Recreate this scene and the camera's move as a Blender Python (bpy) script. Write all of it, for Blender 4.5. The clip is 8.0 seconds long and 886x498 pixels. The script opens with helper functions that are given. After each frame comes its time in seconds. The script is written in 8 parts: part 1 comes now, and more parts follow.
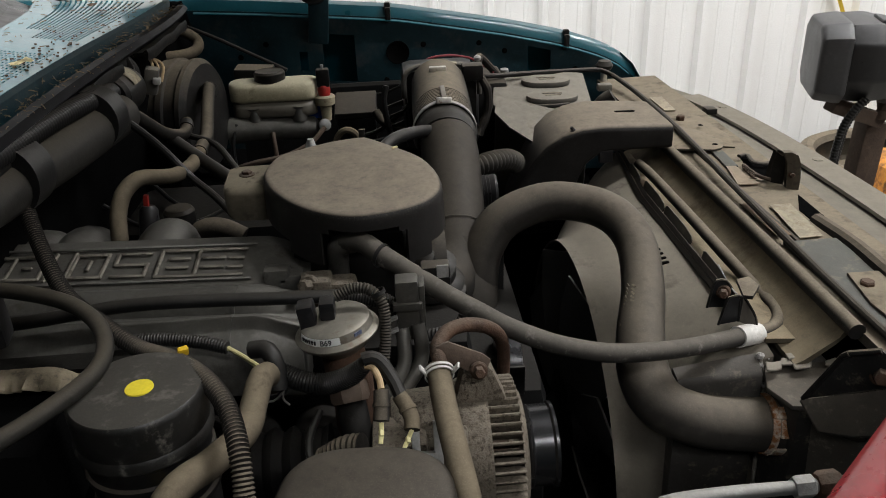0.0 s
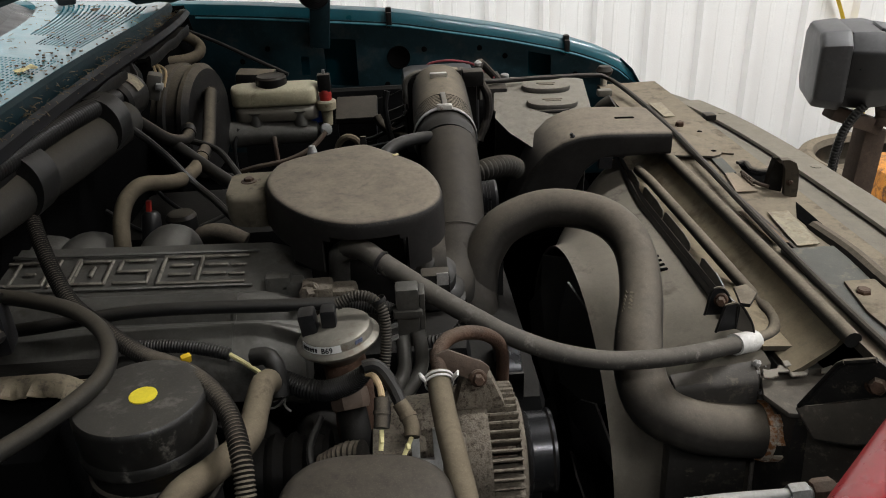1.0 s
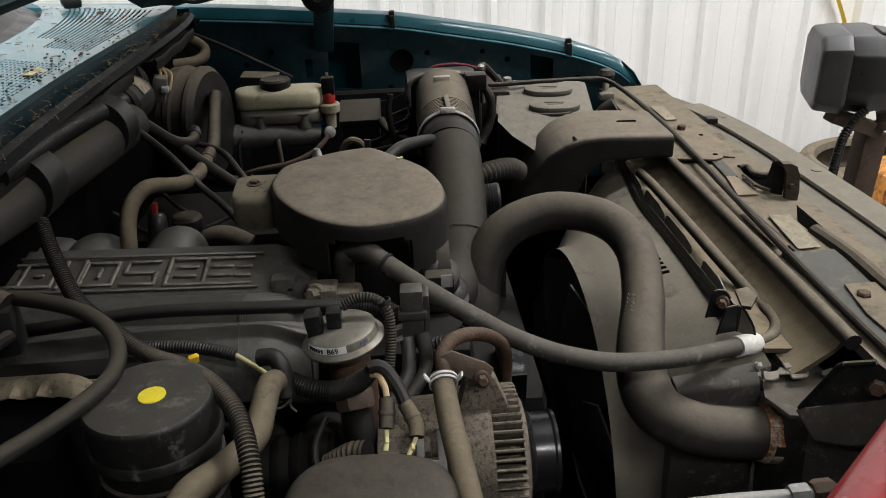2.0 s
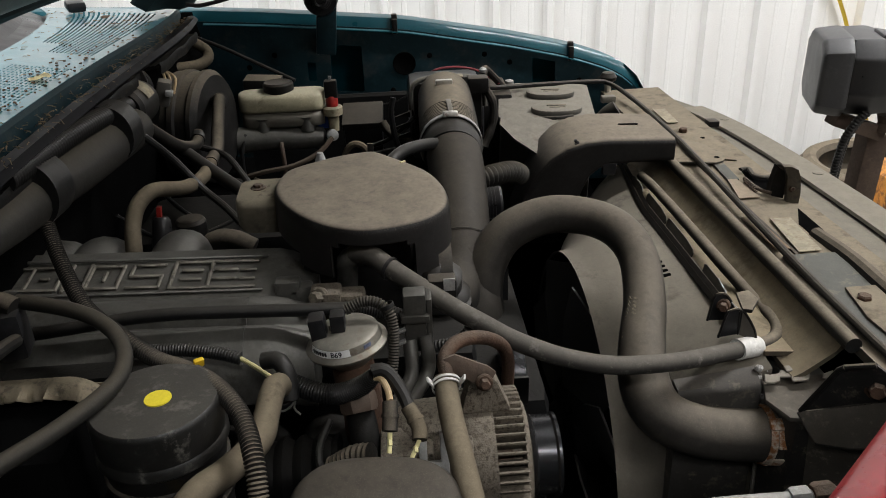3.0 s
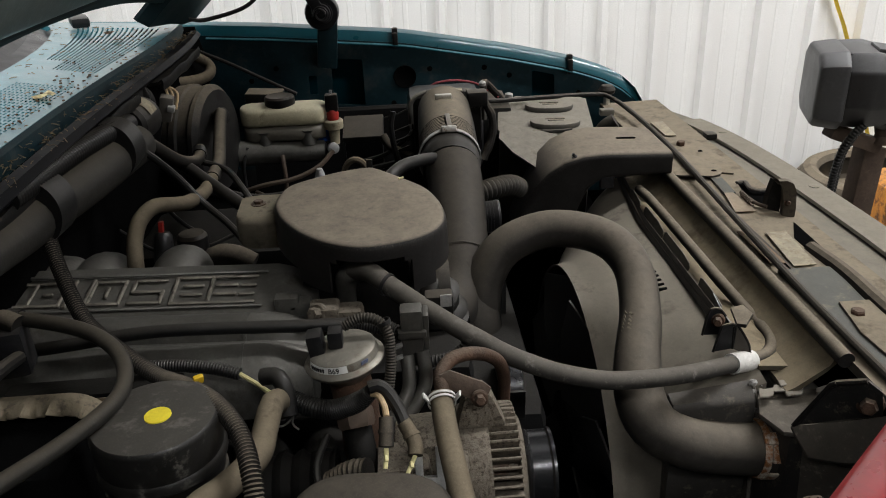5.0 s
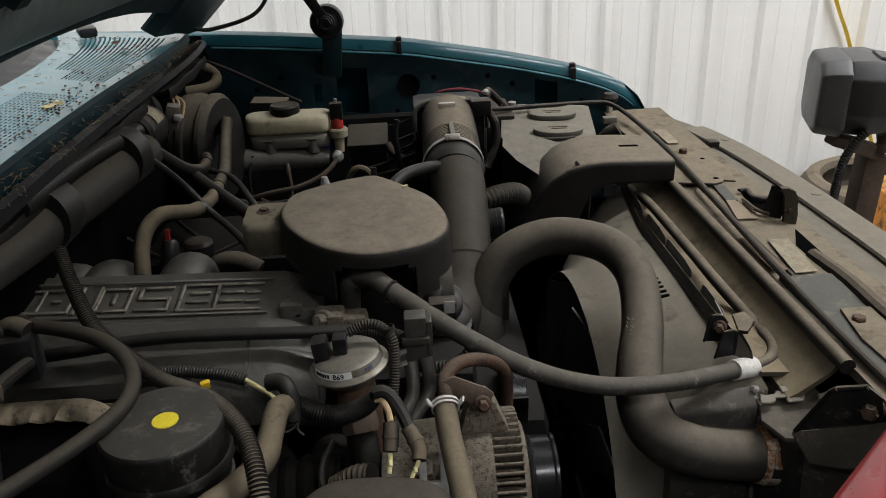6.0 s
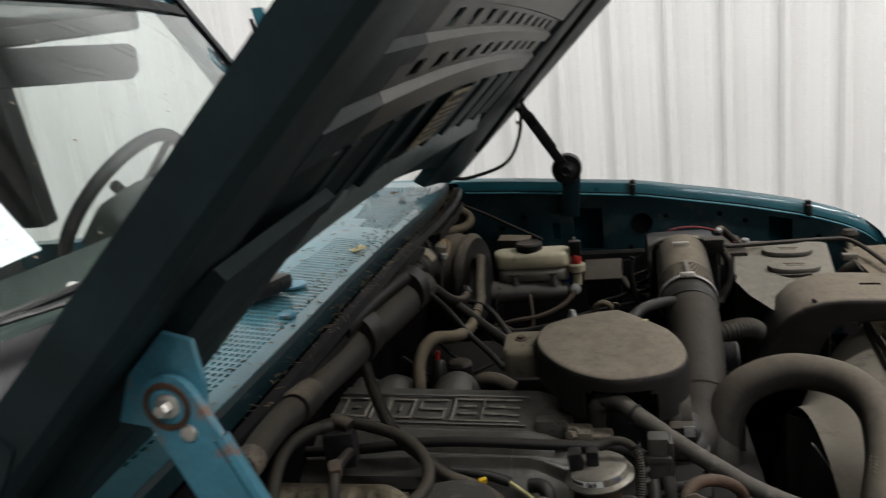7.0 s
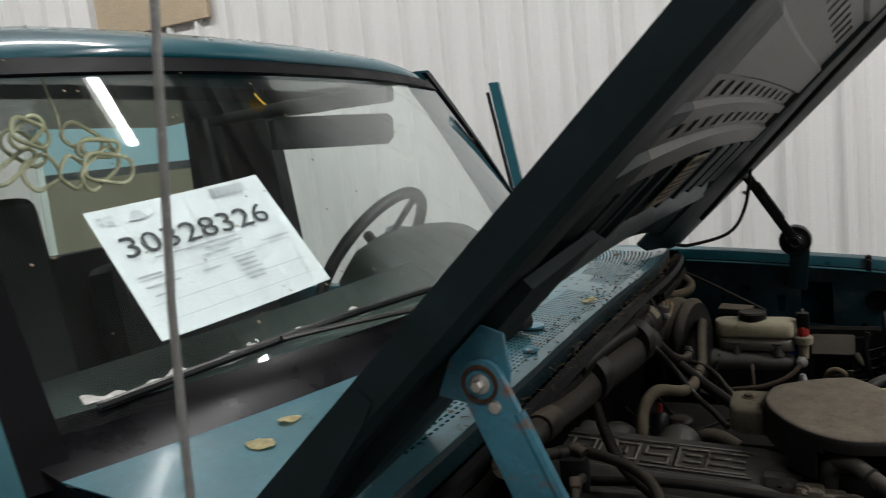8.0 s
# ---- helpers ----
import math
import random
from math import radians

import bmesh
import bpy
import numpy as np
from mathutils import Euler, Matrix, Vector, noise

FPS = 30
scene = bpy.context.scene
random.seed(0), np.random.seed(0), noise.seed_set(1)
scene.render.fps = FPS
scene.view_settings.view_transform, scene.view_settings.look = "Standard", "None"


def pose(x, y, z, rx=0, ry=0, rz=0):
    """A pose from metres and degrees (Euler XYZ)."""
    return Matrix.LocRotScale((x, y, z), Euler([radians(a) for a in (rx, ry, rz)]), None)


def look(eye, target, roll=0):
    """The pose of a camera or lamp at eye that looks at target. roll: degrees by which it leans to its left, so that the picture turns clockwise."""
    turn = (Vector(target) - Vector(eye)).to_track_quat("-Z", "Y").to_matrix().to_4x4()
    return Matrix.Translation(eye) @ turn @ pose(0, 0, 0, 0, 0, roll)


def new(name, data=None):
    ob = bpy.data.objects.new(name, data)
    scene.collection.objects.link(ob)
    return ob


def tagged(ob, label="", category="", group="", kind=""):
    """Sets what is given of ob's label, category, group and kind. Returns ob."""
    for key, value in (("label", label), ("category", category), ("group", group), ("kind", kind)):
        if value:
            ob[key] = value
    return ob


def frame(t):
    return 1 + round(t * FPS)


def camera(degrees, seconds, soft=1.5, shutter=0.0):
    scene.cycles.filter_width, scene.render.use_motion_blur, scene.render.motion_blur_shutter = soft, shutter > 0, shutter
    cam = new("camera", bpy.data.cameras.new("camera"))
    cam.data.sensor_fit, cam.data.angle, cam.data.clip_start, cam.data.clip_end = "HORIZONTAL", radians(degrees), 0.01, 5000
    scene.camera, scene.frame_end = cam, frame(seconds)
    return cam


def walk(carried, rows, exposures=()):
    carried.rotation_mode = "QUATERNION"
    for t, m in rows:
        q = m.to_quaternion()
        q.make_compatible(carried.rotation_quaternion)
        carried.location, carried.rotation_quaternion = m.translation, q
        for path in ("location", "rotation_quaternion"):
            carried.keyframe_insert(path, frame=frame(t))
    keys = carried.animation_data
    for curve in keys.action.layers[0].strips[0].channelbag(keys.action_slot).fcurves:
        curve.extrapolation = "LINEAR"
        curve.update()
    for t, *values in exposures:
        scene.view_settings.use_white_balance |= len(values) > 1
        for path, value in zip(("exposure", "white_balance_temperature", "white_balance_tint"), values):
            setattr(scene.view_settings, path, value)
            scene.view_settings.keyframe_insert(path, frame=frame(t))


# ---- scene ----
# ---------------------------------------------------------------- camera
cam = camera(59.5, 8.0, soft=1.0, shutter=0.3)
PATH = [
    (0, (-0.019, 0.02, 1.491), (0.083, 1.812, 0.609), -2.5),
    (0.5, (-0.019, 0.019, 1.497), (0.083, 1.812, 0.619), -2.3),
    (1, (-0.019, 0.016, 1.501), (0.083, 1.809, 0.621), -2.3),
    (1.5, (-0.021, 0.012, 1.503), (0.081, 1.806, 0.626), -2.2),
    (3, (-0.023, 0.005, 1.51), (0.071, 1.802, 0.638), -2.3),
    (3.5, (-0.023, 0.003, 1.513), (0.072, 1.802, 0.645), -2.2),
    (4, (-0.021, 0.001, 1.516), (0.074, 1.803, 0.653), -2.2),
    (4.5, (-0.017, 0.0, 1.52), (0.076, 1.803, 0.658), -2.3),
    (6, (-0.016, -0.01, 1.527), (0.062, 1.805, 0.69), -2.6),
    (6.2, (-0.019, -0.017, 1.531), (0.049, 1.8, 0.698), -2.6),
    (6.5, (-0.027, -0.061, 1.556), (-0.111, 1.797, 0.822), -4.3),
    (6.8, (-0.041, -0.114, 1.573), (-0.35, 1.781, 1.012), -6.0),
    (7, (-0.041, -0.155, 1.591), (-0.502, 1.728, 1.101), -6.7),
    (7.5, (-0.055, -0.22, 1.586), (-0.773, 1.616, 1.247), -6.4),
    (8, (-0.058, -0.287, 1.588), (-0.987, 1.465, 1.329), -5.8),
]
walk(cam, [(t, look(eye, target, roll)) for t, eye, target, roll in PATH],
     exposures=[(0.0, 0.11), (3.0, 0.18), (4.6, 0.12), (6.0, -0.08), (6.5, -0.05), (7.0, -0.14), (7.5, -0.50), (8.0, -0.66)])

# ---------------------------------------------------------------- light
world = bpy.data.worlds.new("workshop_air")
world.use_nodes = True
world.node_tree.nodes["Background"].inputs[0].default_value = (0.9, 0.95, 1.0, 1)
world.node_tree.nodes["Background"].inputs[1].default_value = 0.02
scene.world = world

CEILING_Z = 4.3
# twin-tube shop lights, each (x, y, turn in degrees, power); the one at x = -1.42 mirrors in the windscreen, the rest
# are unseen and added, placed and powered to light the bay
TUBES = [(-4.6, 1.4, 0, 115), (-1.42, 1.4, 0, 105), (2.35, 1.4, 0, 170), (5.4, 1.4, 0, 40), (-2.0, -2.2, 0, 40), (1.4, -2.2, 0, 75), (4.8, -2.2, 0, 70)]
for tx, ty, turn, power in TUBES:
    lamp = bpy.data.lights.new("shop_light_lamp", "AREA")
    lamp.shape, lamp.size, lamp.size_y = "RECTANGLE", 2.4, 0.09
    lamp.energy, lamp.color = power, (0.99, 0.985, 0.99)
    new("shop_light_lamp", lamp).matrix_world = pose(tx, ty, CEILING_Z - 0.16, 0, 0, turn)


# ---------------------------------------------------------------- small tools
ORG = {}


def thing(name, at, label, category, group="", kind=""):
    ob = new(name)
    ob.empty_display_size = 0.05
    ob.location = at
    ORG[ob] = Vector(at)
    return tagged(ob, label, category, group, kind)


def finish(bm, name, material, origin, sharp=35):
    bmesh.ops.translate(bm, verts=bm.verts, vec=-Vector(origin))
    bmesh.ops.recalc_face_normals(bm, faces=bm.faces)
    me = bpy.data.meshes.new(name)
    bm.to_mesh(me)
    bm.free()
    me.polygons.foreach_set("use_smooth", [True] * len(me.polygons))
    me.set_sharp_from_angle(angle=radians(sharp))
    me.materials.append(material)
    return me


def part(name, bm, material, parent, label="", sharp=35):
    ob = new(name, finish(bm, name, material, ORG[parent], sharp))
    ob.parent = parent
    ORG[ob] = ORG[parent]
    return tagged(ob, label)


def single(name, bm, material, label, category, group="", kind="", sharp=35):
    low = min((v.co.z for v in bm.verts), default=0)
    n = max(len(bm.verts), 1)
    at = Vector((sum(v.co.x for v in bm.verts) / n, sum(v.co.y for v in bm.verts) / n, low))
    ob = new(name, finish(bm, name, material, at, sharp))
    ob.location = at
    ORG[ob] = at
    return tagged(ob, label, category, group, kind)


def add(bm, other):
    me = bpy.data.meshes.new("tmp")
    other.to_mesh(me)
    other.free()
    bm.from_mesh(me)
    bpy.data.meshes.remove(me)
    return bm


def box(size, at=(0, 0, 0), bevel=0.003, turn=(0, 0, 0), seg=2):
    bm = bmesh.new()
    bmesh.ops.create_cube(bm, size=1)
    bmesh.ops.scale(bm, vec=size, verts=bm.verts)
    if bevel:
        bmesh.ops.bevel(bm, geom=bm.edges[:], offset=min(bevel, min(size) * 0.45), segments=seg, profile=0.6, affect="EDGES")
    bmesh.ops.transform(bm, matrix=pose(*at, *turn), verts=bm.verts)
    return bm


def toward(a, b):
    """A pose at a whose z axis points to b."""
    a, b = Vector(a), Vector(b)
    return Matrix.Translation(a) @ (b - a).to_track_quat("Z", "Y").to_matrix().to_4x4()


def lathe(profile, m, seg=28, caps=True):
    """Turns (radius, height) pairs about z, then places them by m."""
    bm = bmesh.new()
    rings = []
    for r, h in profile:
        rings.append([bm.verts.new((r * math.cos(2 * math.pi * k / seg), r * math.sin(2 * math.pi * k / seg), h)) for k in range(seg)])
    for a, b in zip(rings, rings[1:]):
        for k in range(seg):
            bm.faces.new((a[k], a[(k + 1) % seg], b[(k + 1) % seg], b[k]))
    if caps:
        bm.faces.new(rings[0][::-1])
        bm.faces.new(rings[-1])
    bmesh.ops.transform(bm, matrix=m, verts=bm.verts)
    return bm


def bolt(a, b, r, washer=True, seg=6):
    """A hexagon bolt head that stands at a and looks along a to b."""
    a, b = Vector(a), Vector(b)
    h = (b - a).length
    m = toward(a, b)
    bm = lathe([(r * 0.98, h * 0.25), (r, h * 0.35), (r, h * 0.85), (r * 0.8, h)], m, seg)
    if washer:
        add(bm, lathe([(r * 1.6, 0), (r * 1.6, h * 0.2), (r * 1.3, h * 0.3)], m, 18))
    return bm


def spline(pts, step=0.008):
    """Evenly spaced points on a smooth curve through pts."""
    p = [Vector(q) for q in pts]
    p = [2 * p[0] - p[1]] + p + [2 * p[-1] - p[-2]]
    fine = []
    for i in range(1, len(p) - 2):
        a, b, c, d = p[i - 1:i + 3]
        n = max(4, int((c - b).length / step * 3))
        for k in range(n):
            t = k / n
            fine.append(0.5 * (2 * b + (c - a) * t + (2 * a - 5 * b + 4 * c - d) * t * t + (3 * b - a - 3 * c + d) * t ** 3))
    fine.append(p[-2])
    out, left = [fine[0]], step
    for a, b in zip(fine, fine[1:]):
        far = (b - a).length
        while far >= left and far > 0:
            a = a.lerp(b, left / far)
            out.append(a.copy())
            far, left = (b - a).length, step
        left -= far
    out.append(fine[-1])
    return out


def tube(pts, r, seg=14, step=0.01, ribs=0.0, flat=1.0, taper=None, caps=True):
    """A hose along a smooth curve. ribs: depth of its corrugation; flat: height over width; taper: radius factors at even steps."""
    line = spline(pts, step)
    bm = bmesh.new()
    rings = []
    way = (line[1] - line[0]).normalized()
    side = way.cross(Vector((0, 0, 1)))
    if side.length < 0.1:
        side = way.cross(Vector((1, 0, 0)))
    side.normalize()
    for i, c in enumerate(line):
        way = (line[min(i + 1, len(line) - 1)] - line[max(i - 1, 0)]).normalized()
        side = (side - side.dot(way) * way).normalized()
        up = side.cross(way)
        rr = r
        if ribs:
            rr = r - ribs * (0, 0.75, 1, 0.25)[i % 4]
        if taper:
            f = i / (len(line) - 1) * (len(taper) - 1)
            k = min(int(f), len(taper) - 2)
            rr *= taper[k] + (taper[k + 1] - taper[k]) * (f - k)
        rings.append([bm.verts.new(c + rr * (math.cos(2 * math.pi * k / seg) * side + flat * math.sin(2 * math.pi * k / seg) * up)) for k in range(seg)])
    for a, b in zip(rings, rings[1:]):
        for k in range(seg):
            bm.faces.new((a[k], a[(k + 1) % seg], b[(k + 1) % seg], b[k]))
    if caps:
        bm.faces.new(rings[0][::-1])
        bm.faces.new(rings[-1])
    return bm


def band(a, b, r, width, thick=0.0015, seg=28):
    """A flat ring about the axis from a to b, centred at a."""
    m = toward(a, b)
    w = width / 2
    bm = lathe([(r, -w), (r + thick, -w), (r + thick, w), (r, w), (r, -w)], m, seg, caps=False)
    bmesh.ops.remove_doubles(bm, verts=bm.verts, dist=1e-6)
    return bm


def prism(outline, low, high, bevel=0.0, m=None, seg=2):
    """Extrudes an outline of (x, y) from z = low to high."""
    bm = bmesh.new()
    f = bm.faces.new([bm.verts.new((x, y, low)) for x, y in outline])
    top = bmesh.ops.extrude_face_region(bm, geom=[f])
    bmesh.ops.translate(bm, verts=[v for v in top["geom"] if isinstance(v, bmesh.types.BMVert)], vec=(0, 0, high - low))
    if bevel:
        bmesh.ops.bevel(bm, geom=bm.edges[:], offset=bevel, segments=seg, profile=0.6, affect="EDGES")
    if m:
        bmesh.ops.transform(bm, matrix=m, verts=bm.verts)
    return bm


def loft(sections, closed=True, caps=True):
    """Skins loops of points of equal length."""
    bm = bmesh.new()
    rings = [[bm.verts.new(p) for p in s] for s in sections]
    n = len(rings[0])
    for a, b in zip(rings, rings[1:]):
        for k in range(n if closed else n - 1):
            bm.faces.new((a[k], a[(k + 1) % n], b[(k + 1) % n], b[k]))
    if caps and closed:
        bm.faces.new(rings[0][::-1])
        bm.faces.new(rings[-1])
    return bm


def sheet(us, vs, place, thick=0.0015, hole=None):
    """A sheet over the lines us and vs, with real holes in the cells that hole(u, v) names, and a thickness."""
    grid = [[Vector(place(u, v)) for v in vs] for u in us]
    bm = bmesh.new()
    top = [[bm.verts.new(p) for p in row] for row in grid]
    for i in range(len(us) - 1):
        for j in range(len(vs) - 1):
            if hole and hole((us[i] + us[i + 1]) / 2, (vs[j] + vs[j + 1]) / 2):
                continue
            bm.faces.new((top[i][j], top[i + 1][j], top[i + 1][j + 1], top[i][j + 1]))
    if thick:
        bm.normal_update()
        bmesh.ops.solidify(bm, geom=bm.faces[:], thickness=thick)
    lone = [v for v in bm.verts if not v.link_faces]
    bmesh.ops.delete(bm, geom=lone, context="VERTS")
    return bm


def steps(a, b, n):
    return [a + (b - a) * k / n for k in range(n + 1)]


def cut_lines(a, b, pitch, share):
    """Lines from a to b that bound gaps of the given share of each pitch."""
    out, x = [a], a + pitch * (1 - share)
    while x + pitch * share < b:
        out += [x, x + pitch * share]
        x += pitch
    return out + [b]


# ---------------------------------------------------------------- materials
def material(name, base, rough=0.6, metal=0.0, dust=0.0, dust_colour=(0.20, 0.176, 0.140), vary=0.25, bump=0.15, grain=220.0, broad=14.0,
             coat=0.0, spots=0.0, spot_colour=(0.2, 0.08, 0.03), spot_scale=40.0, each=0.0, low=0.22, spec=0.3, scuff=0.4):
    """Paint, rubber, metal and so on, with grain and stains, spots of rust, and dust that has settled on what faces up."""
    m = bpy.data.materials.new(name)
    m.use_nodes = True
    nt = m.node_tree
    n, link = nt.nodes, nt.links.new
    b = n["Principled BSDF"]
    where = n.new("ShaderNodeTexCoord").outputs["Object"]

    def noise_at(scale, detail, rough_=0.6):
        t = n.new("ShaderNodeTexNoise")
        link(where, t.inputs["Vector"])
        t.inputs["Scale"].default_value, t.inputs["Detail"].default_value, t.inputs["Roughness"].default_value = scale, detail, rough_
        return t.outputs["Fac"]

    def ramp(value, low, high, to0=0.0, to1=1.0):
        r = n.new("ShaderNodeMapRange")
        link(value, r.inputs["Value"])
        for i, v in zip((1, 2, 3, 4), (low, high, to0, to1)):
            r.inputs[i].default_value = v
        return r.outputs[0]

    def mix(f, a, c):
        x = n.new("ShaderNodeMix")
        x.data_type = "RGBA"
        if isinstance(f, float):
            x.inputs[0].default_value = f
        else:
            link(f, x.inputs[0])
        for socket, v in ((x.inputs[6], a), (x.inputs[7], c)):
            if isinstance(v, tuple):
                socket.default_value = (*v, 1)
            else:
                link(v, socket)
        return x.outputs[2]

    def times(a, c):
        x = n.new("ShaderNodeMath")
        x.operation, x.use_clamp = "MULTIPLY", True
        for socket, v in ((x.inputs[0], a), (x.inputs[1], c)):
            if isinstance(v, float):
                socket.default_value = v
            else:
                link(v, socket)
        return x.outputs[0]

    fine, wide = noise_at(grain, 4), noise_at(broad, 5)
    colour = mix(ramp(wide, 0.3, 0.7), tuple(c * (1 - vary) for c in base), tuple(min(1, c * (1 + vary)) for c in base))
    colour = mix(ramp(fine, 0.35, 0.75, 0.0, 0.35), colour, tuple(c * 0.55 for c in base))
    if each:
        info = n.new("ShaderNodeObjectInfo")
        colour = mix(ramp(info.outputs["Random"], 0, 1, 0.0, each), colour, tuple(c * 0.4 for c in base))
    if scuff:
        # worn flecks and smears between the grain and the broad stains
        worn = times(ramp(noise_at(75.0, 7, 0.75), 0.52, 0.70), float(scuff))
        colour = mix(worn, colour, tuple(min(1.0, c * 1.8 + 0.010) for c in base))
    roughness = ramp(wide, 0.25, 0.75, max(0.02, rough - 0.1), min(1.0, rough + 0.1))
    if spots:
        f = ramp(noise_at(spot_scale, 6, 0.7), 0.62 - 0.25 * spots, 0.72 - 0.2 * spots)
        colour = mix(f, colour, spot_colour)
    if dust:
        up = n.new("ShaderNodeSeparateXYZ")
        link(n.new("ShaderNodeNewGeometry").outputs["Normal"], up.inputs[0])
        f = times(ramp(up.outputs[2], float(low), 0.95), ramp(noise_at(broad * 2.6, 8, 0.7), 0.28, 0.60, 0.72, 1.0))
        f = times(f, float(dust))
        f = times(f, ramp(fine, 0.25, 0.6, 0.8, 1.0))
        f = times(f, ramp(noise_at(95.0, 6, 0.7), 0.32, 0.48, 0.74, 1.0))
        colour = mix(f, colour, mix(ramp(noise_at(broad * 3, 5), 0.3, 0.7), tuple(c * 0.84 for c in dust_colour), dust_colour))
        # pale grains, most of them where the dust lies
        colour = mix(times(times(ramp(noise_at(900.0, 3, 0.6), 0.55, 0.72), min(0.3, 0.4 * dust)), ramp(up.outputs[2], 0.0, 0.9, 0.03, 1.0)), colour, tuple(min(1.0, c * 1.4) for c in dust_colour))
        blend = n.new("ShaderNodeMix")
        link(f, blend.inputs[0])
        link(roughness, blend.inputs[2])
        blend.inputs[3].default_value = 0.95
        roughness = blend.outputs[0]
        if metal:
            b_metal = ramp(f, 0.0, 0.8, metal, 0.0)
            link(b_metal, b.inputs["Metallic"])
        if spots:
            # stains that have soaked through the dust
            soaked = times(ramp(noise_at(spot_scale * 0.8, 7, 0.7), 0.60 - 0.2 * spots, 0.70 - 0.15 * spots), 0.7)
            colour = mix(soaked, colour, spot_colour)
    if metal and not dust:
        b.inputs["Metallic"].default_value = metal
    link(colour, b.inputs["Base Color"])
    link(roughness, b.inputs["Roughness"])
    b.inputs["Specular IOR Level"].default_value = spec
    if coat:
        b.inputs["Coat Weight"].default_value, b.inputs["Coat Roughness"].default_value = coat, 0.12
    if bump:
        bp = n.new("ShaderNodeBump")
        bp.inputs["Strength"].default_value, bp.inputs["Distance"].default_value = min(1.0, bump * 1.2), 0.0014
        height = n.new("ShaderNodeMath")
        height.operation = "MULTIPLY_ADD"
        link(noise_at(75.0, 5, 0.65), height.inputs[0])
        height.inputs[1].default_value = 1.2 if scuff else 0.0
        link(fine, height.inputs[2])
        link(height.outputs[0], bp.inputs["Height"])
        link(bp.outputs[0], b.inputs["Normal"])
    return m


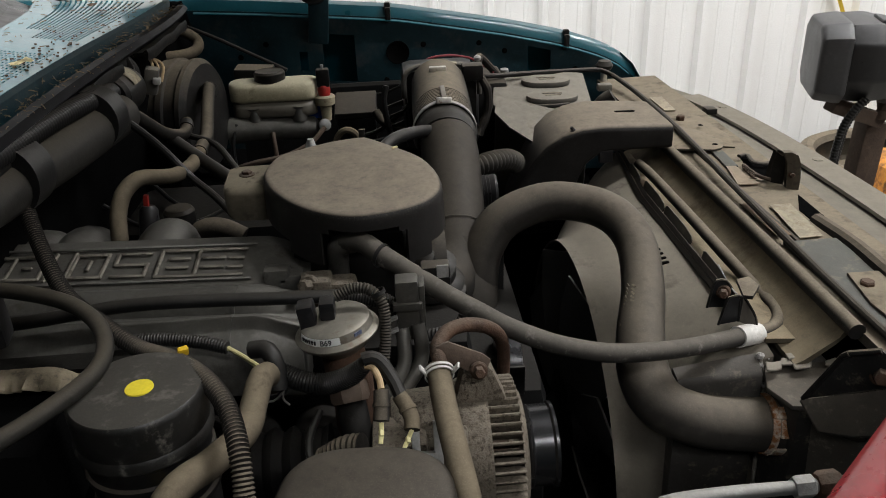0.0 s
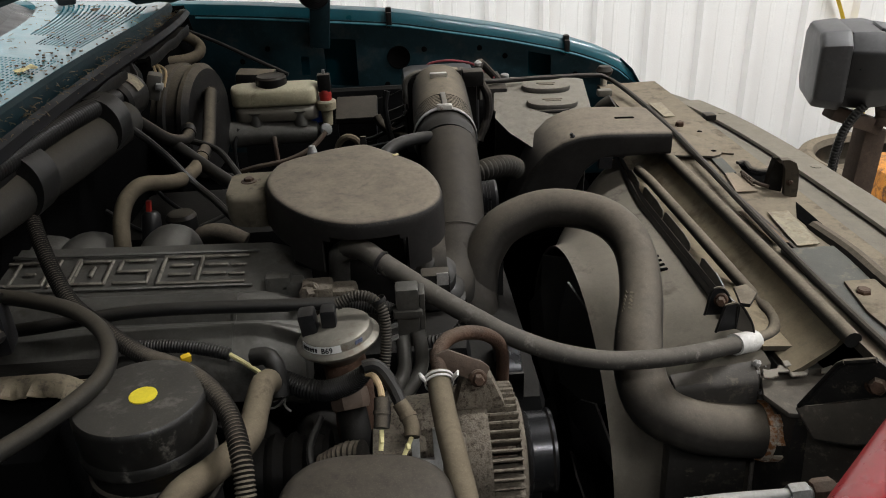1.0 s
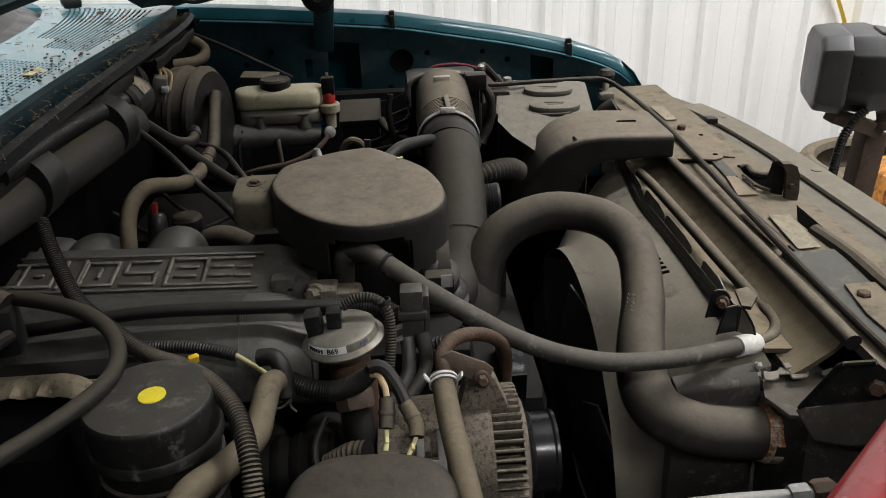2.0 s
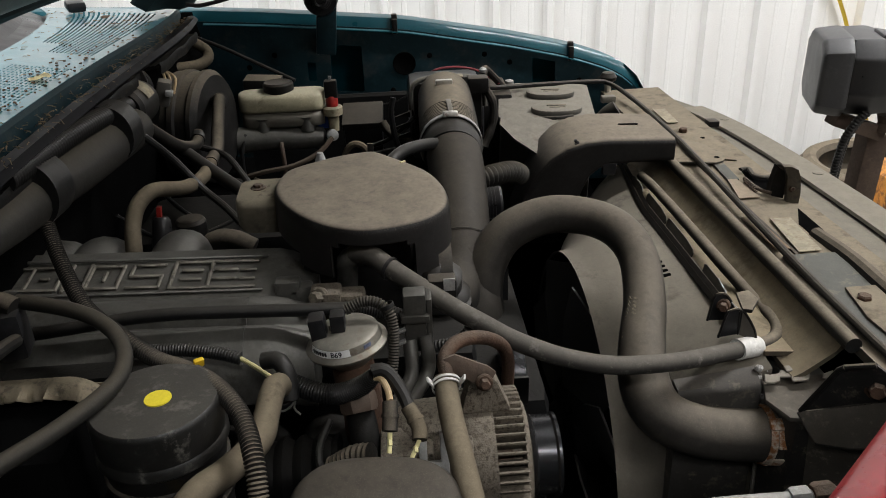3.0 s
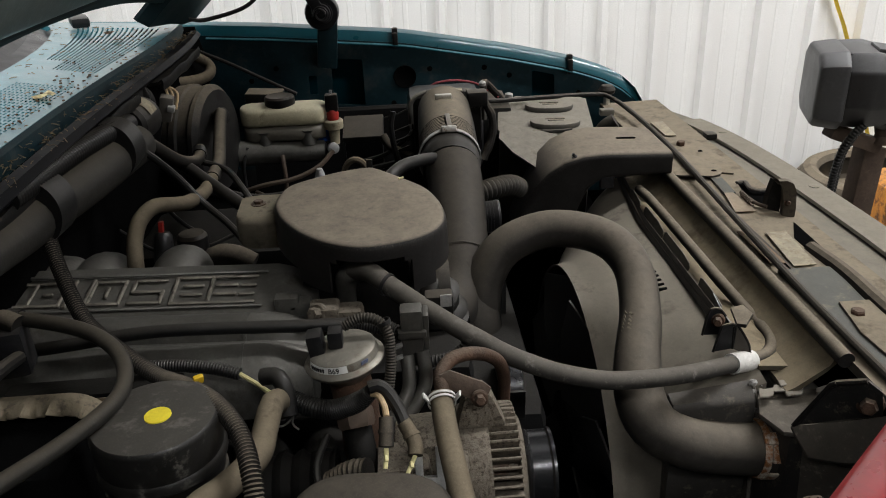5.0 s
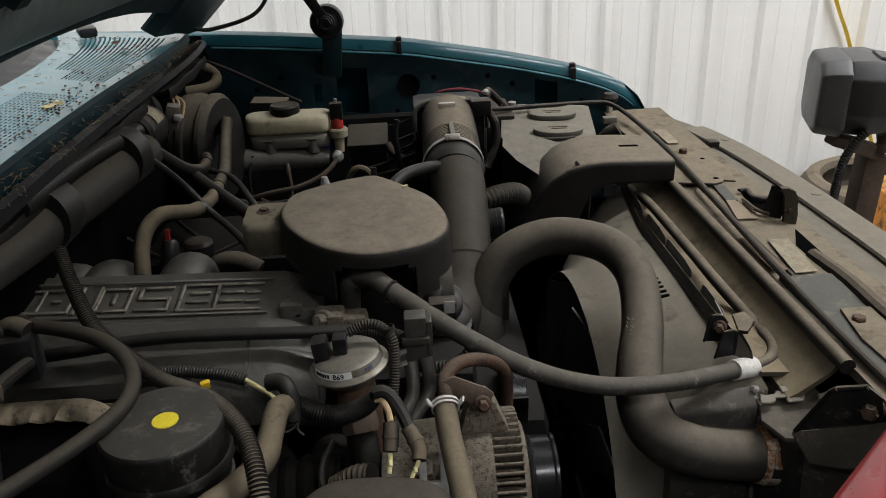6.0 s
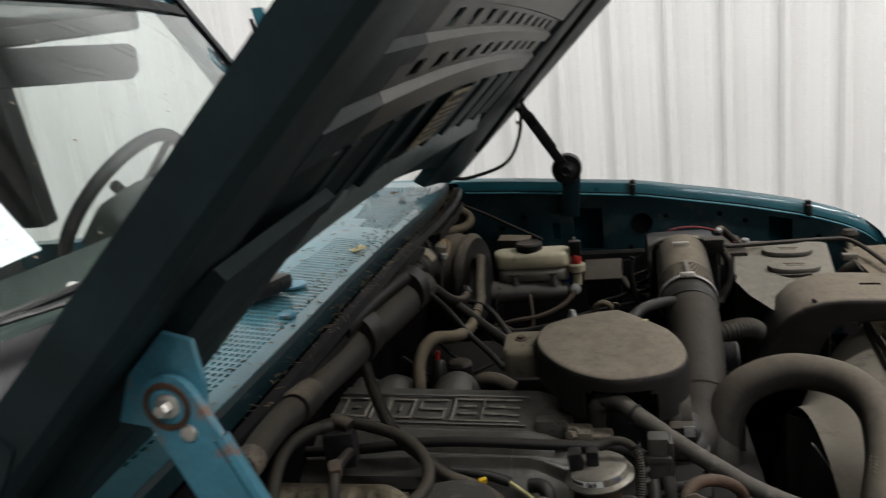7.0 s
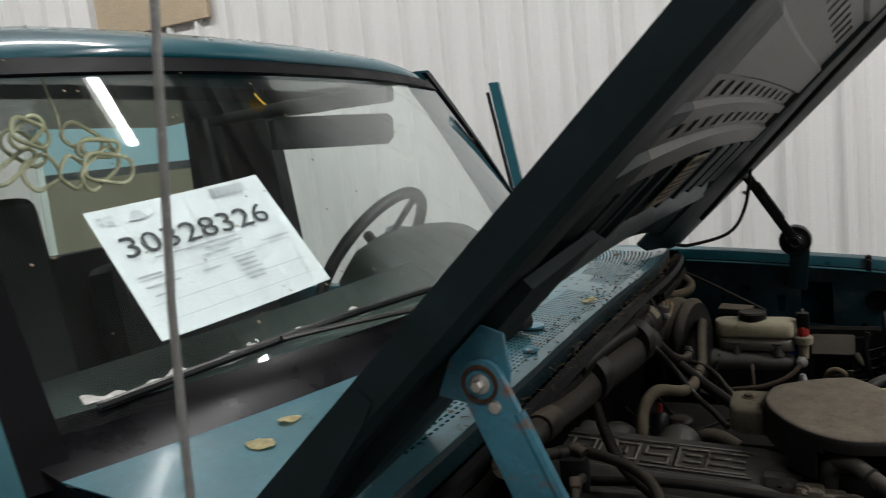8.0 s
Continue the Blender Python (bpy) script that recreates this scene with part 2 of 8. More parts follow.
TEAL = (0.006, 0.082, 0.108)
M = {
    "teal": material("teal_paint", TEAL, 0.35, 0.0, dust=0.12, coat=0.7, vary=0.15, bump=0.03, scuff=0.0),
    "teal_dusty": material("dusty_teal_paint", (0.009, 0.105, 0.135), 0.3, dust=0.15, dust_colour=(0.34, 0.39, 0.40), coat=0.7, vary=0.2, bump=0.05),
    # body teal darkened so the colour carries shade, plus spots of dirt
    "teal_shaded": material("shaded_dirty_teal", (0.005, 0.020, 0.026), 0.5, dust=0.08, spec=0.2, vary=0.45, bump=0.08, spots=0.22, spot_colour=(0.030, 0.036, 0.036), spot_scale=14),
    "teal_hinge": material("worn_teal_hinge_paint", (0.045, 0.18, 0.25), 0.35, dust=0.1, coat=0.4, spots=0.12, bump=0.06),
    # hood teal taken down to near-black: the underside's shade is in the colour
    "hood_under": material("shaded_hood_underside", (0.011, 0.021, 0.024), 0.5, vary=0.35, bump=0.05, spec=0.2, scuff=0.0),
    # same underside in a lighter grey for the light on the pressed panel
    "hood_panel": material("lit_hood_liner_metal", (0.115, 0.110, 0.104), 0.45, 0.3, vary=0.7, broad=9, bump=0.05),
    "hood_pale": material("pale_teal_metal", (0.13, 0.165, 0.165), 0.38, 0.2, vary=0.25, bump=0.05),
    "black": material("black_plastic", (0.013, 0.013, 0.014), 0.32, vary=0.3, bump=0.06, dust=0.08, spec=0.22),
    "black_dusty": material("dusty_black_plastic", (0.014, 0.0135, 0.013), 0.5, dust=0.85, vary=0.3, bump=0.08, dust_colour=(0.225, 0.190, 0.142), spec=0.1, low=0.35),
    "intake_dusty": material("dusty_black_moulded_tube", (0.014, 0.013, 0.0118), 0.5, dust=0.36, dust_colour=(0.150, 0.128, 0.100), spec=0.12, vary=0.3, bump=0.05, low=0.15),
    "support_dark": material("dusty_dark_green_steel", (0.03, 0.036, 0.036), 0.45, dust=0.7, dust_colour=(0.13, 0.125, 0.105), vary=0.3, bump=0.08, low=0.2, spots=0.15, spot_colour=(0.20, 0.17, 0.12), spot_scale=30),
    "bracket_black": material("dusty_black_bracket_paint", (0.017, 0.0165, 0.016), 0.42, dust=0.34, dust_colour=(0.16, 0.138, 0.108), vary=0.35, bump=0.1, low=0.05, spec=0.22, spots=0.14, spot_colour=(0.09, 0.076, 0.058), spot_scale=60),
    "crimp_steel": material("dusty_galvanised_steel", (0.20, 0.185, 0.16), 0.55, 0.3, dust=0.6, dust_colour=(0.22, 0.195, 0.15), vary=0.35, bump=0.15, spots=0.25, spot_colour=(0.09, 0.07, 0.05), spot_scale=80),
    "cord_cream": material("yellowed_clear_cord", (0.36, 0.33, 0.21), 0.25, vary=0.25, bump=0.03, spec=0.5, scuff=0.0),
    "wrap_tan": material("torn_tan_insulation", (0.17, 0.14, 0.095), 0.85, dust=0.4, dust_colour=(0.26, 0.22, 0.155), vary=0.45, bump=0.25, broad=50, spots=0.3, spot_colour=(0.04, 0.035, 0.028), spot_scale=80),
    "stamp": material("faint_blue_ink", (0.10, 0.12, 0.19), 0.6, vary=0.5, broad=300, bump=0.0),
    "tab_dusty": material("dust_caked_tab", (0.085, 0.076, 0.058), 0.6, dust=0.8, dust_colour=(0.20, 0.172, 0.125), vary=0.35, bump=0.1, broad=30, low=-0.1, spec=0.1, spots=0.15, spot_colour=(0.05, 0.043, 0.033), spot_scale=45),
    "lip_black": material("dust_streaked_black_steel", (0.008, 0.0078, 0.0075), 0.5, dust=0.16, dust_colour=(0.12, 0.104, 0.08), vary=0.4, bump=0.1, spec=0.06, spots=0.1, spot_colour=(0.07, 0.058, 0.043), spot_scale=60, low=0.6),
    "hose_grey": material("scuffed_grey_rubber_hose", (0.036, 0.034, 0.031), 0.55, dust=0.75, dust_colour=(0.145, 0.130, 0.108), vary=0.35, bump=0.1, low=0.0, spec=0.15, spots=0.1, spot_colour=(0.15, 0.14, 0.125), spot_scale=60),
    "trough": material("glossy_black_trough", (0.005, 0.0045, 0.006), 0.3, vary=0.2, bump=0.04, spec=0.14, scuff=0.0),
    "tank_grey": material("dust_covered_black_plastic", (0.040, 0.037, 0.033), 0.5, dust=0.75, dust_colour=(0.145, 0.126, 0.100), vary=0.4, bump=0.1, low=-0.5, spec=0.2, spots=0.14, spot_colour=(0.16, 0.14, 0.11), spot_scale=70),
    "crust": material("pale_corrosion_crust", (0.34, 0.33, 0.31), 0.8, vary=0.5, bump=0.6, grain=600, broad=120, spots=0.4, spot_colour=(0.08, 0.07, 0.06), spot_scale=160),
    # black blades lightened to grey for the glint that falls on them
    "fan_lit": material("lit_fan_blade_plastic", (0.062, 0.060, 0.058), 0.45, dust=0.3, dust_colour=(0.13, 0.12, 0.10), vary=0.3, bump=0.05, spec=0.4, low=-0.6),
    "latch_brown": material("brown_greasy_latch_steel", (0.060, 0.050, 0.037), 0.55, 0.1, dust=0.5, dust_colour=(0.17, 0.145, 0.105), vary=0.4, bump=0.2, spots=0.3, spot_colour=(0.025, 0.021, 0.017), spot_scale=90, low=-0.2),
    "header_grey": material("grey_dusted_header_plastic", (0.075, 0.071, 0.062), 0.55, dust=0.9, dust_colour=(0.185, 0.166, 0.132), vary=0.3, bump=0.08, low=-0.3, spec=0.15, spots=0.15, spot_colour=(0.09, 0.078, 0.06), spot_scale=14),
    # dark copy of the lamp plastic; its grey top is dust plus painted reflection
    "lamp_gloss": material("glossy_black_lamp_plastic", (0.010, 0.010, 0.011), 0.3, vary=0.2, bump=0.05, grain=500, dust=0.7, dust_colour=(0.13, 0.127, 0.125), spec=0.5, low=0.35),
    "hose_ink": material("faded_tan_hose_print", (0.17, 0.145, 0.105), 0.8, vary=0.5, broad=300, bump=0.0),
    "rubber_hose": material("dusty_radiator_hose_rubber", (0.029, 0.0265, 0.0235), 0.45, dust=0.7, spec=0.2, vary=0.35, bump=0.1, grain=160, dust_colour=(0.180, 0.152, 0.115), low=0.2, spots=0.08, spot_colour=(0.05, 0.043, 0.035), spot_scale=24),
    "strip_tan": material("evenly_dusted_tan_paint", (0.09, 0.084, 0.070), 0.55, dust=0.9, dust_colour=(0.232, 0.208, 0.165), vary=0.2, bump=0.06, low=-0.3, spec=0.15, scuff=0.2),
    "label_rust": material("rust_stained_label", (0.13, 0.085, 0.055), 0.8, dust=0.4, dust_colour=(0.20, 0.16, 0.11), vary=0.4, broad=50, spots=0.3, spot_colour=(0.07, 0.05, 0.035), spot_scale=60),
    "cover_dusty": material("dust_topped_black_plastic", (0.016, 0.0150, 0.0145), 0.45, dust=0.95, vary=0.3, bump=0.05, dust_colour=(0.235, 0.200, 0.155), spec=0.1, low=0.6, scuff=0.2),
    "black_half": material("half_dusty_black_plastic", (0.013, 0.0125, 0.012), 0.4, dust=0.34, spec=0.12, vary=0.3, bump=0.08, dust_colour=(0.19, 0.162, 0.125)),
    "rubber": material("dusty_black_rubber", (0.018, 0.0165, 0.015), 0.6, dust=0.75, spec=0.08, vary=0.35, bump=0.1, grain=160, dust_colour=(0.190, 0.160, 0.120), low=0.3),
    # dusty rubber again, its dust colour darkened to stand for shade
    "rubber_dim": material("dimmed_dusty_rubber", (0.018, 0.017, 0.015), 0.55, dust=0.5, spec=0.2, vary=0.35, bump=0.1, dust_colour=(0.10, 0.084, 0.060), low=0.2),
    "rubber_clean": material("black_rubber", (0.011, 0.011, 0.011), 0.4, dust=0.14, spec=0.22, vary=0.3, bump=0.08),
    "rubber_tan": material("dust_caked_rubber", (0.050, 0.041, 0.029), 0.75, dust=0.8, dust_colour=(0.205, 0.168, 0.115), vary=0.35, bump=0.15, spots=0.16, spot_colour=(0.045, 0.036, 0.027), low=-0.2, spec=0.15),
    "tan_metal": material("dust_caked_sheet_metal", (0.05, 0.047, 0.041), 0.6, dust=0.95, dust_colour=(0.232, 0.194, 0.140), vary=0.35, bump=0.12, spots=0.34, spot_colour=(0.065, 0.052, 0.036), low=-0.1, spot_scale=18, spec=0.15),
    "grey_dusty": material("dusty_grey_plastic", (0.055, 0.054, 0.051), 0.5, dust=0.85, dust_colour=(0.255, 0.232, 0.190), vary=0.3, bump=0.1, low=-0.3, spec=0.12, spots=0.2, spot_colour=(0.07, 0.06, 0.045), spot_scale=22),
    "shroud": material("dusty_fan_shroud_plastic", (0.085, 0.077, 0.064), 0.5, dust=0.9, dust_colour=(0.190, 0.168, 0.134), vary=0.4, bump=0.08, broad=7, low=-0.2, spec=0.12, spots=0.16, spot_colour=(0.055, 0.049, 0.040), spot_scale=16),
    "alu": material("dull_cast_aluminium", (0.36, 0.36, 0.35), 0.5, 0.6, dust=0.35, vary=0.25, bump=0.25, grain=420),
    "alu_dark": material("grimy_cast_aluminium", (0.100, 0.097, 0.088), 0.40, 0.45, dust=0.2, dust_colour=(0.12, 0.105, 0.08), vary=0.4, bump=0.12, grain=320, spots=0.12, spot_colour=(0.05, 0.044, 0.035), spot_scale=20),
    "alu_rough": material("corroded_cast_aluminium", (0.150, 0.128, 0.098), 0.7, 0.2, dust=0.15, vary=0.4, bump=0.6, grain=520, spots=0.42, spot_colour=(0.045, 0.033, 0.024), spot_scale=210),
    "steel": material("bright_steel", (0.62, 0.6, 0.56), 0.35, 0.9, vary=0.2, bump=0.1, spots=0.08),
    "pulley": material("polished_black_pulley", (0.05, 0.05, 0.052), 0.28, 0.8, vary=0.15, bump=0.02),
    "rust": material("rusty_steel", (0.062, 0.034, 0.021), 0.85, 0.1, dust=0.3, vary=0.45, bump=0.5, grain=300, broad=40),
    "rust_clamp": material("rust_stained_clamp", (0.6, 0.54, 0.45), 0.55, 0.4, vary=0.3, bump=0.2, spots=0.75, spot_colour=(0.3, 0.13, 0.05), spot_scale=70),
    "brown_steel": material("brown_weathered_steel", (0.085, 0.06, 0.045), 0.8, 0.2, dust=0.3, vary=0.4, bump=0.3),
    "white_plastic": material("white_crimp_sleeve", (0.54, 0.53, 0.50), 0.5, dust=0.15, vary=0.1, bump=0.04, spots=0.05, spot_colour=(0.2, 0.16, 0.12)),
    "cream": material("aged_translucent_plastic", (0.46, 0.42, 0.29), 0.4, dust=0.45, dust_colour=(0.46, 0.42, 0.31), vary=0.15, bump=0.05, spots=0.08, spot_colour=(0.2, 0.16, 0.1)),
    "cream_low": material("fluid_darkened_plastic", (0.12, 0.11, 0.09), 0.4, dust=0.3, vary=0.2, bump=0.05),
    # iron and low bay parts, blackened to hold the shade deep in the bay
    "engine": material("shaded_dark_iron", (0.006, 0.006, 0.006), 0.7, dust=0.06, spec=0.12, vary=0.4, bump=0.3, scuff=0.0),
    # near-black for openings and deep parts: their shade is put into the colour
    "void": material("shade_black", (0.004, 0.004, 0.004), 0.9, vary=0.3, bump=0.2, spec=0.0, scuff=0.0),
    "yellow": material("yellow_paint_dot", (0.75, 0.62, 0.04), 0.6, vary=0.12, bump=0.05, grain=400),
    "yellow_clip": material("yellow_plastic", (0.65, 0.42, 0.02), 0.5, vary=0.15),
    "red_plastic": material("red_plastic", (0.28, 0.02, 0.015), 0.45, vary=0.2, dust=0.15),
    "blue_plastic": material("blue_plastic", (0.02, 0.07, 0.35), 0.45, vary=0.2, dust=0.1),
    "red_paint": material("red_gloss_paint", (0.22, 0.006, 0.010), 0.3, vary=0.12, coat=0.5, bump=0.03, scuff=0.0),
    "wire_red": material("red_wire_skin", (0.22, 0.03, 0.04), 0.5, dust=0.2),
    "wire_tan": material("tan_wire_skin", (0.5, 0.36, 0.2), 0.6, dust=0.2),
    "wire_yellow": material("pale_yellow_wire_skin", (0.55, 0.5, 0.25), 0.5),
    "label": material("aged_paper_label", (0.30, 0.265, 0.18), 0.7, dust=0.5, vary=0.4, broad=40, spots=0.38, spot_colour=(0.18, 0.14, 0.09), spot_scale=90),
    "label_tan": material("brown_paper_label", (0.24, 0.185, 0.125), 0.75, dust=0.4, vary=0.3),
    "label_white": material("white_sticker", (0.68, 0.68, 0.66), 0.5, vary=0.06, bump=0.02, scuff=0.0),
    "paper": material("white_sale_sheet", (0.50, 0.50, 0.515), 0.6, vary=0.02, bump=0.0, scuff=0.0),
    "ink": material("black_print", (0.02, 0.02, 0.022), 0.6, bump=0.0, scuff=0.0),
    "ink_grey": material("grey_print", (0.33, 0.33, 0.35), 0.6, bump=0.0, scuff=0.0),
    "cab_dark": material("dark_cab_trim", (0.022, 0.023, 0.024), 0.8, vary=0.2, bump=0.2, spec=0.2, scuff=0.0),
    "dash": material("green_grey_dash_vinyl", (0.020, 0.026, 0.024), 0.6, vary=0.15, bump=0.2, spec=0.1, scuff=0.0),
    "wheel": material("grey_steering_wheel_vinyl", (0.010, 0.011, 0.012), 0.5, vary=0.15),
    "gum": material("black_glass_surround", (0.005, 0.005, 0.006), 0.45, vary=0.2, bump=0.04, spec=0.05, scuff=0.0),
    "leaf": material("dry_yellow_leaf", (0.66, 0.58, 0.33), 0.8, vary=0.35, broad=60, each=0.3),
    "leaf_brown": material("dry_brown_leaf", (0.085, 0.055, 0.034), 0.85, vary=0.4, broad=60, each=0.4),
    "twig": material("dry_grass_bits", (0.15, 0.11, 0.065), 0.9, vary=0.5, broad=80),
    "tyre": material("dusty_tyre_rubber", (0.05, 0.044, 0.036), 0.85, dust=0.75, dust_colour=(0.25, 0.205, 0.145), vary=0.4, bump=0.3, spots=0.3, spot_colour=(0.08, 0.06, 0.04), spot_scale=9, low=-0.3),
    "orange": material("orange_machine_paint", (0.5, 0.2, 0.03), 0.5, vary=0.3, spots=0.5, spot_colour=(0.12, 0.05, 0.02), spot_scale=25),
    "strap": material("yellow_strap", (0.72, 0.5, 0.04), 0.7, vary=0.15),
    "wall": material("white_ribbed_steel_wall", (0.80, 0.79, 0.77), 0.38, vary=0.035, bump=0.03, broad=1.2, spots=0.0, scuff=0.0, spec=0.5),
    "wall_plain": material("white_liner_wall", (0.7, 0.69, 0.66), 0.6, vary=0.05, bump=0.05, broad=1.0, scuff=0.0),
    "ceiling": material("pale_steel_ceiling", (0.55, 0.55, 0.54), 0.5, vary=0.05, bump=0.03, broad=1.0, scuff=0.0),
    "beam": material("dark_roof_beam", (0.05, 0.05, 0.05), 0.7, vary=0.3, scuff=0.0),
    "concrete": material("workshop_concrete", (0.2, 0.19, 0.17), 0.8, vary=0.25, bump=0.3, broad=1.6, grain=90, spots=0.1, spot_colour=(0.1, 0.09, 0.08), spot_scale=3, scuff=0.0),
    "board": material("tan_plywood", (0.5, 0.4, 0.28), 0.7, vary=0.15, broad=3),
    "emblem": material("rubbed_cast_emblem", (0.15, 0.138, 0.115), 0.45, 0.4, dust=0.2, vary=0.5, bump=0.15, spots=0.35, spot_colour=(0.05, 0.045, 0.037), spot_scale=50),
    "baffle": material("grease_stained_baffle", (0.06, 0.054, 0.042), 0.55, dust=0.95, dust_colour=(0.240, 0.196, 0.130), vary=0.35, bump=0.12, spots=0.5, spot_colour=(0.070, 0.055, 0.035), low=-0.1, spot_scale=15, spec=0.15),
    "egr_steel": material("stained_dull_steel", (0.24, 0.225, 0.19), 0.42, 0.6, dust=0.3, vary=0.35, bump=0.1, spots=0.12, spot_colour=(0.12, 0.08, 0.05), spot_scale=30),
    # grey for the two unseen walls, darkened so they throw less light back
    "south_wall": material("dimmed_unseen_wall", (0.38, 0.36, 0.33), 0.8, vary=0.1, bump=0.2, broad=2.0, scuff=0.0),
    "lid_black": material("scuffed_black_lid", (0.013, 0.0125, 0.0115), 0.38, dust=0.5, dust_colour=(0.100, 0.092, 0.076), vary=0.4, bump=0.08, spots=0.16, spot_colour=(0.12, 0.113, 0.098), spot_scale=38, spec=0.35, scuff=0.7, low=0.6),
    # lighter copy for bezel and lid: reflected light is mixed into the colour
    "lamp_black": material("lit_black_lamp_plastic", (0.045, 0.045, 0.047), 0.42, vary=0.2, bump=0.08, grain=500, dust=0.35, dust_colour=(0.125, 0.122, 0.120), spec=0.5, low=0.1),
}

glass = bpy.data.materials.new("windscreen_glass")
glass.use_nodes = True
gb = glass.node_tree.nodes["Principled BSDF"]
gb.inputs["Base Color"].default_value = (0.86, 0.95, 0.92, 1)
gb.inputs["Roughness"].default_value, gb.inputs["Transmission Weight"].default_value, gb.inputs["IOR"].default_value = 0.0, 1.0, 1.5
M["glass"] = glass
glow = bpy.data.materials.new("tube_diffuser")
glow.use_nodes = True
gp = glow.node_tree.nodes["Principled BSDF"]
gp.inputs["Base Color"].default_value = (0.9, 0.9, 0.9, 1)
gp.inputs["Emission Color"].default_value, gp.inputs["Emission Strength"].default_value = (1, 0.97, 0.93, 1), 6.0
M["glow"] = glow

# ---------------------------------------------------------------- room
WALL_Y, RIB = 3.35, 0.2286


def rib_profile():
    """One sheet, four ribs wide: (x, how far it stands out)."""
    out = []
    for k in range(4):
        x = k * RIB
        out += [(x - 0.024, 0.0), (x - 0.012, 0.036), (x + 0.012, 0.036), (x + 0.024, 0.0)]
        for c in (0.076, 0.152):
            out += [(x + c - 0.012, 0.0), (x + c - 0.007, 0.002), (x + c + 0.007, 0.002), (x + c + 0.012, 0.0)]
    return out + [(4 * RIB - 0.021, 0.0)]


def ribbed_wall(name, m, count, height, label, gap=None):
    """A wall with steel sheets on it; m takes x along the wall, y out of it, z up. gap: a window's x0, x1, z0, z1 along the wall."""
    back = thing(name, m.translation, label, "wall", kind="structure")
    long = count * 4 * RIB
    spans = [(0, long, 0, height)]
    if gap:
        x0, x1, z0, z1 = gap
        spans = [(0, x0, 0, height), (x1, long, 0, height), (x0, x1, 0, z0), (x0, x1, z1, height)]
    for a, b, c, d in spans:
        bm = box((b - a, 0.12, d - c), ((a + b) / 2 - 0.02, -0.062, (c + d) / 2), 0)
        bmesh.ops.transform(bm, matrix=m, verts=bm.verts)
        part("wall_core", bm, M["wall_plain"], back)
    prof = rib_profile()
    turn = m.to_3x3().to_4x4()

    def sheet_mesh(z0, z1):
        bm = bmesh.new()
        low, high = ([bm.verts.new((x, o, z)) for x, o in prof] for z in (z0, z1))
        for k in range(len(prof) - 1):
            bm.faces.new((low[k], low[k + 1], high[k + 1], high[k]))
        bmesh.ops.transform(bm, matrix=turn, verts=bm.verts)
        me = bpy.data.meshes.new("panel")
        bm.to_mesh(me)
        bm.free()
        me.materials.append(M["wall"])
        return me
    whole = [sheet_mesh(0, height)]
    cut = [sheet_mesh(0, gap[2]), sheet_mesh(gap[3], height)] if gap else []
    for k in range(count):
        open_here = gap and (k + 1) * 4 * RIB > gap[0] and k * 4 * RIB < gap[1]
        for me in (cut if open_here else whole):
            ob = new("panel", me)
            ob.parent = back
            ob.location = turn @ Vector((k * 4 * RIB, 0, 0))
    return back


WEST, EAST, SOUTH = -7.2, 7.0, -5.4
# the north wall's ribs stand at 0.41 + k * RIB
ribbed_wall("wall_north", pose(0.41 + 29 * RIB, WALL_Y, 0, 0, 0, 180), 16, CEILING_Z, "white ribbed steel wall of the workshop", gap=(10.60, 12.35, 1.05, 2.06))
ribbed_wall("wall_west", pose(WEST, WALL_Y, 0, 0, 0, -90), 10, CEILING_Z, "white ribbed steel wall of the workshop")
# unseen walls that close the room; their dark tone limits bounced light
single("wall_east", box((0.12, WALL_Y - SOUTH, CEILING_Z), (EAST + 0.06, (WALL_Y + SOUTH) / 2, CEILING_Z / 2), 0), M["south_wall"], "unseen grey workshop wall, toned down to bounce less light", "wall", kind="structure")
single("wall_south", box((EAST - WEST + 0.4, 0.12, CEILING_Z), ((EAST + WEST) / 2, SOUTH - 0.06, CEILING_Z / 2), 0), M["south_wall"], "unseen grey workshop wall, toned down to bounce less light", "wall", kind="structure")
single("floor", box((EAST - WEST + 0.5, WALL_Y - SOUTH + 0.3, 0.2), ((EAST + WEST) / 2, (WALL_Y + SOUTH) / 2, -0.1), 0), M["concrete"], "worn grey concrete workshop floor", "floor", kind="structure")
bm = box((EAST - WEST + 0.5, WALL_Y - SOUTH + 0.3, 0.1), ((EAST + WEST) / 2, (WALL_Y + SOUTH) / 2, CEILING_Z + 0.05), 0)
for k in range(28):
    add(bm, box((EAST - WEST, 0.07, 0.11), ((EAST + WEST) / 2, SOUTH + 0.3 + k * 0.305, CEILING_Z - 0.05), 0.012))
single("ceiling", bm, M["ceiling"], "pale ribbed steel workshop ceiling", "ceiling", kind="structure")
for x in (-4.4, -1.0, 2.2, 5.4):
    single("roof_beam", box((0.12, WALL_Y - SOUTH - 0.02, 0.1), (x, (WALL_Y + SOUTH) / 2, CEILING_Z - 0.08), 0.01), M["beam"], "dark steel beam under the pale ceiling", "beam", "roof beams", "structure")
for tx, ty, turn, power in TUBES:
    fixture = thing("shop_light", (tx, ty, CEILING_Z - 0.03), "long white tube light under the ceiling", "ceiling light", "shop lights")
    bm = box((2.5, 0.2, 0.05), (0, 0, CEILING_Z - 0.06), 0.01)
    for sx in (-0.9, 0.9):
        add(bm, box((0.04, 0.04, 0.06), (sx, 0, CEILING_Z - 0.03), 0.002))
    bmesh.ops.transform(bm, matrix=pose(tx, ty, 0, 0, 0, turn), verts=bm.verts)
    part("housing", bm, M["label_white"], fixture)
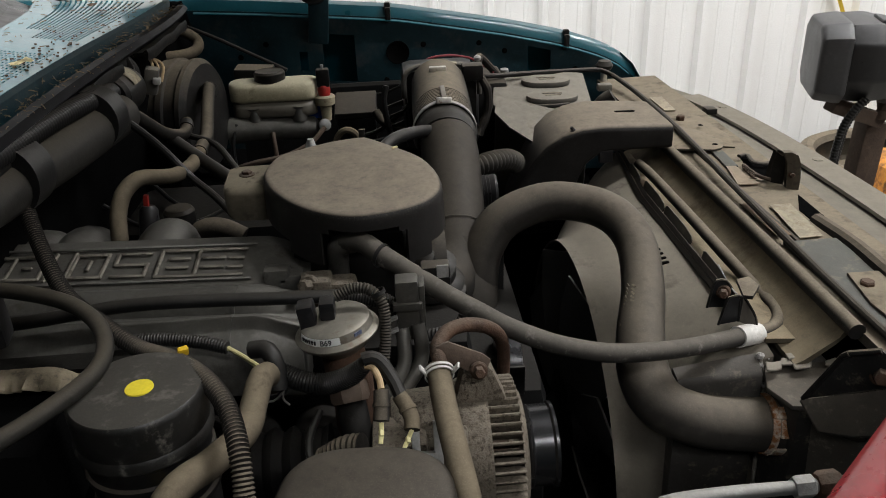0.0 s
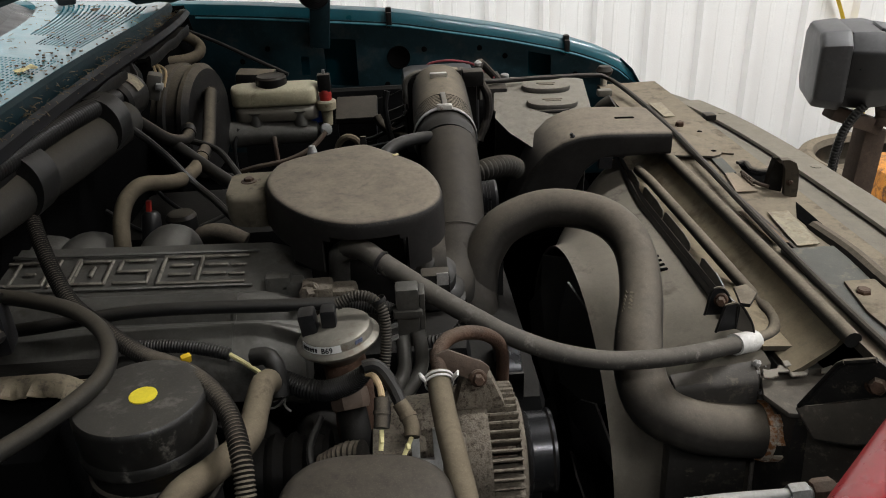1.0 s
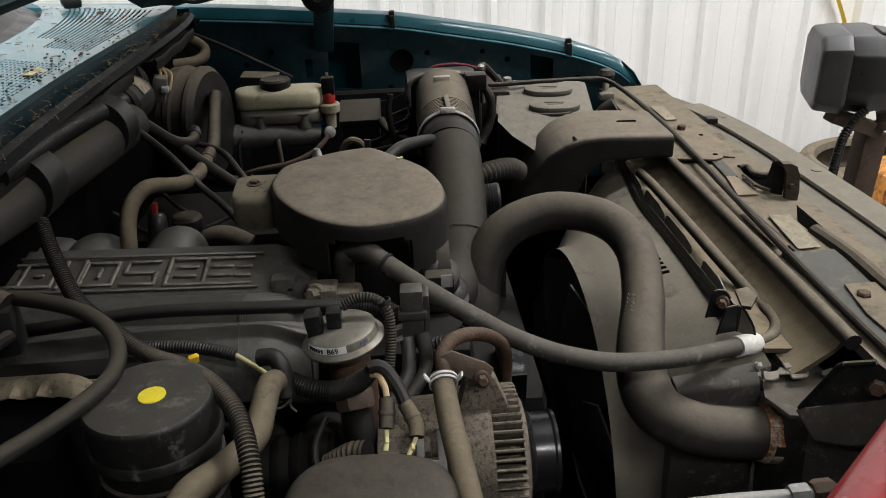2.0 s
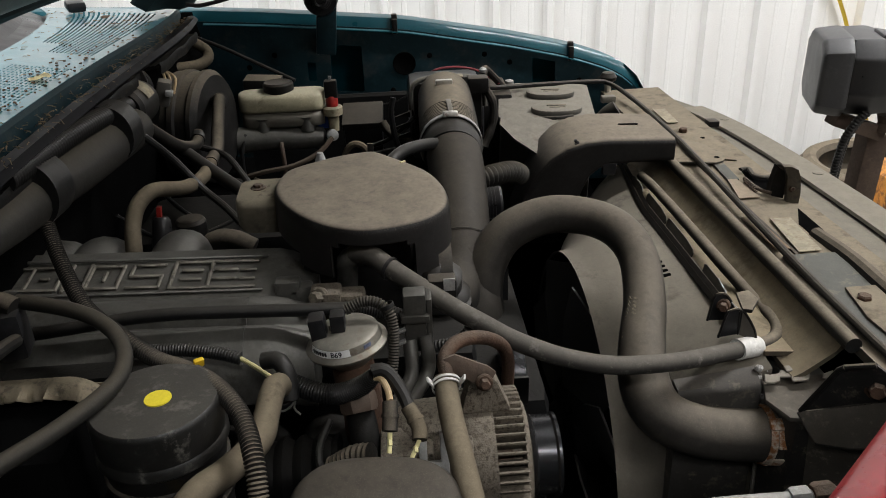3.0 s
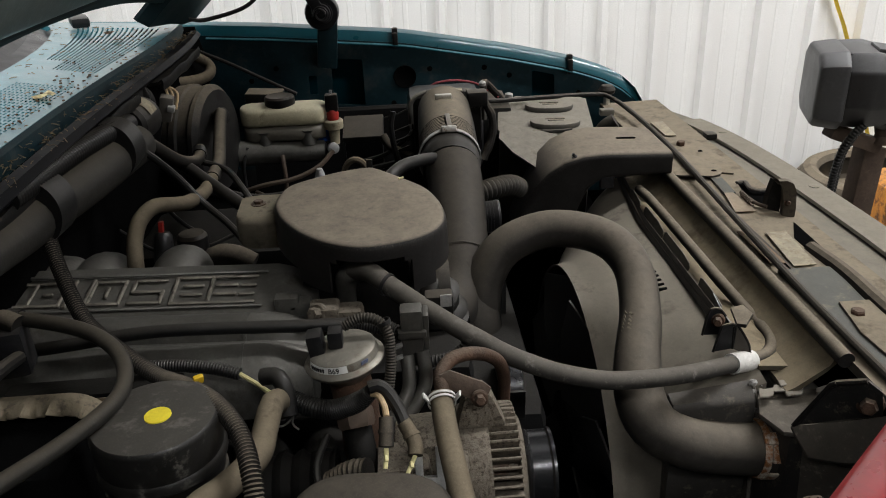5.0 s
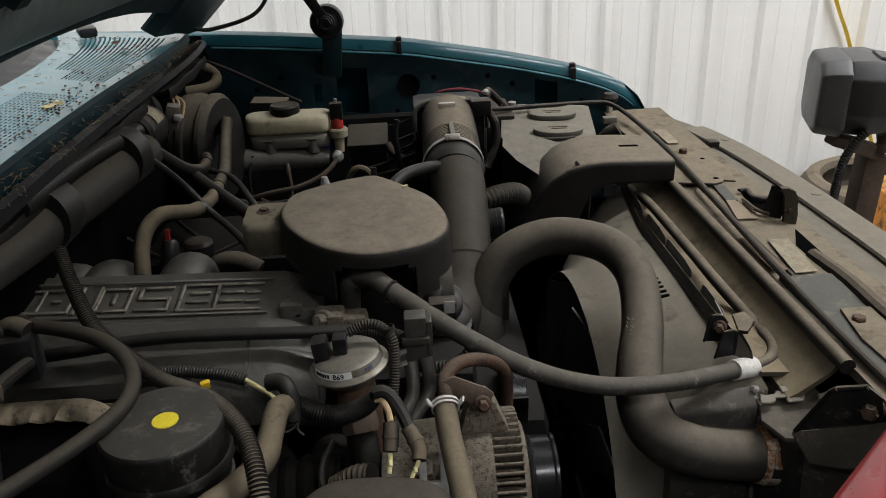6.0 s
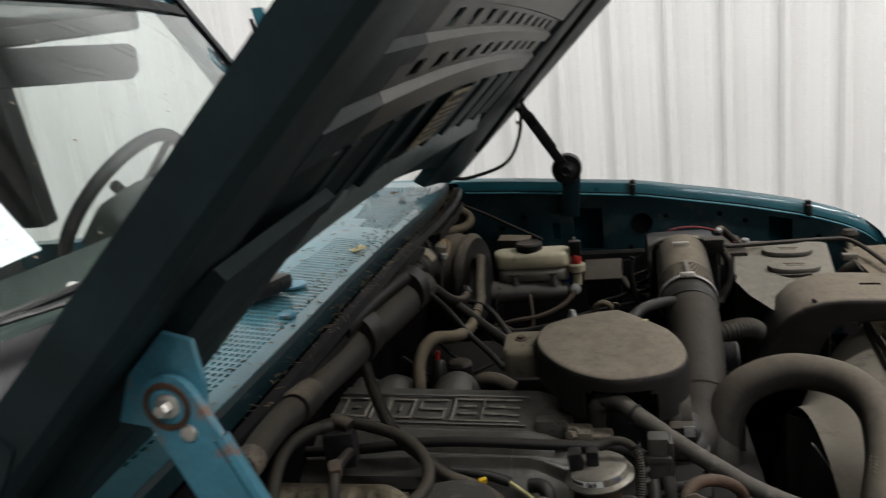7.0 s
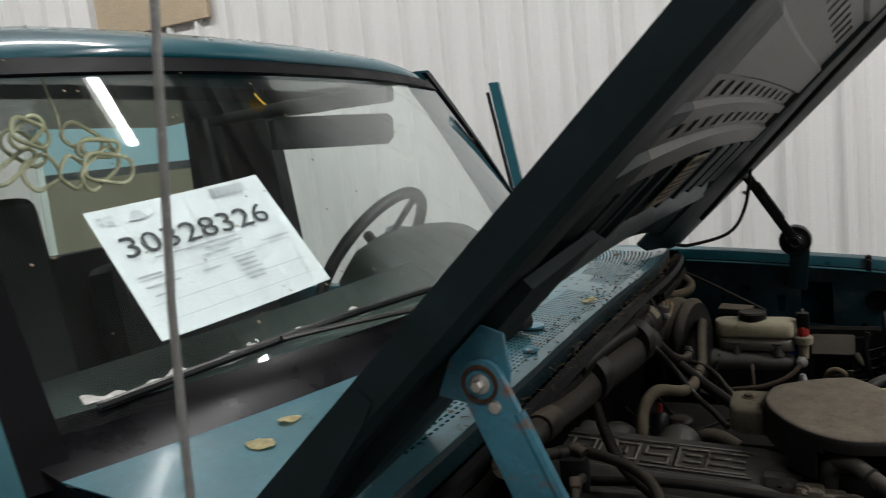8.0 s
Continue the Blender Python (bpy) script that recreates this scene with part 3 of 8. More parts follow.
    for sy in (-0.05, 0.05):
        bm = tube([(-1.2, sy, CEILING_Z - 0.11), (0, sy, CEILING_Z - 0.11), (1.2, sy, CEILING_Z - 0.11)], 0.016, 10, 0.6)
        bmesh.ops.transform(bm, matrix=pose(tx, ty, 0, 0, 0, turn), verts=bm.verts)
        part("tube", bm, M["glow"], fixture, "glowing white tube")

# window in the north wall with fields outside
WX0, WX1, WZ0, WZ1 = -5.31, -3.56, 1.05, 2.06
window = thing("window_1", ((WX0 + WX1) / 2, WALL_Y + 0.05, WZ0), "white framed workshop window with open fields outside", "window", kind="structure")
for a, c, d, e in ((WX0 - 0.47, WX0 + 0.03, WZ0 - 0.03, WZ1 + 0.03), (WX1 - 0.03, WX1 + 0.54, WZ0 - 0.03, WZ1 + 0.03), (WX0, WX1, WZ0 - 0.05, WZ0 + 0.03), (WX0, WX1, WZ1 - 0.03, WZ1 + 0.05)):
    part("window_frame", box((c - a, 0.05, e - d), ((a + c) / 2, WALL_Y - 0.005, (d + e) / 2), 0.006), M["wall_plain"], window)
pane_ob = part("pane", box((WX1 - WX0 - 0.04, 0.006, WZ1 - WZ0 - 0.04), ((WX0 + WX1) / 2, WALL_Y + 0.06, (WZ0 + WZ1) / 2), 0), M["glass"], window)
pane_ob.visible_shadow = False
for name, z0, z1, colour, power in (("backdrop_field", -1.0, 1.66, (0.36, 0.31, 0.2), 0.5), ("backdrop_trees", 1.66, 1.78, (0.035, 0.045, 0.05), 0.5), ("backdrop_sky", 1.78, 9.0, (0.42, 0.66, 0.74), 0.75)):
    far = bpy.data.materials.new(name)
    far.use_nodes = True
    fp = far.node_tree.nodes["Principled BSDF"]
    fp.inputs["Base Color"].default_value = (*colour, 1)
    fp.inputs["Emission Color"].default_value, fp.inputs["Emission Strength"].default_value = (*colour, 1), power
    single(name, box((26, 0.05, z1 - z0), (-9, 8.0, (z0 + z1) / 2), 0), far, "plain far view outside the window", "backdrop", kind="structure")

# ---------------------------------------------------------------- the pickup truck's body
# x runs to the truck's nose, y to its driver's side; the bay lies between y = 0.15 and 1.85
MID = 1.0
truck = thing("pickup_truck", (-1.2, MID, 0.0), "teal pickup truck with its hood raised over a dusty engine bay", "pickup truck")


def curve(pairs, x):
    """Linear interpolation in (x, value) pairs."""
    for (a, p), (b, q) in zip(pairs, pairs[1:]):
        if x <= b:
            return p + (q - p) * max(0.0, min(1.0, (x - a) / (b - a)))
    return pairs[-1][1]


def smooth(pairs, x):
    return sum(curve(pairs, x + d) for d in (-0.03, -0.015, 0, 0.015, 0.03)) / 5


FENDER_Z = [(-1.2, 1.275), (-0.47, 1.246), (-0.3, 1.234), (0.0, 1.206), (0.25, 1.160), (0.4, 1.125), (0.5, 1.09), (0.56, 1.05), (0.6, 0.99), (0.62, 0.9)]


def fender(side):
    """side +1: the driver's, -1: the passenger's."""
    def yy(d):
        return MID + side * d
    sections = []
    for x in steps(-1.0, 0.62, 54):
        z = smooth(FENDER_Z, x)
        # inner lip, crown, shoulder, flank
        row = [(0.850, -0.021), (0.852, -0.008), (0.858, 0.004), (0.872, 0.010), (0.890, 0.008), (0.915, -0.004), (0.945, -0.035), (0.968, -0.09), (0.982, -0.18), (0.985, -0.30), (0.975, -0.42), (0.985, -0.50)]
        pull = max(0.0, (x - 0.42) / 0.2) ** 2 * 0.05
        sections.append([(x, yy(d - pull * (d > 0.86)), max(z + h, 0.45)) for d, h in row] + [(x, yy(0.960 - pull), 0.5), (x, yy(0.955 - pull), z - 0.2), (x, yy(0.9 - pull), z - 0.02), (x, yy(0.862), z - 0.008), (x, yy(0.8535), z - 0.021)])
    part("fender", loft(sections), M["teal"], truck, "glossy teal front fender", sharp=40)
    # inner apron with its openings
    xs = sorted(set([round(v, 3) for v in steps(-0.52, 0.58, 60)]))
    zs = steps(-0.36, -0.018, 16)

    def apron(x, h):
        dip = 0.06 * max(0, -h - 0.03)
        return (x, yy(0.848 - dip), smooth(FENDER_Z, x) + h)

    def hole(x, h):
        # a square port, a round one, small ones and a tall slot
        return (-0.17 < x < -0.09 and -0.16 < h < -0.06) or (0.30 < x < 0.36 and -0.15 < h < -0.04) or (-0.235 < x < -0.21 and -0.14 < h < -0.10)
    part("inner_apron", sheet(xs, zs, apron, 0.0015, hole), M["teal_shaded"], truck, "inner fender wall, its teal darkened for shade")
    for x, h in ((0.06, -0.07), (0.11, -0.13), (0.19, -0.05), (0.21, -0.12), (0.25, -0.06), (0.42, -0.07), (0.44, -0.12), (-0.03, -0.16), (-0.3, -0.09), (-0.36, -0.12)):
        c = Vector(apron(x, h))
        part("apron_plug", lathe([(0.0065, 0), (0.006, 0.002), (0.002, 0.003)], toward(c, c - Vector((0, side, 0))), 10), M["void"], truck)
    c = Vector(apron(0.0, -0.095)) - Vector((0, side * 0.002, 0))
    part("apron_plug", lathe([(0.027, 0), (0.026, 0.002), (0.024, 0.001), (0.002, 0.001)], toward(c, c - Vector((0, side, 0))), 28), M["void"], truck, "round black blanking plug")
    # splash shield below the apron, near-black to stand in for shade
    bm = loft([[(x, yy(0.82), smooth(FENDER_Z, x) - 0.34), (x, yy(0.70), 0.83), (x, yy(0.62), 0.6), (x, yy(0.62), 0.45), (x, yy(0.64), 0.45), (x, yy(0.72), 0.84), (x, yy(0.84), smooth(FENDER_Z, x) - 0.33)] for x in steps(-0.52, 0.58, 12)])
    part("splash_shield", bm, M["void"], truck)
    # bonnet stops on the lip
    for x in (-0.018, 0.397):
        z = smooth(FENDER_Z, x)
        bm = box((0.014, 0.016, 0.014), (x, yy(0.855), z + 0.008), 0.004)
        add(bm, box((0.013, 0.010, 0.034), (x, yy(0.844), z - 0.012), 0.003))
        part("hood_stop", bm, M["black_half"], truck, "black rubber hood stop on the fender lip")
    # pinch weld below the lip
    bm = loft([[(x, yy(0.846), smooth(FENDER_Z, x) - 0.021), (x, yy(0.838), smooth(FENDER_Z, x) - 0.023), (x, yy(0.838), smooth(FENDER_Z, x) - 0.025), (x, yy(0.846), smooth(FENDER_Z, x) - 0.024)] for x in steps(-0.45, 0.55, 40)])
    part("fender_flange", bm, M["teal_dusty"], truck)


fender(1)
fender(-1)


# ---- cowl and firewall
def screen_x(y, z):
    """The windscreen's sheet: x at a place across and a height."""
    return -0.612 - (0.37 - (0.42 if y > MID else 0.0) * max(0.0, z - 1.30)) * (y - MID) ** 2 - (z - 1.30) * 0.87 + 0.05 * (z - 1.30) * abs(y - MID)


def cowl_front(y):
    return -0.432 - (0.18 if y > MID else 0.10) * max(0.0, abs(y - MID) - 0.22) ** 2


def cowl_z(y, s):
    """s: 0 at the front edge, 1 at the windscreen."""
    return 1.295 - (0.032 if y > MID else 0.043) * ((y - MID) / 0.8) ** 2 + 0.018 * s + (0.014 * s * ((y - MID) / 0.8) ** 2 if y < MID else 0.0)


def cowl_place(y, s):
    f, r = cowl_front(y), screen_x(y, 1.285) + 0.045
    return (f + (r - f) * s, y, cowl_z(y, s))


ys = [0.20, 0.26, 0.34] + cut_lines(0.36, 1.06, 0.0115, 0.6) + [1.09, 1.12] + steps(1.14, 1.66, 8) + [1.70, 1.80]
ss = [0.0, 0.06] + cut_lines(0.10, 0.80, 0.040, 0.42) + [0.86, 0.93, 1.0]
hole_rows = set()
for a, b in zip(ss, ss[1:]):
    if 0.0160 < b - a < 0.0175 and 0.1 < a < 0.8:
        hole_rows.add(round((a + b) / 2, 5))
col_starts = cut_lines(0.36, 1.06, 0.0115, 0.6)
hole_cols = set(round((a + b) / 2, 5) for a, b in zip(col_starts[1::2], col_starts[2::2]))


def cowl_hole(y, s):
    if round(s, 5) not in hole_rows:
        return False
    if round(y, 5) in hole_cols:
        return s < 0.72 and y - 0.36 > 0.1 * s
    return 1.14 < y < 1.66 and (y > 1.21 or s < 0.6)


part("cowl_panel", sheet(ys, ss, cowl_place, 0.0018, cowl_hole), M["teal_dusty"], truck, "dusty teal cowl panel with rows of air slots")
# trough under the slots, blackened in place of the shade there
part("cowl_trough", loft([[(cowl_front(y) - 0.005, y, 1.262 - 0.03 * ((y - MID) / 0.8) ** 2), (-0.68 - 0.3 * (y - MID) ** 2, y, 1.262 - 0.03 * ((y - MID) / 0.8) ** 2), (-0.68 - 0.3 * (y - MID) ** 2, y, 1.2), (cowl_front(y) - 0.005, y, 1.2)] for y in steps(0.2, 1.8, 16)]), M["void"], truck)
part("cowl_edge", loft([[(cowl_front(y) + 0.002, y, cowl_z(y, 0) + 0.0005), (cowl_front(y) + 0.007, y, cowl_z(y, 0) - 0.004), (cowl_front(y) + 0.008, y, cowl_z(y, 0) - 0.024), (cowl_front(y) - 0.002, y, cowl_z(y, 0) - 0.024), (cowl_front(y) - 0.003, y, cowl_z(y, 0) - 0.006)] for y in steps(0.22, 1.79, 30)]), M["teal_shaded"], truck)
# rubber seal along the firewall's top, in a channel
part("cowl_seal", loft([[(cowl_front(y) + 0.030 + 0.014 * math.cos(a), y, cowl_z(y, 0) - 0.022 + 0.009 * math.sin(a)) for a in (0, 1, 2, 3.14, 4.2, 5.2)] for y in steps(0.24, 1.77, 60)]), M["gum"], truck, "black rubber seal along the cowl")
def lip(y0, y1, reach, drop):
    """A turned steel lip with a bent outer edge."""
    def row(y):
        f, z = cowl_front(y), cowl_z(y, 0) - drop + 0.0015 * math.sin(y * 43)
        return [(f + 0.026, y, z - 0.004), (f + reach - 0.006, y, z - 0.003), (f + reach, y, z + 0.001), (f + reach + 0.002, y, z - 0.004), (f + reach, y, z - 0.016), (f + reach - 0.004, y, z - 0.016), (f + reach - 0.005, y, z - 0.008), (f + 0.026, y, z - 0.010)]
    part("firewall_lip", loft([row(y) for y in steps(y0, y1, 40)]), M["lip_black"], truck, "dust-streaked dark steel lip of the firewall")


lip(0.24, 0.86, 0.038, 0.032)
lip(0.862, 1.13, 0.042, 0.029)
lip(1.23, 1.60, 0.048, 0.031)
part("cable_clamp", lathe([(0.030, 0), (0.033, 0.004), (0.033, 0.008), (0.028, 0.010)], toward((-0.418, 1.19, 1.232), (-0.30, 1.12, 1.24)), 24), M["black_half"], truck)
# firewall painted near-black to carry the shade under the raised hood
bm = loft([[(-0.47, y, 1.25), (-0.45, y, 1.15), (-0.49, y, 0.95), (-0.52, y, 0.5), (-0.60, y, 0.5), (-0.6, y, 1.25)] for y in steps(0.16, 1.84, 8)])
part("firewall", bm, M["void"], truck, "firewall, near-black in place of shade")
# ---- front: radiator support, header panel, baffles
SUP_Z = 1.03
part("radiator_support", loft([[(0.462, y, SUP_Z), (0.60, y, SUP_Z + 0.002), (0.605, y, SUP_Z - 0.004), (0.605, y, 0.93), (0.58, y, 0.93), (0.58, y, SUP_Z - 0.012), (0.462, y, SUP_Z - 0.012)] for y in steps(0.28, 1.80, 20)]), M["tan_metal"], truck, "dust-caked steel radiator support")


def nose_x(y):
    """Front edge of the header panel."""
    d = abs(y - MID)
    return 0.716 - 0.012 * d - 0.15 * d ** 4


def nose_z(y):
    return 1.022 - 0.02 * ((y - MID) / 0.9) ** 2


part("header_panel", loft([[(0.598, y, SUP_Z - 0.002), (0.610, y, SUP_Z - 0.010), (nose_x(y) - 0.058, y, nose_z(y) - 0.007), (nose_x(y) - 0.004, y, nose_z(y) - 0.006), (nose_x(y), y, nose_z(y) - 0.010), (nose_x(y), y, nose_z(y) - 0.1), (nose_x(y) - 0.02, y, nose_z(y) - 0.1), (nose_x(y) - 0.02, y, nose_z(y) - 0.03), (0.606, y, SUP_Z - 0.03)] for y in steps(0.2, 1.82, 36)]), M["header_grey"], truck, "dust-caked grille header panel")
part("front_strip", loft([[(nose_x(y) - 0.058, y, nose_z(y) - 0.003), (nose_x(y) - 0.058 + 0.002, y, nose_z(y) + 0.0015), (nose_x(y) - 0.005, y, nose_z(y) + 0.002), (nose_x(y) + 0.001, y, nose_z(y) - 0.003), (nose_x(y) + 0.001, y, nose_z(y) - 0.05), (nose_x(y) - 0.003, y, nose_z(y) - 0.05), (nose_x(y) - 0.004, y, nose_z(y) - 0.003)] for y in steps(0.30, 1.69, 36)]), M["strip_tan"], truck, "dusty raised strip along the header's front edge")
part("bumper_face", loft([[(0.60, y, 0.90), (nose_x(y) - 0.01, y, 0.90), (nose_x(y) - 0.01, y, 0.4), (0.60, y, 0.4)] for y in steps(0.12, 1.88, 12)]), M["void"], truck)
for y in (0.84, 1.215, 1.57):
    bm = lathe([(0.009, 0), (0.009, 0.001), (0.004, 0.0018)], pose(nose_x(y) - 0.022, y, nose_z(y) + 0.002), 16)
    part("header_rivet", bm, M["strip_tan"], truck)
# sloping baffle between shroud and support, with a rolled lip
part("radiator_baffle", loft([[(0.455, y, SUP_Z + 0.002), (0.447, y, SUP_Z - 0.014), (0.412, y, 0.990), (0.402, y, 0.985), (0.402, y, 0.979), (0.415, y, 0.984), (0.445, y, SUP_Z - 0.022), (0.46, y, SUP_Z - 0.006)] for y in steps(0.70, 1.40, 24)]), M["baffle"], truck, "dusty grease-stained baffle above the radiator", sharp=50)
part("baffle_lip", tube([(0.455, 0.685, SUP_Z + 0.002), (0.456, 1.0, SUP_Z + 0.003), (0.457, 1.42, SUP_Z + 0.002)], 0.0095, 12, 0.05), M["black_dusty"], truck, "rolled rubber lip of the baffle")
# darker channel between the plates of the support
part("support_channel", box((0.072, 0.31, 0.005), (0.513, 0.745, SUP_Z + 0.0028), 0.0015), M["support_dark"], truck, "dark channel on the radiator support")
part("support_channel", box((0.020, 0.16, 0.005), (0.532, 1.26, SUP_Z + 0.0028), 0.0015, (0, 0, -4)), M["support_dark"], truck)
# thin near-black plates paint the shade of two openings; nothing is cut
part("support_opening", prism([(0.561, 1.234), (0.579, 1.237), (0.573, 1.199), (0.596, 1.192), (0.565, 1.125), (0.549, 1.14), (0.55, 1.176)], SUP_Z - 0.002, SUP_Z + 0.0026, 0.0004, seg=1), M["void"], truck, "near-black plate for a shaded opening in the support")
part("support_opening", prism([(0.575, 1.055), (0.572, 0.962), (0.549, 0.966), (0.549, 0.999)], SUP_Z - 0.002, SUP_Z + 0.0026, 0.0004, seg=1), M["void"], truck, "near-black plate for a shaded opening in the support")
part("support_seam", box((0.005, 0.80, 0.004), (0.500, 1.05, SUP_Z + 0.0015), 0.001), M["black_half"], truck)
# paper labels on the support
for outline, key in (([(0.525, 1.61), (0.553, 1.61), (0.548, 1.508), (0.525, 1.509)], "label"), ([(0.519, 1.193), (0.532, 1.191), (0.536, 1.099), (0.502, 1.1)], "label_tan"), ([(0.514, 1.018), (0.545, 1.019), (0.536, 0.909), (0.503, 0.907)], "label"), ([(0.474, 1.028), (0.496, 1.031), (0.498, 0.918), (0.477, 0.918)], "label_rust")):
    part("sticker", prism(outline, SUP_Z + 0.0036, SUP_Z + 0.0050, 0.0003, seg=1), M[key], truck, "aged paper label on the radiator support")
for x, y in ((0.514, 0.770), (0.533, 1.441)):
    part("support_bolt", bolt((x, y, SUP_Z), (x, y, SUP_Z + 0.014), 0.0085), M["rust"], truck, "rusty bolt")
part("support_gusset", prism([(0.5, 1.30), (0.57, 1.27), (0.585, 1.34), (0.575, 1.48), (0.52, 1.47), (0.49, 1.42)], SUP_Z + 0.002, SUP_Z + 0.005, 0.001), M["tan_metal"], truck)
part("support_gusset", prism([(0.500, 0.62), (0.575, 0.60), (0.58, 0.76), (0.545, 0.80), (0.507, 0.80), (0.495, 0.73)], SUP_Z + 0.0055, SUP_Z + 0.009, 0.001), M["tan_metal"], truck)
part("header_clip", box((0.022, 0.026, 0.012), (0.626, 1.526, 1.024), 0.002), M["black_half"], truck)
part("header_seal", tube([(0.548, 0.60, 1.034), (0.552, 0.70, 1.036), (0.555, 0.80, 1.036), (0.560, 0.88, 1.034), (0.557, 0.965, 1.030)], 0.011, 10, 0.03), M["rubber"], truck, "rubber seal along the header")

# ---- cab


def frame_side(z, side=1):
    """From the middle to the windscreen's side at a height."""
    return (0.842 if side > 0 else 0.812) - (z - 1.30) * 0.24


zs = steps(1.315, 1.785, 14)
us = steps(-1, 1, 36)


def pane(u, z, off=0.0):
    # rounded upper corners
    half = frame_side(z, u) - 0.035
    y = MID + u * half
    zz = z - 0.03 * max(0.0, abs(u) - 0.7) / 0.3 * (z > 1.6) * (z - 1.6) / 0.185
    return (screen_x(y, zz) + off, y, zz)


shield = part("windscreen", sheet(us, zs, pane, 0.005), M["glass"], truck, "dusty windscreen glass")
shield.visible_shadow = False


def trough_drop(y):
    return (0.030 if y > MID else 0.018) * ((y - MID) / 0.8) ** 2


# black surround: bottom trough, sides and top
part("screen_surround", loft([[(screen_x(y, 1.27) + 0.078, y, 1.284 - trough_drop(y)), (screen_x(y, 1.27) + 0.074, y, 1.295 - trough_drop(y)), (screen_x(y, 1.27) + 0.064, y, 1.297 - trough_drop(y)), (screen_x(y, 1.27) + 0.046, y, 1.290 - trough_drop(y)), (screen_x(y, 1.31) + 0.020, y, 1.303 - 0.6 * trough_drop(y)), (screen_x(y, 1.33) + 0.009, y, 1.324 - 0.4 * trough_drop(y)), (screen_x(y, 1.34) + 0.006, y, 1.338 - 0.4 * trough_drop(y)), (screen_x(y, 1.33) - 0.02, y, 1.32 - 0.4 * trough_drop(y)), (screen_x(y, 1.27) - 0.02, y, 1.25)] for y in steps(0.205, 1.815, 40)]), M["trough"], truck, "black trim at the foot of the windscreen", sharp=25)
for side in (-1, 1):
    secs = []
    for z in steps(1.27, 1.80, 16):
        y = MID + side * (frame_side(z, side) - 0.045)
        o = MID + side * (frame_side(z, side) - 0.002)
        secs.append([(screen_x(y, z) + 0.007, y, z), (screen_x(o, z) + 0.008, o, z), (screen_x(o, z) - 0.015, o, z), (screen_x(y, z) - 0.008, y, z)])
    part("screen_surround", loft(secs), M["gum"], truck)
    secs = []
    for z in steps(1.24, 1.81, 16):
        o = MID + side * (frame_side(z, side) - 0.004)
        far = MID + side * (frame_side(z, side) + 0.075)
        secs.append([(screen_x(o, z) + 0.006, o, z), (screen_x(o, z) - 0.005, MID + side * (frame_side(z, side) + 0.03), z), (screen_x(o, z) - 0.06, far, z), (screen_x(o, z) - 0.10, far, z), (screen_x(o, z) - 0.09, o - side * 0.01, z), (screen_x(o, z) - 0.02, o - side * 0.012, z)])
    part("a_pillar", loft(secs), M["teal"], truck, "teal windscreen pillar", sharp=50)
part("screen_surround", loft([[(screen_x(y, 1.755) + 0.009, y, 1.757 - 0.03 * abs(y - MID) ** 3), (screen_x(y, 1.78) + 0.004, y, 1.783 - 0.03 * abs(y - MID) ** 3), (screen_x(y, 1.78) - 0.02, y, 1.78 - 0.03 * abs(y - MID) ** 3), (screen_x(y, 1.755) - 0.012, y, 1.752 - 0.03 * abs(y - MID) ** 3)] for y in steps(0.335, 1.665, 24)]), M["gum"], truck)


def roof_z(x, y):
    return 1.797 + 0.065 * max(0.0, min(1.0, (screen_x(y, 1.785) + 0.008 - x) / 0.2)) ** 0.6 - 0.035 * abs((y - MID) / 0.66) ** 5


sections = []
for y in steps(0.33, 1.67, 26):
    f = screen_x(y, 1.785) + 0.008
    sections.append([(f - 0.003, y, 1.782 - 0.035 * abs((y - MID) / 0.66) ** 5), (f, y, 1.790 - 0.035 * abs((y - MID) / 0.66) ** 5)] + [(f - d, y, roof_z(f - d, y)) for d in (0.012, 0.035, 0.07, 0.12, 0.2, 0.4, 0.7, 1.05)] + [(f - 1.05, y, 1.75), (f - 0.5, y, 1.78), (f - 0.03, y, 1.772)])
part("roof", loft(sections), M["teal"], truck, "teal cab roof with drops and grit on it", sharp=60)
part("roof_lining", loft([[(-1.14, y, 1.790), (-1.96, y, 1.782), (-1.96, y, 1.775), (-1.14, y, 1.778)] for y in steps(0.36, 1.64, 6)]), M["cab_dark"], truck)
# back of the cab with a window
BACK_X = -1.98
for y0, y1, z0, z1 in ((0.2, 1.8, 0.7, 1.40), (0.25, 1.75, 1.775, 1.84), (0.2, 0.36, 1.40, 1.775), (1.645, 1.8, 1.40, 1.775)):
    part("cab_back", box((0.05, y1 - y0, z1 - z0), (BACK_X, (y0 + y1) / 2, (z0 + z1) / 2), 0.008), M["cab_dark"], truck)
# doors: the passenger's shut, the driver's standing open
for side in (-1, 1):
    yy = MID + side * 0.90
    if side < 0:
        d = part("door", box((1.02, 0.09, 0.75), (-1.52, yy, 0.9), 0.03), M["teal"], truck, "shut teal passenger door")
    post = box((0.09 if side < 0 else 0.31, 0.07, 0.62), (-2.02 if side < 0 else -1.915, MID + side * 0.83, 1.52), 0.015, (side * 8, 0, 0))
    add(post, box((0.8, 0.05, 0.05), (-1.65, MID + side * 0.73, 1.76), 0.015))
    part("door_frame", post, M["cab_dark"], truck)
part("cab_floor", box((1.5, 1.6, 0.1), (-1.4, MID, 0.6), 0.01), M["cab_dark"], truck)
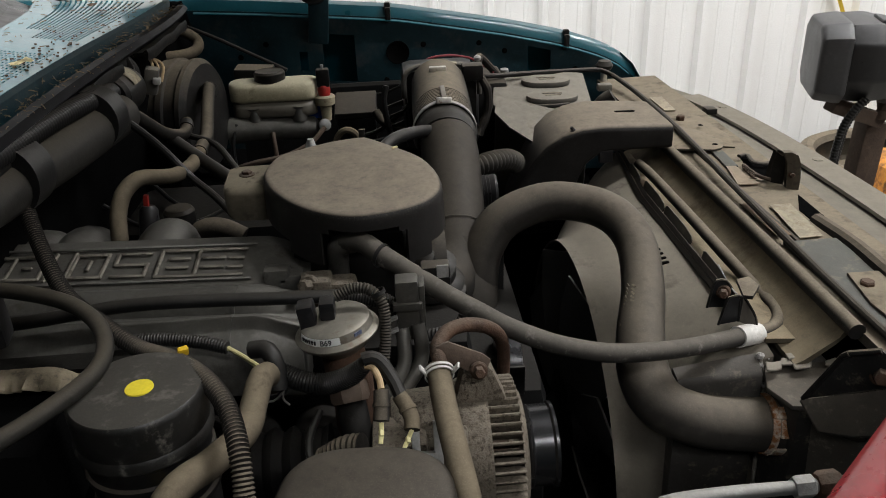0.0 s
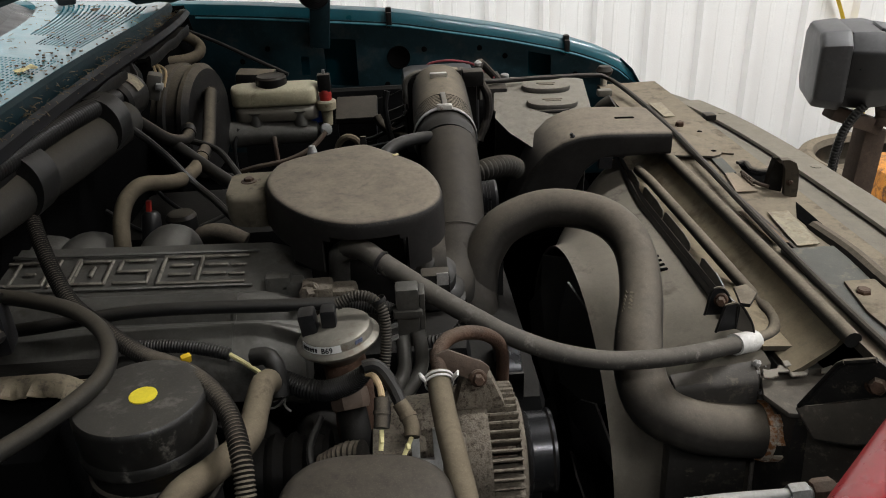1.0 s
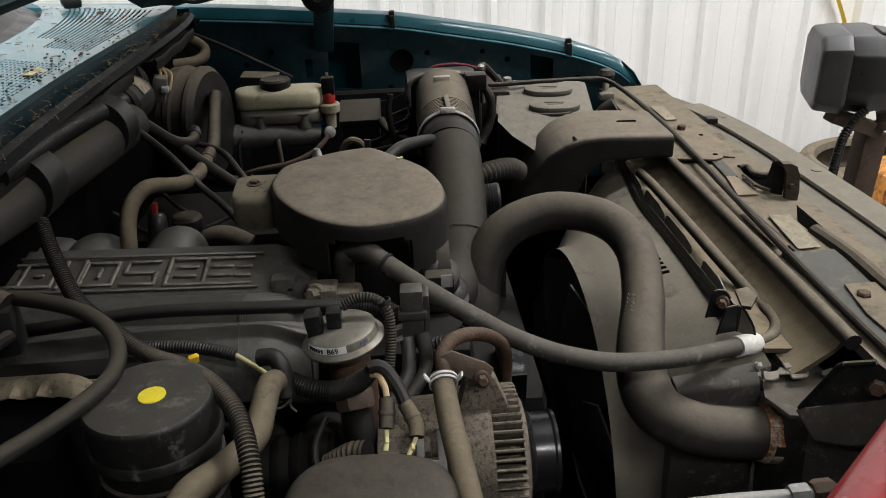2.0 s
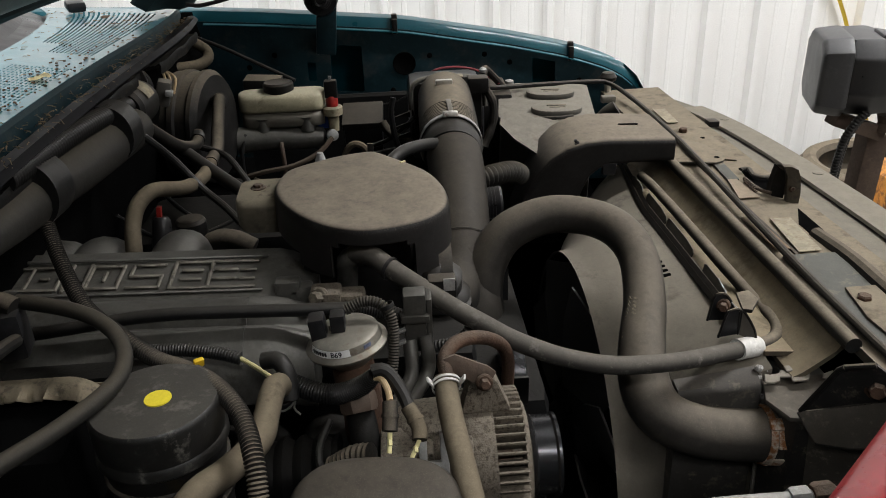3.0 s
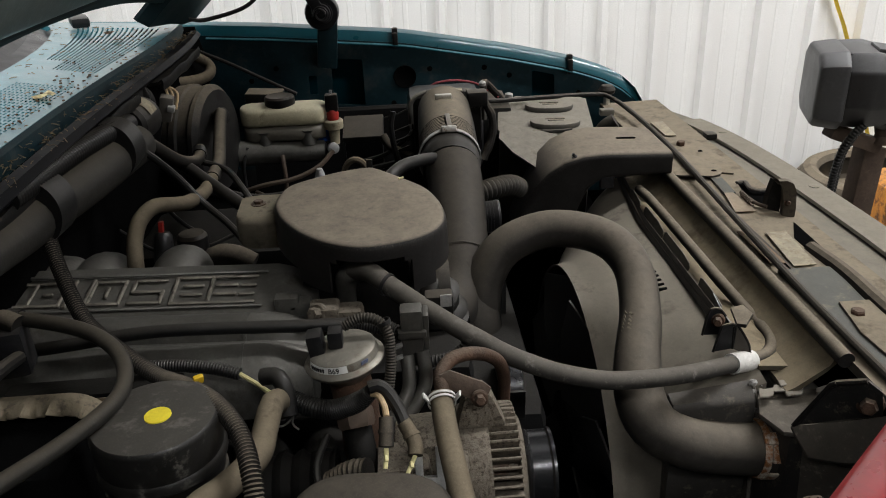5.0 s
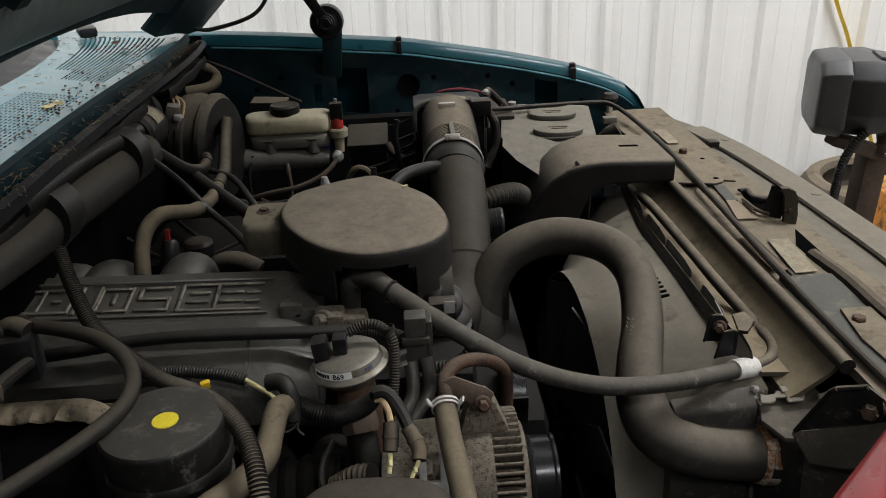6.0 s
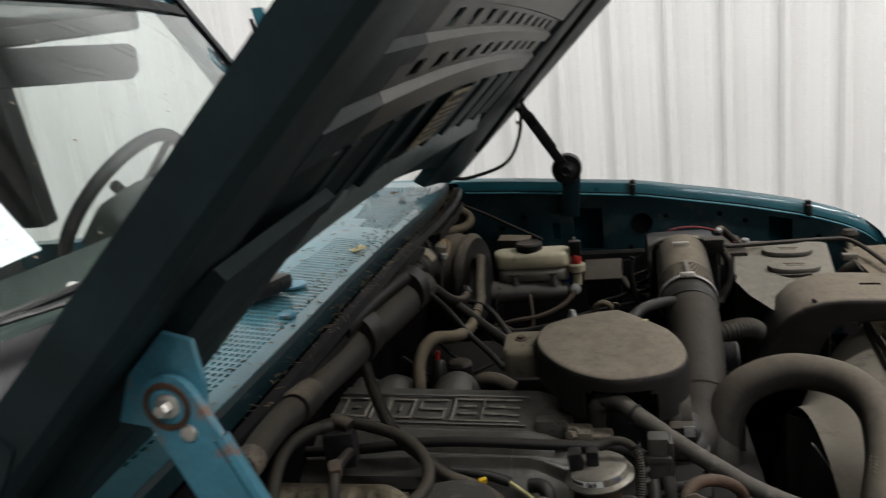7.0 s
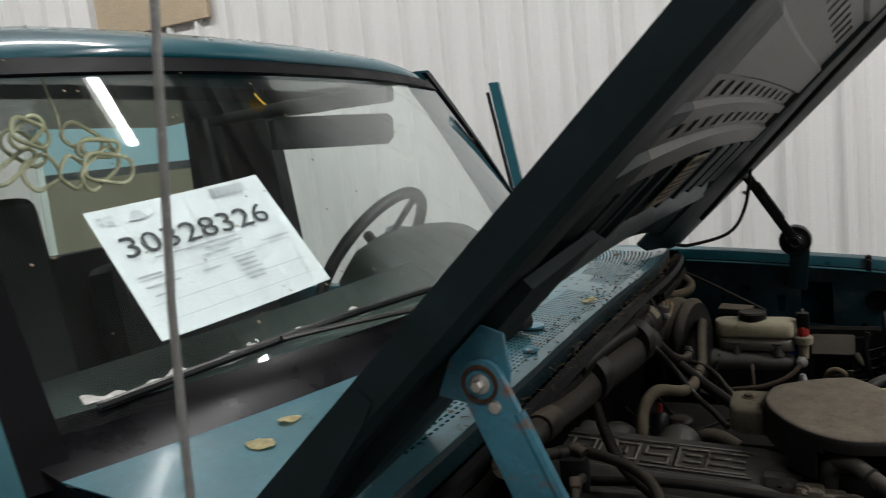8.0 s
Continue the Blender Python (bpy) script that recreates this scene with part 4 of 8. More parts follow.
part("dashboard", loft([[(-0.66 - 0.33 * (y - MID) ** 2, y, 1.25), (-0.80 - 0.3 * (y - MID) ** 2, y, 1.318), (-0.95 - 0.12 * (y - MID) ** 2, y, 1.335), (-1.02, y, 1.315), (-1.045, y, 1.26), (-1.0, y, 1.0), (-0.66 - 0.33 * (y - MID) ** 2, y, 1.0)] for y in steps(0.22, 1.78, 24)]), M["dash"], truck, "green-grey vinyl dashboard", sharp=60)
hump = loft([[(-0.96, y, 1.30 + h), (-1.02, y, 1.335 + h), (-1.09, y, 1.335 + h), (-1.12, y, 1.30 + h), (-1.10, y, 1.2), (-0.96, y, 1.2)] for y, h in ((1.18, 0.0), (1.22, 0.03), (1.32, 0.05), (1.45, 0.055), (1.58, 0.05), (1.68, 0.03), (1.72, 0.0))])
part("instrument_hood", hump, M["dash"], truck, sharp=60)
# steering wheel
wc = Vector((-1.185, 1.44, 1.322))
wax = Vector((-0.80, 0, 0.60)).normalized()
wm = toward(wc, wc + wax)
rim = bmesh.new()
pts = [wm @ Vector((0.197 * math.cos(a), 0.197 * math.sin(a), 0)) for a in steps(0, 2 * math.pi, 48)]
add(rim, tube(pts, 0.0155, 10, 0.02))
steering = part("steering_wheel", rim, M["wheel"], truck, "grey two-spoke steering wheel")
part("hub", lathe([(0.03, -0.05), (0.075, -0.03), (0.08, -0.005), (0.05, 0.012)], wm, 20), M["wheel"], steering)
for a0 in (200, 340, 270):
    a = radians(a0 - 90)
    p = wm @ Vector((0.05 * math.cos(a), 0.05 * math.sin(a), -0.01))
    q = wm @ Vector((0.192 * math.cos(a), 0.192 * math.sin(a), 0))
    part("spoke", tube([p, (p + q) / 2, q], 0.020, 8, 0.02, flat=0.45), M["wheel"], steering)
part("steering_column", tube([wc - wax * 0.03, wc - wax * 0.12, wc - wax * 0.3], 0.04, 14, 0.05), M["wheel"], truck)
part("column_lever", tube([wc - wax * 0.05 + Vector((0, 0.03, 0.02)), wc - wax * 0.04 + Vector((0.02, -0.06, 0.06)), wc - wax * 0.03 + Vector((0.03, -0.10, 0.085))], 0.013, 8, 0.02), M["wheel"], truck)
# seats
for y in (0.62, 1.40):
    tall = 0.70 if y < 1 else 0.50
    bm = box((0.14, 0.62, tall), (-1.80, y, 0.87 + tall / 2), 0.05, (0, -8, 0), 3)
    part("seat_back", bm, M["cab_dark"], truck, "dark cloth seat")
# sun visor, swung down
vis = prism([(-0.24, -0.035), (0.19, -0.042), (0.22, -0.025), (0.225, 0.025), (0.2, 0.038), (-0.2, 0.036), (-0.24, 0.03)], -0.009, 0.009, 0.004, Matrix.Translation((-1.15, 1.30, 1.652)) @ pose(0, 0, 0, 0, 0, -3) @ Matrix(((0, 0, 1, 0), (1, 0, 0, 0), (0, 1, 0, 0), (0, 0, 0, 1))))
part("sun_visor", vis, M["cab_dark"], truck, "dark sun visor folded down")
# open driver's door: the front post of its window frame stands out past the pillar
door = part("open_door", box((0.9, 0.08, 0.72), (-1.46, 2.30, 0.92), 0.03, (0, 0, -38)), M["teal"], truck, "teal driver's door standing open")
part("window_post", loft([[(-0.985 - 0.10 * t, 2.05 + 0.03 * t, 1.25 + 0.53 * t), (-0.955 - 0.10 * t, 2.06 + 0.03 * t, 1.25 + 0.53 * t), (-0.965 - 0.10 * t, 2.10 + 0.03 * t, 1.25 + 0.53 * t), (-1.0 - 0.10 * t, 2.085 + 0.03 * t, 1.25 + 0.53 * t)] for t in steps(0, 1, 6)]), M["teal"], door)
part("window_seal", loft([[(-0.995 - 0.10 * t, 2.045 + 0.03 * t, 1.25 + 0.50 * t), (-0.983 - 0.10 * t, 2.048 + 0.03 * t, 1.25 + 0.50 * t), (-0.998 - 0.10 * t, 2.083 + 0.03 * t, 1.25 + 0.50 * t)] for t in steps(0, 1, 6)]), M["rubber_clean"], door)

# wheels, frame and bed, so that the truck stands on the floor
for x in (0.02, -3.3):
    for side in (-1, 1):
        c = Vector((x, MID + side * 0.86, 0.37))
        w = part("wheel", lathe([(0.2, -0.11), (0.34, -0.115), (0.37, -0.08), (0.37, 0.08), (0.34, 0.115), (0.2, 0.11)], toward(c, c + Vector((0, side, 0))), 32), M["tyre"], truck, "dusty black tyre")
        part("rim", lathe([(0.02, 0.06), (0.12, 0.05), (0.19, 0.09), (0.205, 0.112), (0.2, -0.1), (0.02, -0.1)], toward(c, c + Vector((0, side, 0))), 24), M["steel"], w)
part("chassis", box((4.6, 0.9, 0.2), (-1.7, MID, 0.55), 0.02), M["void"], truck)
bed = box((2.0, 1.62, 0.06), (-3.25, MID, 0.74), 0.01)
for side in (-1, 1):
    add(bed, box((2.0, 0.09, 0.52), (-3.25, MID + side * 0.81, 0.96), 0.03))
    add(bed, box((0.07, 1.55, 0.50), (-3.25 + side * 0.965, MID, 0.96), 0.02))
part("cargo_bed", bed, M["teal"], truck, "open teal cargo bed")
part("cab_side", box((1.15, 0.06, 0.6), (-1.5, MID + 0.93, 0.85), 0.03), M["teal"], truck)

# ---- windscreen antenna on the passenger fender
antenna = thing("radio_antenna", (-0.45, 0.05, 1.21), "thin steel whip antenna on the teal fender", "antenna")
part("whip", tube([(-0.447, 0.05, 1.21), (-0.43, 0.05, 1.5), (-0.405, 0.05, 1.70), (-0.38, 0.05, 2.0)], 0.0028, 8, 0.1), M["alu"], antenna)
part("base", lathe([(0.02, 0), (0.018, 0.012), (0.008, 0.03), (0.005, 0.05)], pose(-0.447, 0.05, 1.205), 16), M["black"], antenna)

# ---- hood, raised
UP = radians(43.5)
HD, HN = Vector((math.cos(UP), 0, math.sin(UP))), Vector((-math.sin(UP), 0, math.cos(UP)))
HO = Vector((-0.505, 0, 1.305))


def hood_at(u, y, n):
    """u along the hood from its rear corner, n above its sheet."""
    w = (y - MID) / 0.85
    crown = 0.028 * (1 - w * w) - 0.02 * max(0, u - 0.9) ** 2
    return HO + HD * u + HN * (n + crown) + Vector((0, y, 0))


def hood_rear(y):
    return 0.085 * (1 - ((y - MID) / 0.85) ** 2)


def hood_drop(y):
    """How far the rear edge hangs under the sheet."""
    return 0.006 + 0.03 * ((y - MID) / 0.85) ** 2


hood = thing("hood", HO + Vector((0, MID, 0)), "teal truck hood, propped open, seen from its dark underside", "hood")
NEAR, FAR, LONG = 0.155, 1.845, 1.26
bm = loft([[hood_at(hood_rear(y) + (LONG - hood_rear(y)) * s, y, 0) for s in steps(0, 1, 20)] + [hood_at(hood_rear(y) + (LONG - hood_rear(y)) * s, y, -0.0015) for s in steps(1, 0, 20)] for y in steps(NEAR + 0.004, FAR - 0.004, 30)])
part("skin", bm, M["teal"], hood, "teal outer skin")
# side flanges and the box section that runs round the underside
RAILS = ((NEAR, 1, ((0.0, 0.0005), (0.003, -0.026), (0.010, -0.033), (0.10, -0.034), (0.125, -0.030), (0.145, -0.012), (0.145, -0.006), (0.003, -0.002))),
         (FAR, -1, ((0.0, 0.0005), (0.003, -0.050), (0.014, -0.058), (0.10, -0.056), (0.16, -0.044), (0.27, -0.034), (0.29, -0.012), (0.29, -0.006), (0.003, -0.002))))
for y, s, row in RAILS:
    bm = loft([[hood_at(u, y + s * d, n) for d, n in row] for u in steps(0.0, LONG, 20)])
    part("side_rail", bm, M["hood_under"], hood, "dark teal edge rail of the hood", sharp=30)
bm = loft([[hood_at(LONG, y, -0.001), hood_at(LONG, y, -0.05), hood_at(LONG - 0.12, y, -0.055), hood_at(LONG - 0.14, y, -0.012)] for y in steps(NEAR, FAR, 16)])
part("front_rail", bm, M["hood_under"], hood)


def inner(u, y):
    """Pressed inner panel: ridges and channels that run across."""
    n = -0.024
    for a, b, h in ((0.350, 0.390, -0.008), (0.425, 0.445, -0.006), (0.480, 0.545, -0.007), (0.665, 0.805, -0.008)):
        n += h * (a < u < b)
    return hood_at(u, y, n - 0.006 * (0.225 < u < 0.345) * (math.sin(y * 37) > 0.1))


us = [0.200, 0.220, 0.230, 0.255, 0.285, 0.315, 0.340, 0.348, 0.353, 0.370, 0.387, 0.392, 0.400, 0.420, 0.424, 0.427, 0.443, 0.447, 0.451, 0.471, 0.478, 0.483, 0.515, 0.542, 0.549, 0.595, 0.635, 0.662, 0.669, 0.735, 0.801, 0.809, 0.845, 0.875, 0.925, 0.995, 1.065, 1.085, 1.14]
ysl = [0.407] + cut_lines(0.407, 1.55, 0.105, 0.38)


def liner_hole(u, y):
    k = ((y - 0.302) / 0.105) % 1
    return (0.400 < u < 0.420 and k > 0.62) or (0.451 < u < 0.471 and k > 0.62) or (0.595 < u < 0.635 and k > 0.62)


part("liner_panel", sheet([u for u in us if u > 0.345], ysl, inner, 0.0012, liner_hole), M["hood_panel"], hood, "pressed inner panel with rows of slots", sharp=25)
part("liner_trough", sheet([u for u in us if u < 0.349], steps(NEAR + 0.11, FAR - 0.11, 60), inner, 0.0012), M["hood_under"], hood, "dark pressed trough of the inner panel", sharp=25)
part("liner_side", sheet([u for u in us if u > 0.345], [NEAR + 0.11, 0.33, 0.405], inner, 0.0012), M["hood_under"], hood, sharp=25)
# pale rear band with a scalloped edge, and the dark arch below it
def band_low(y):
    return 0.148 + 0.03 * ((y - MID) / 0.85) ** 2


part("rear_band", loft([[hood_at(band_low(y), y, -0.014), hood_at(band_low(y) + 0.004, y, -0.034), hood_at(band_low(y) + 0.016, y, -0.037), hood_at(0.196 + 0.015 * ((y - MID) / 0.85) ** 2, y, -0.032), hood_at(0.209 + 0.015 * ((y - MID) / 0.85) ** 2 + 0.006 * abs(math.sin(y * 88)), y, -0.026), hood_at(0.225, y, -0.012)] for y in steps(NEAR + 0.20, FAR - 0.16, 140)]), M["hood_pale"], hood, "pale rear cross member with a scalloped edge", sharp=30)
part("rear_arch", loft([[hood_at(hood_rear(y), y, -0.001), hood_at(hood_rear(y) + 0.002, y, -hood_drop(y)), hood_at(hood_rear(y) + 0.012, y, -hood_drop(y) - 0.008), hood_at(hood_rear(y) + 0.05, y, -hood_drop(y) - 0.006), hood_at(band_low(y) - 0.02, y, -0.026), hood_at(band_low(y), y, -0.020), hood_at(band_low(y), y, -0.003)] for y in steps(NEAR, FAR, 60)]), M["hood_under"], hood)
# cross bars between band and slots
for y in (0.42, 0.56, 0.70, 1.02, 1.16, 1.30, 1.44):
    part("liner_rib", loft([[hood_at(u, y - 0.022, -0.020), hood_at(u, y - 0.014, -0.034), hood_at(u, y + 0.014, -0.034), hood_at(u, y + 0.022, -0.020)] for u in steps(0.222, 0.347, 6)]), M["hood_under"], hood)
lab = box((0.10, 0.13, 0.0015), (0, 0, 0), 0.0004, seg=1)
lm = Matrix((HD.to_4d(), Vector((0, 1, 0, 0)), (HN).to_4d(), (0, 0, 0, 1))).transposed()
lm[3] = (0, 0, 0, 1)
lm.translation = hood_at(0.300, 0.90, -0.037)
for i in range(3):
    lm[3][i] = 0
bmesh.ops.transform(lab, matrix=lm, verts=lab.verts)
hl = part("emissions_label", lab, M["label"], hood, "pale printed label under the hood")
bm = box((0.010, 0.10, 0.001), (0.038, 0.0, -0.0012), 0, seg=1)
for k in range(6):
    add(bm, box((0.004, 0.11 - 0.02 * (k % 2), 0.001), (0.022 - 0.011 * k, 0.0, -0.0012), 0))
bmesh.ops.transform(bm, matrix=lm, verts=bm.verts)
part("print", bm, M["ink"], hl)
part("washer_line", tube([hood_at(0.12, 1.70, -0.062), hood_at(0.25, 1.66, -0.058), hood_at(0.4, 1.63, -0.053), hood_at(0.55, 1.60, -0.050), hood_at(0.75, 1.58, -0.048)], 0.006, 8, 0.02), M["rubber_clean"], hood)
part("washer_line", tube([hood_at(0.28, 1.76, -0.055), (-0.29, 1.79, 1.36), (-0.33, 1.78, 1.30), (-0.42, 1.76, 1.275), (-0.455, 1.74, 1.28)], 0.0045, 8, 0.01), M["rubber_clean"], hood, "thin black washer hose")


# hinges
def hinge(side):
    y = MID + side * 0.795
    h = new("hinge")
    h.parent = hood
    ORG[h] = ORG[hood]
    tagged(h, ("dull teal" if side > 0 else "bright teal") + " hinge arm with a rusty pivot")
    mat = M["teal_hinge"] if side < 0 else M["black"]

    def flat(outline, off, thick, bevel=0.002):
        # outlines are given in x and z
        return prism([(px, pz) for px, pz in outline], y + off - thick / 2, y + off + thick / 2, bevel, Matrix(((1, 0, 0, 0), (0, 0, 1, 0), (0, 1, 0, 0), (0, 0, 0, 1))))
    piv = (-0.298, 1.416) if side < 0 else (-0.283, 1.442)
    # arm from the pivot down to the fender
    foot = (-0.19, 1.17) if side < 0 else (-0.180, 1.275)
    half = 0.0185 if side < 0 else 0.012
    d = Vector((foot[0] - piv[0], foot[1] - piv[1])).normalized()
    p = Vector((-d.y, d.x))
    out = []
    for a in steps(0, 180, 8):
        c, s = math.cos(radians(a)), math.sin(radians(a))
        q = Vector(piv) + half * (c * p - s * d)
        out.append((q.x, q.y))
    for q in (Vector(foot) - half * p, Vector(foot) + half * p):
        out.append((q.x, q.y))
    part("arm", flat(out, 0.0, 0.007), mat, h)
    part("arm_flange", tube([Vector((piv[0], y, piv[1])) + Vector((d.x, 0, d.y)) * k + Vector((p.x, 0, p.y)) * half * 0.9 for k in ((0.03, 0.12, 0.25) if side < 0 else (0.03, 0.09, 0.14))], 0.005, 8, 0.02), mat, h)
    if side < 0:
        part("hood_bracket", flat([(-0.338, 1.402), (-0.325, 1.432), (-0.298, 1.458), (-0.280, 1.452), (-0.277, 1.425), (-0.280, 1.402), (-0.30, 1.395)], side * -0.006, 0.005), mat, h)
    part("pivot_bolt", bolt((piv[0], y - 0.003, piv[1]), (piv[0], y - 0.012, piv[1]), 0.0048), M["steel"], h)
    part("pivot_rust", band((piv[0], y - 0.0045, piv[1]), (piv[0], y - 1, piv[1]), 0.0115, 0.0015, 0.003), M["rust"], h, "rust ring round the pivot")
    part("rivet", lathe([(0.0055, 0), (0.0045, 0.002), (0.001, 0.003)], toward((-0.288, y - 0.0035, 1.399), (-0.288, y - 1, 1.399)), 12), M["steel"], h)
    if side > 0:
        # coil spring at the foot
        c = Vector((-0.178, y + 0.01, 1.27))
        pts = [c + Vector(((0.010 + 0.024 * k / 90) * math.cos(k * 0.42), 0.0006 * k - 0.03, (0.010 + 0.024 * k / 90) * math.sin(k * 0.42))) for k in range(90)]
        part("coil_spring", tube(pts, 0.0035, 6, 0.006), M["black"], h, "black coiled hood spring")
        part("spring_cup", lathe([(0.036, -0.004), (0.038, 0.0), (0.038, 0.03), (0.016, 0.034)], toward(c, c + Vector((0, 1, 0))), 24), M["black"], h)
        part("lower_arm", box((0.045, 0.012, 0.12), (-0.172, y + 0.02, 1.205), 0.004, (0, 6, 0)), M["teal_shaded"], h)
    return h


hinge(-1)
hinge(1)
# dark corner plate of the hood behind the passenger hinge
part("corner_plate", loft([[hood_at(-0.01, y, -0.052), hood_at(0.30, y, -0.046), hood_at(0.30, y, -0.036), hood_at(-0.01, y, -0.004)] for y in (0.222, 0.30, 0.37, 0.425)]), M["hood_under"], hood, "dark inner corner of the hood")

# ---------------------------------------------------------------- engine bay
X, Y, Z = Vector((1, 0, 0)), Vector((0, 1, 0)), Vector((0, 0, 1))


def facing(a, way, roll_ref=Z):
    """A pose at a: local z looks along way, local y as near to roll_ref as may be."""
    z = Vector(way).normalized()
    y = (roll_ref - roll_ref.dot(z) * z).normalized()
    x = y.cross(z)
    m = Matrix((x, y, z)).transposed().to_4x4()
    m.translation = a
    return m


def text_mesh(words, size, m, thick=0.0, squash=1.0, bold=0.0, width=0.0):
    cu = bpy.data.curves.new("print", "FONT")
    cu.body, cu.size, cu.align_x, cu.align_y, cu.extrude, cu.resolution_u, cu.offset = words, size, "CENTER", "CENTER", thick, 3, bold
    ob = bpy.data.objects.new("print", cu)
    scene.collection.objects.link(ob)
    me = bpy.data.meshes.new_from_object(ob.evaluated_get(bpy.context.evaluated_depsgraph_get()))
    bm = bmesh.new()
    bm.from_mesh(me)
    bpy.data.objects.remove(ob)
    bpy.data.curves.remove(cu)
    bpy.data.meshes.remove(me)
    if width:
        squash = width / (max(v.co.x for v in bm.verts) - min(v.co.x for v in bm.verts))
    bmesh.ops.scale(bm, vec=(squash, 1, 1), verts=bm.verts)
    bmesh.ops.transform(bm, matrix=m, verts=bm.verts)
    return bm


def hose(name, label, pts, r, mat, category="hose", group="", ribs=0.0, step=0.01, seg=16, **more):
    return single(name, tube(pts, r, seg, step, ribs, **more), mat, label, category, group)


def fitted_hose(name, label, pts, r, mat, category="hose", cuff="clamp", cuff_mat="black", **more):
    """A hose as a thing with a cuff at each end."""
    holder = thing(name, pts[0], label, category)
    part("tube", tube(pts, r, **more), mat, holder)
    for a, b in ((pts[0], pts[1]), (pts[-1], pts[-2])):
        a, b = Vector(a), Vector(b)
        part(cuff, band(a.lerp(b, min(0.9, 0.012 / (b - a).length)), b, r * 1.02, 0.012, 0.0014, 20), M[cuff_mat], holder)
    return holder


# ---- engine block and the dark parts low in the bay
engine = thing("engine", (-0.15, 1.0, 0.45), "grimy engine with a cast intake plenum", "engine")
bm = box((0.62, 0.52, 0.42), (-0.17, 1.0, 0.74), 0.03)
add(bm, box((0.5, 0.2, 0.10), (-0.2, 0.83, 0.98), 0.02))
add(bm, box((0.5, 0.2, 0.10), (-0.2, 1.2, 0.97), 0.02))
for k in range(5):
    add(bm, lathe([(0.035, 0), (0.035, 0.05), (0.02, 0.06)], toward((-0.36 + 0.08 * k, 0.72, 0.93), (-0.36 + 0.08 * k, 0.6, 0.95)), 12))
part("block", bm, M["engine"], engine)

# plenum: a long casting that runs fore and aft
SEC = [(0.862, 1.06), (0.858, 1.110), (0.848, 1.117), (0.762, 1.106), (0.754, 1.103), (0.747, 1.108), (0.735, 1.1115), (0.722, 1.109), (0.712, 1.102), (0.707, 1.096), (0.703, 1.0965), (0.697, 1.099), (0.688, 1.097), (0.674, 1.088), (0.664, 1.076), (0.658, 1.058), (0.66, 1.03), (0.86, 1.02)]


def slope(x):
    """The casting rises a little to the rear."""
    return -0.035 * (x + 0.2)


secs = []
for x in steps(-0.60, -0.125, 30):
    end = max(0, (x + 0.165) / 0.04)
    secs.append([(x, y + 0.012 * end * (0.75 - y) / 0.1, z - 0.014 * end * (z > 1.0) + slope(x)) for y, z in SEC])
plenum = part("plenum", loft(secs), M["alu_dark"], engine, "grimy cast aluminium intake plenum", sharp=32)
# raised border and letter blocks on the sloping panel
pn = Vector((0, -0.011, 0.072)).normalized()


def on_panel(x, s, lift=0.0):
    """s from 0 at the lower edge to 1 at the upper one."""
    return Vector((x, 0.760 + 0.068 * s, 1.1065 + 0.0105 * s + slope(x))) + pn * lift


def bar(x0, s0, x1, s1, w, high=0.0036):
    a, b = on_panel(x0, s0, high / 2 - 0.0005), on_panel(x1, s1, high / 2 - 0.0005)
    d = b - a
    m = Matrix((d.normalized(), pn.cross(d.normalized()), pn)).transposed().to_4x4()
    m.translation = (a + b) / 2
    bm = box((d.length + w, w, high), (0, 0, 0), 0.0012, seg=1)
    bmesh.ops.transform(bm, matrix=m, verts=bm.verts)
    return bm


frame_bars = bmesh.new()
for s in (0.04, 0.97):
    add(frame_bars, bar(-0.56, s, -0.185, s, 0.004))
part("panel_border", frame_bars, M["alu_dark"], plenum)
glyphs = [(-0.455, "C"), (-0.425, "O"), (-0.39, "I"), (-0.36, "D"), (-0.315, "S"), (-0.265, "B"), (-0.22, "E")]
for gx, kind in glyphs:
    bm = bmesh.new()
    w = 0.017
    strokes = {"C": ((-1, 0.2, -1, 0.8), (-1, 0.8, 1, 0.8), (-1, 0.2, 1, 0.2)),
               "O": ((-1, 0.2, -1, 0.8), (1, 0.2, 1, 0.8), (-1, 0.8, 1, 0.8), (-1, 0.2, 1, 0.2), (-0.2, 0.5, 0.2, 0.5)),
               "I": ((-0.6, 0.15, -0.6, 0.85), (0.6, 0.15, 0.6, 0.85)),
               "D": ((-1, 0.2, -1, 0.8), (1, 0.2, 1, 0.8), (-1, 0.8, 1, 0.8), (-1, 0.2, 1, 0.2), (0, 0.4, 0, 0.62)),
               "S": ((-1, 0.2, 1, 0.2), (1, 0.2, 1, 0.5), (-1, 0.5, 1, 0.5), (-1, 0.5, -1, 0.8), (-1, 0.8, 1, 0.8)),
               "B": ((-1.2, 0.15, -1.2, 0.85), (-1.2, 0.85, 1.2, 0.85), (-0.6, 0.62, 0.6, 0.62), (-0.6, 0.38, 0.6, 0.38), (-1.2, 0.15, 1.2, 0.15), (1.2, 0.15, 1.2, 0.85)),
               "E": ((-1.3, 0.15, 1.5, 0.15), (-1.3, 0.85, 1.5, 0.85), (-1.1, 0.38, 0.2, 0.38), (-1.1, 0.62, 0.2, 0.62), (0.6, 0.36, 1.4, 0.36), (0.6, 0.6, 1.4, 0.6))}[kind]
    for a, s0, c, s1 in strokes:
        add(bm, bar(gx + a * w, s0, gx + c * w, s1, 0.0044, 0.0032))
    part("cast_emblem", bm, M["emblem"], plenum, "worn raised cast emblem bars")
for x, z in ((-0.155, 1.107), (-0.142, 1.10)):
    part("casting_lug", box((0.028, 0.02, 0.02), (x, 0.765, z), 0.005), M["alu_dark"], plenum)
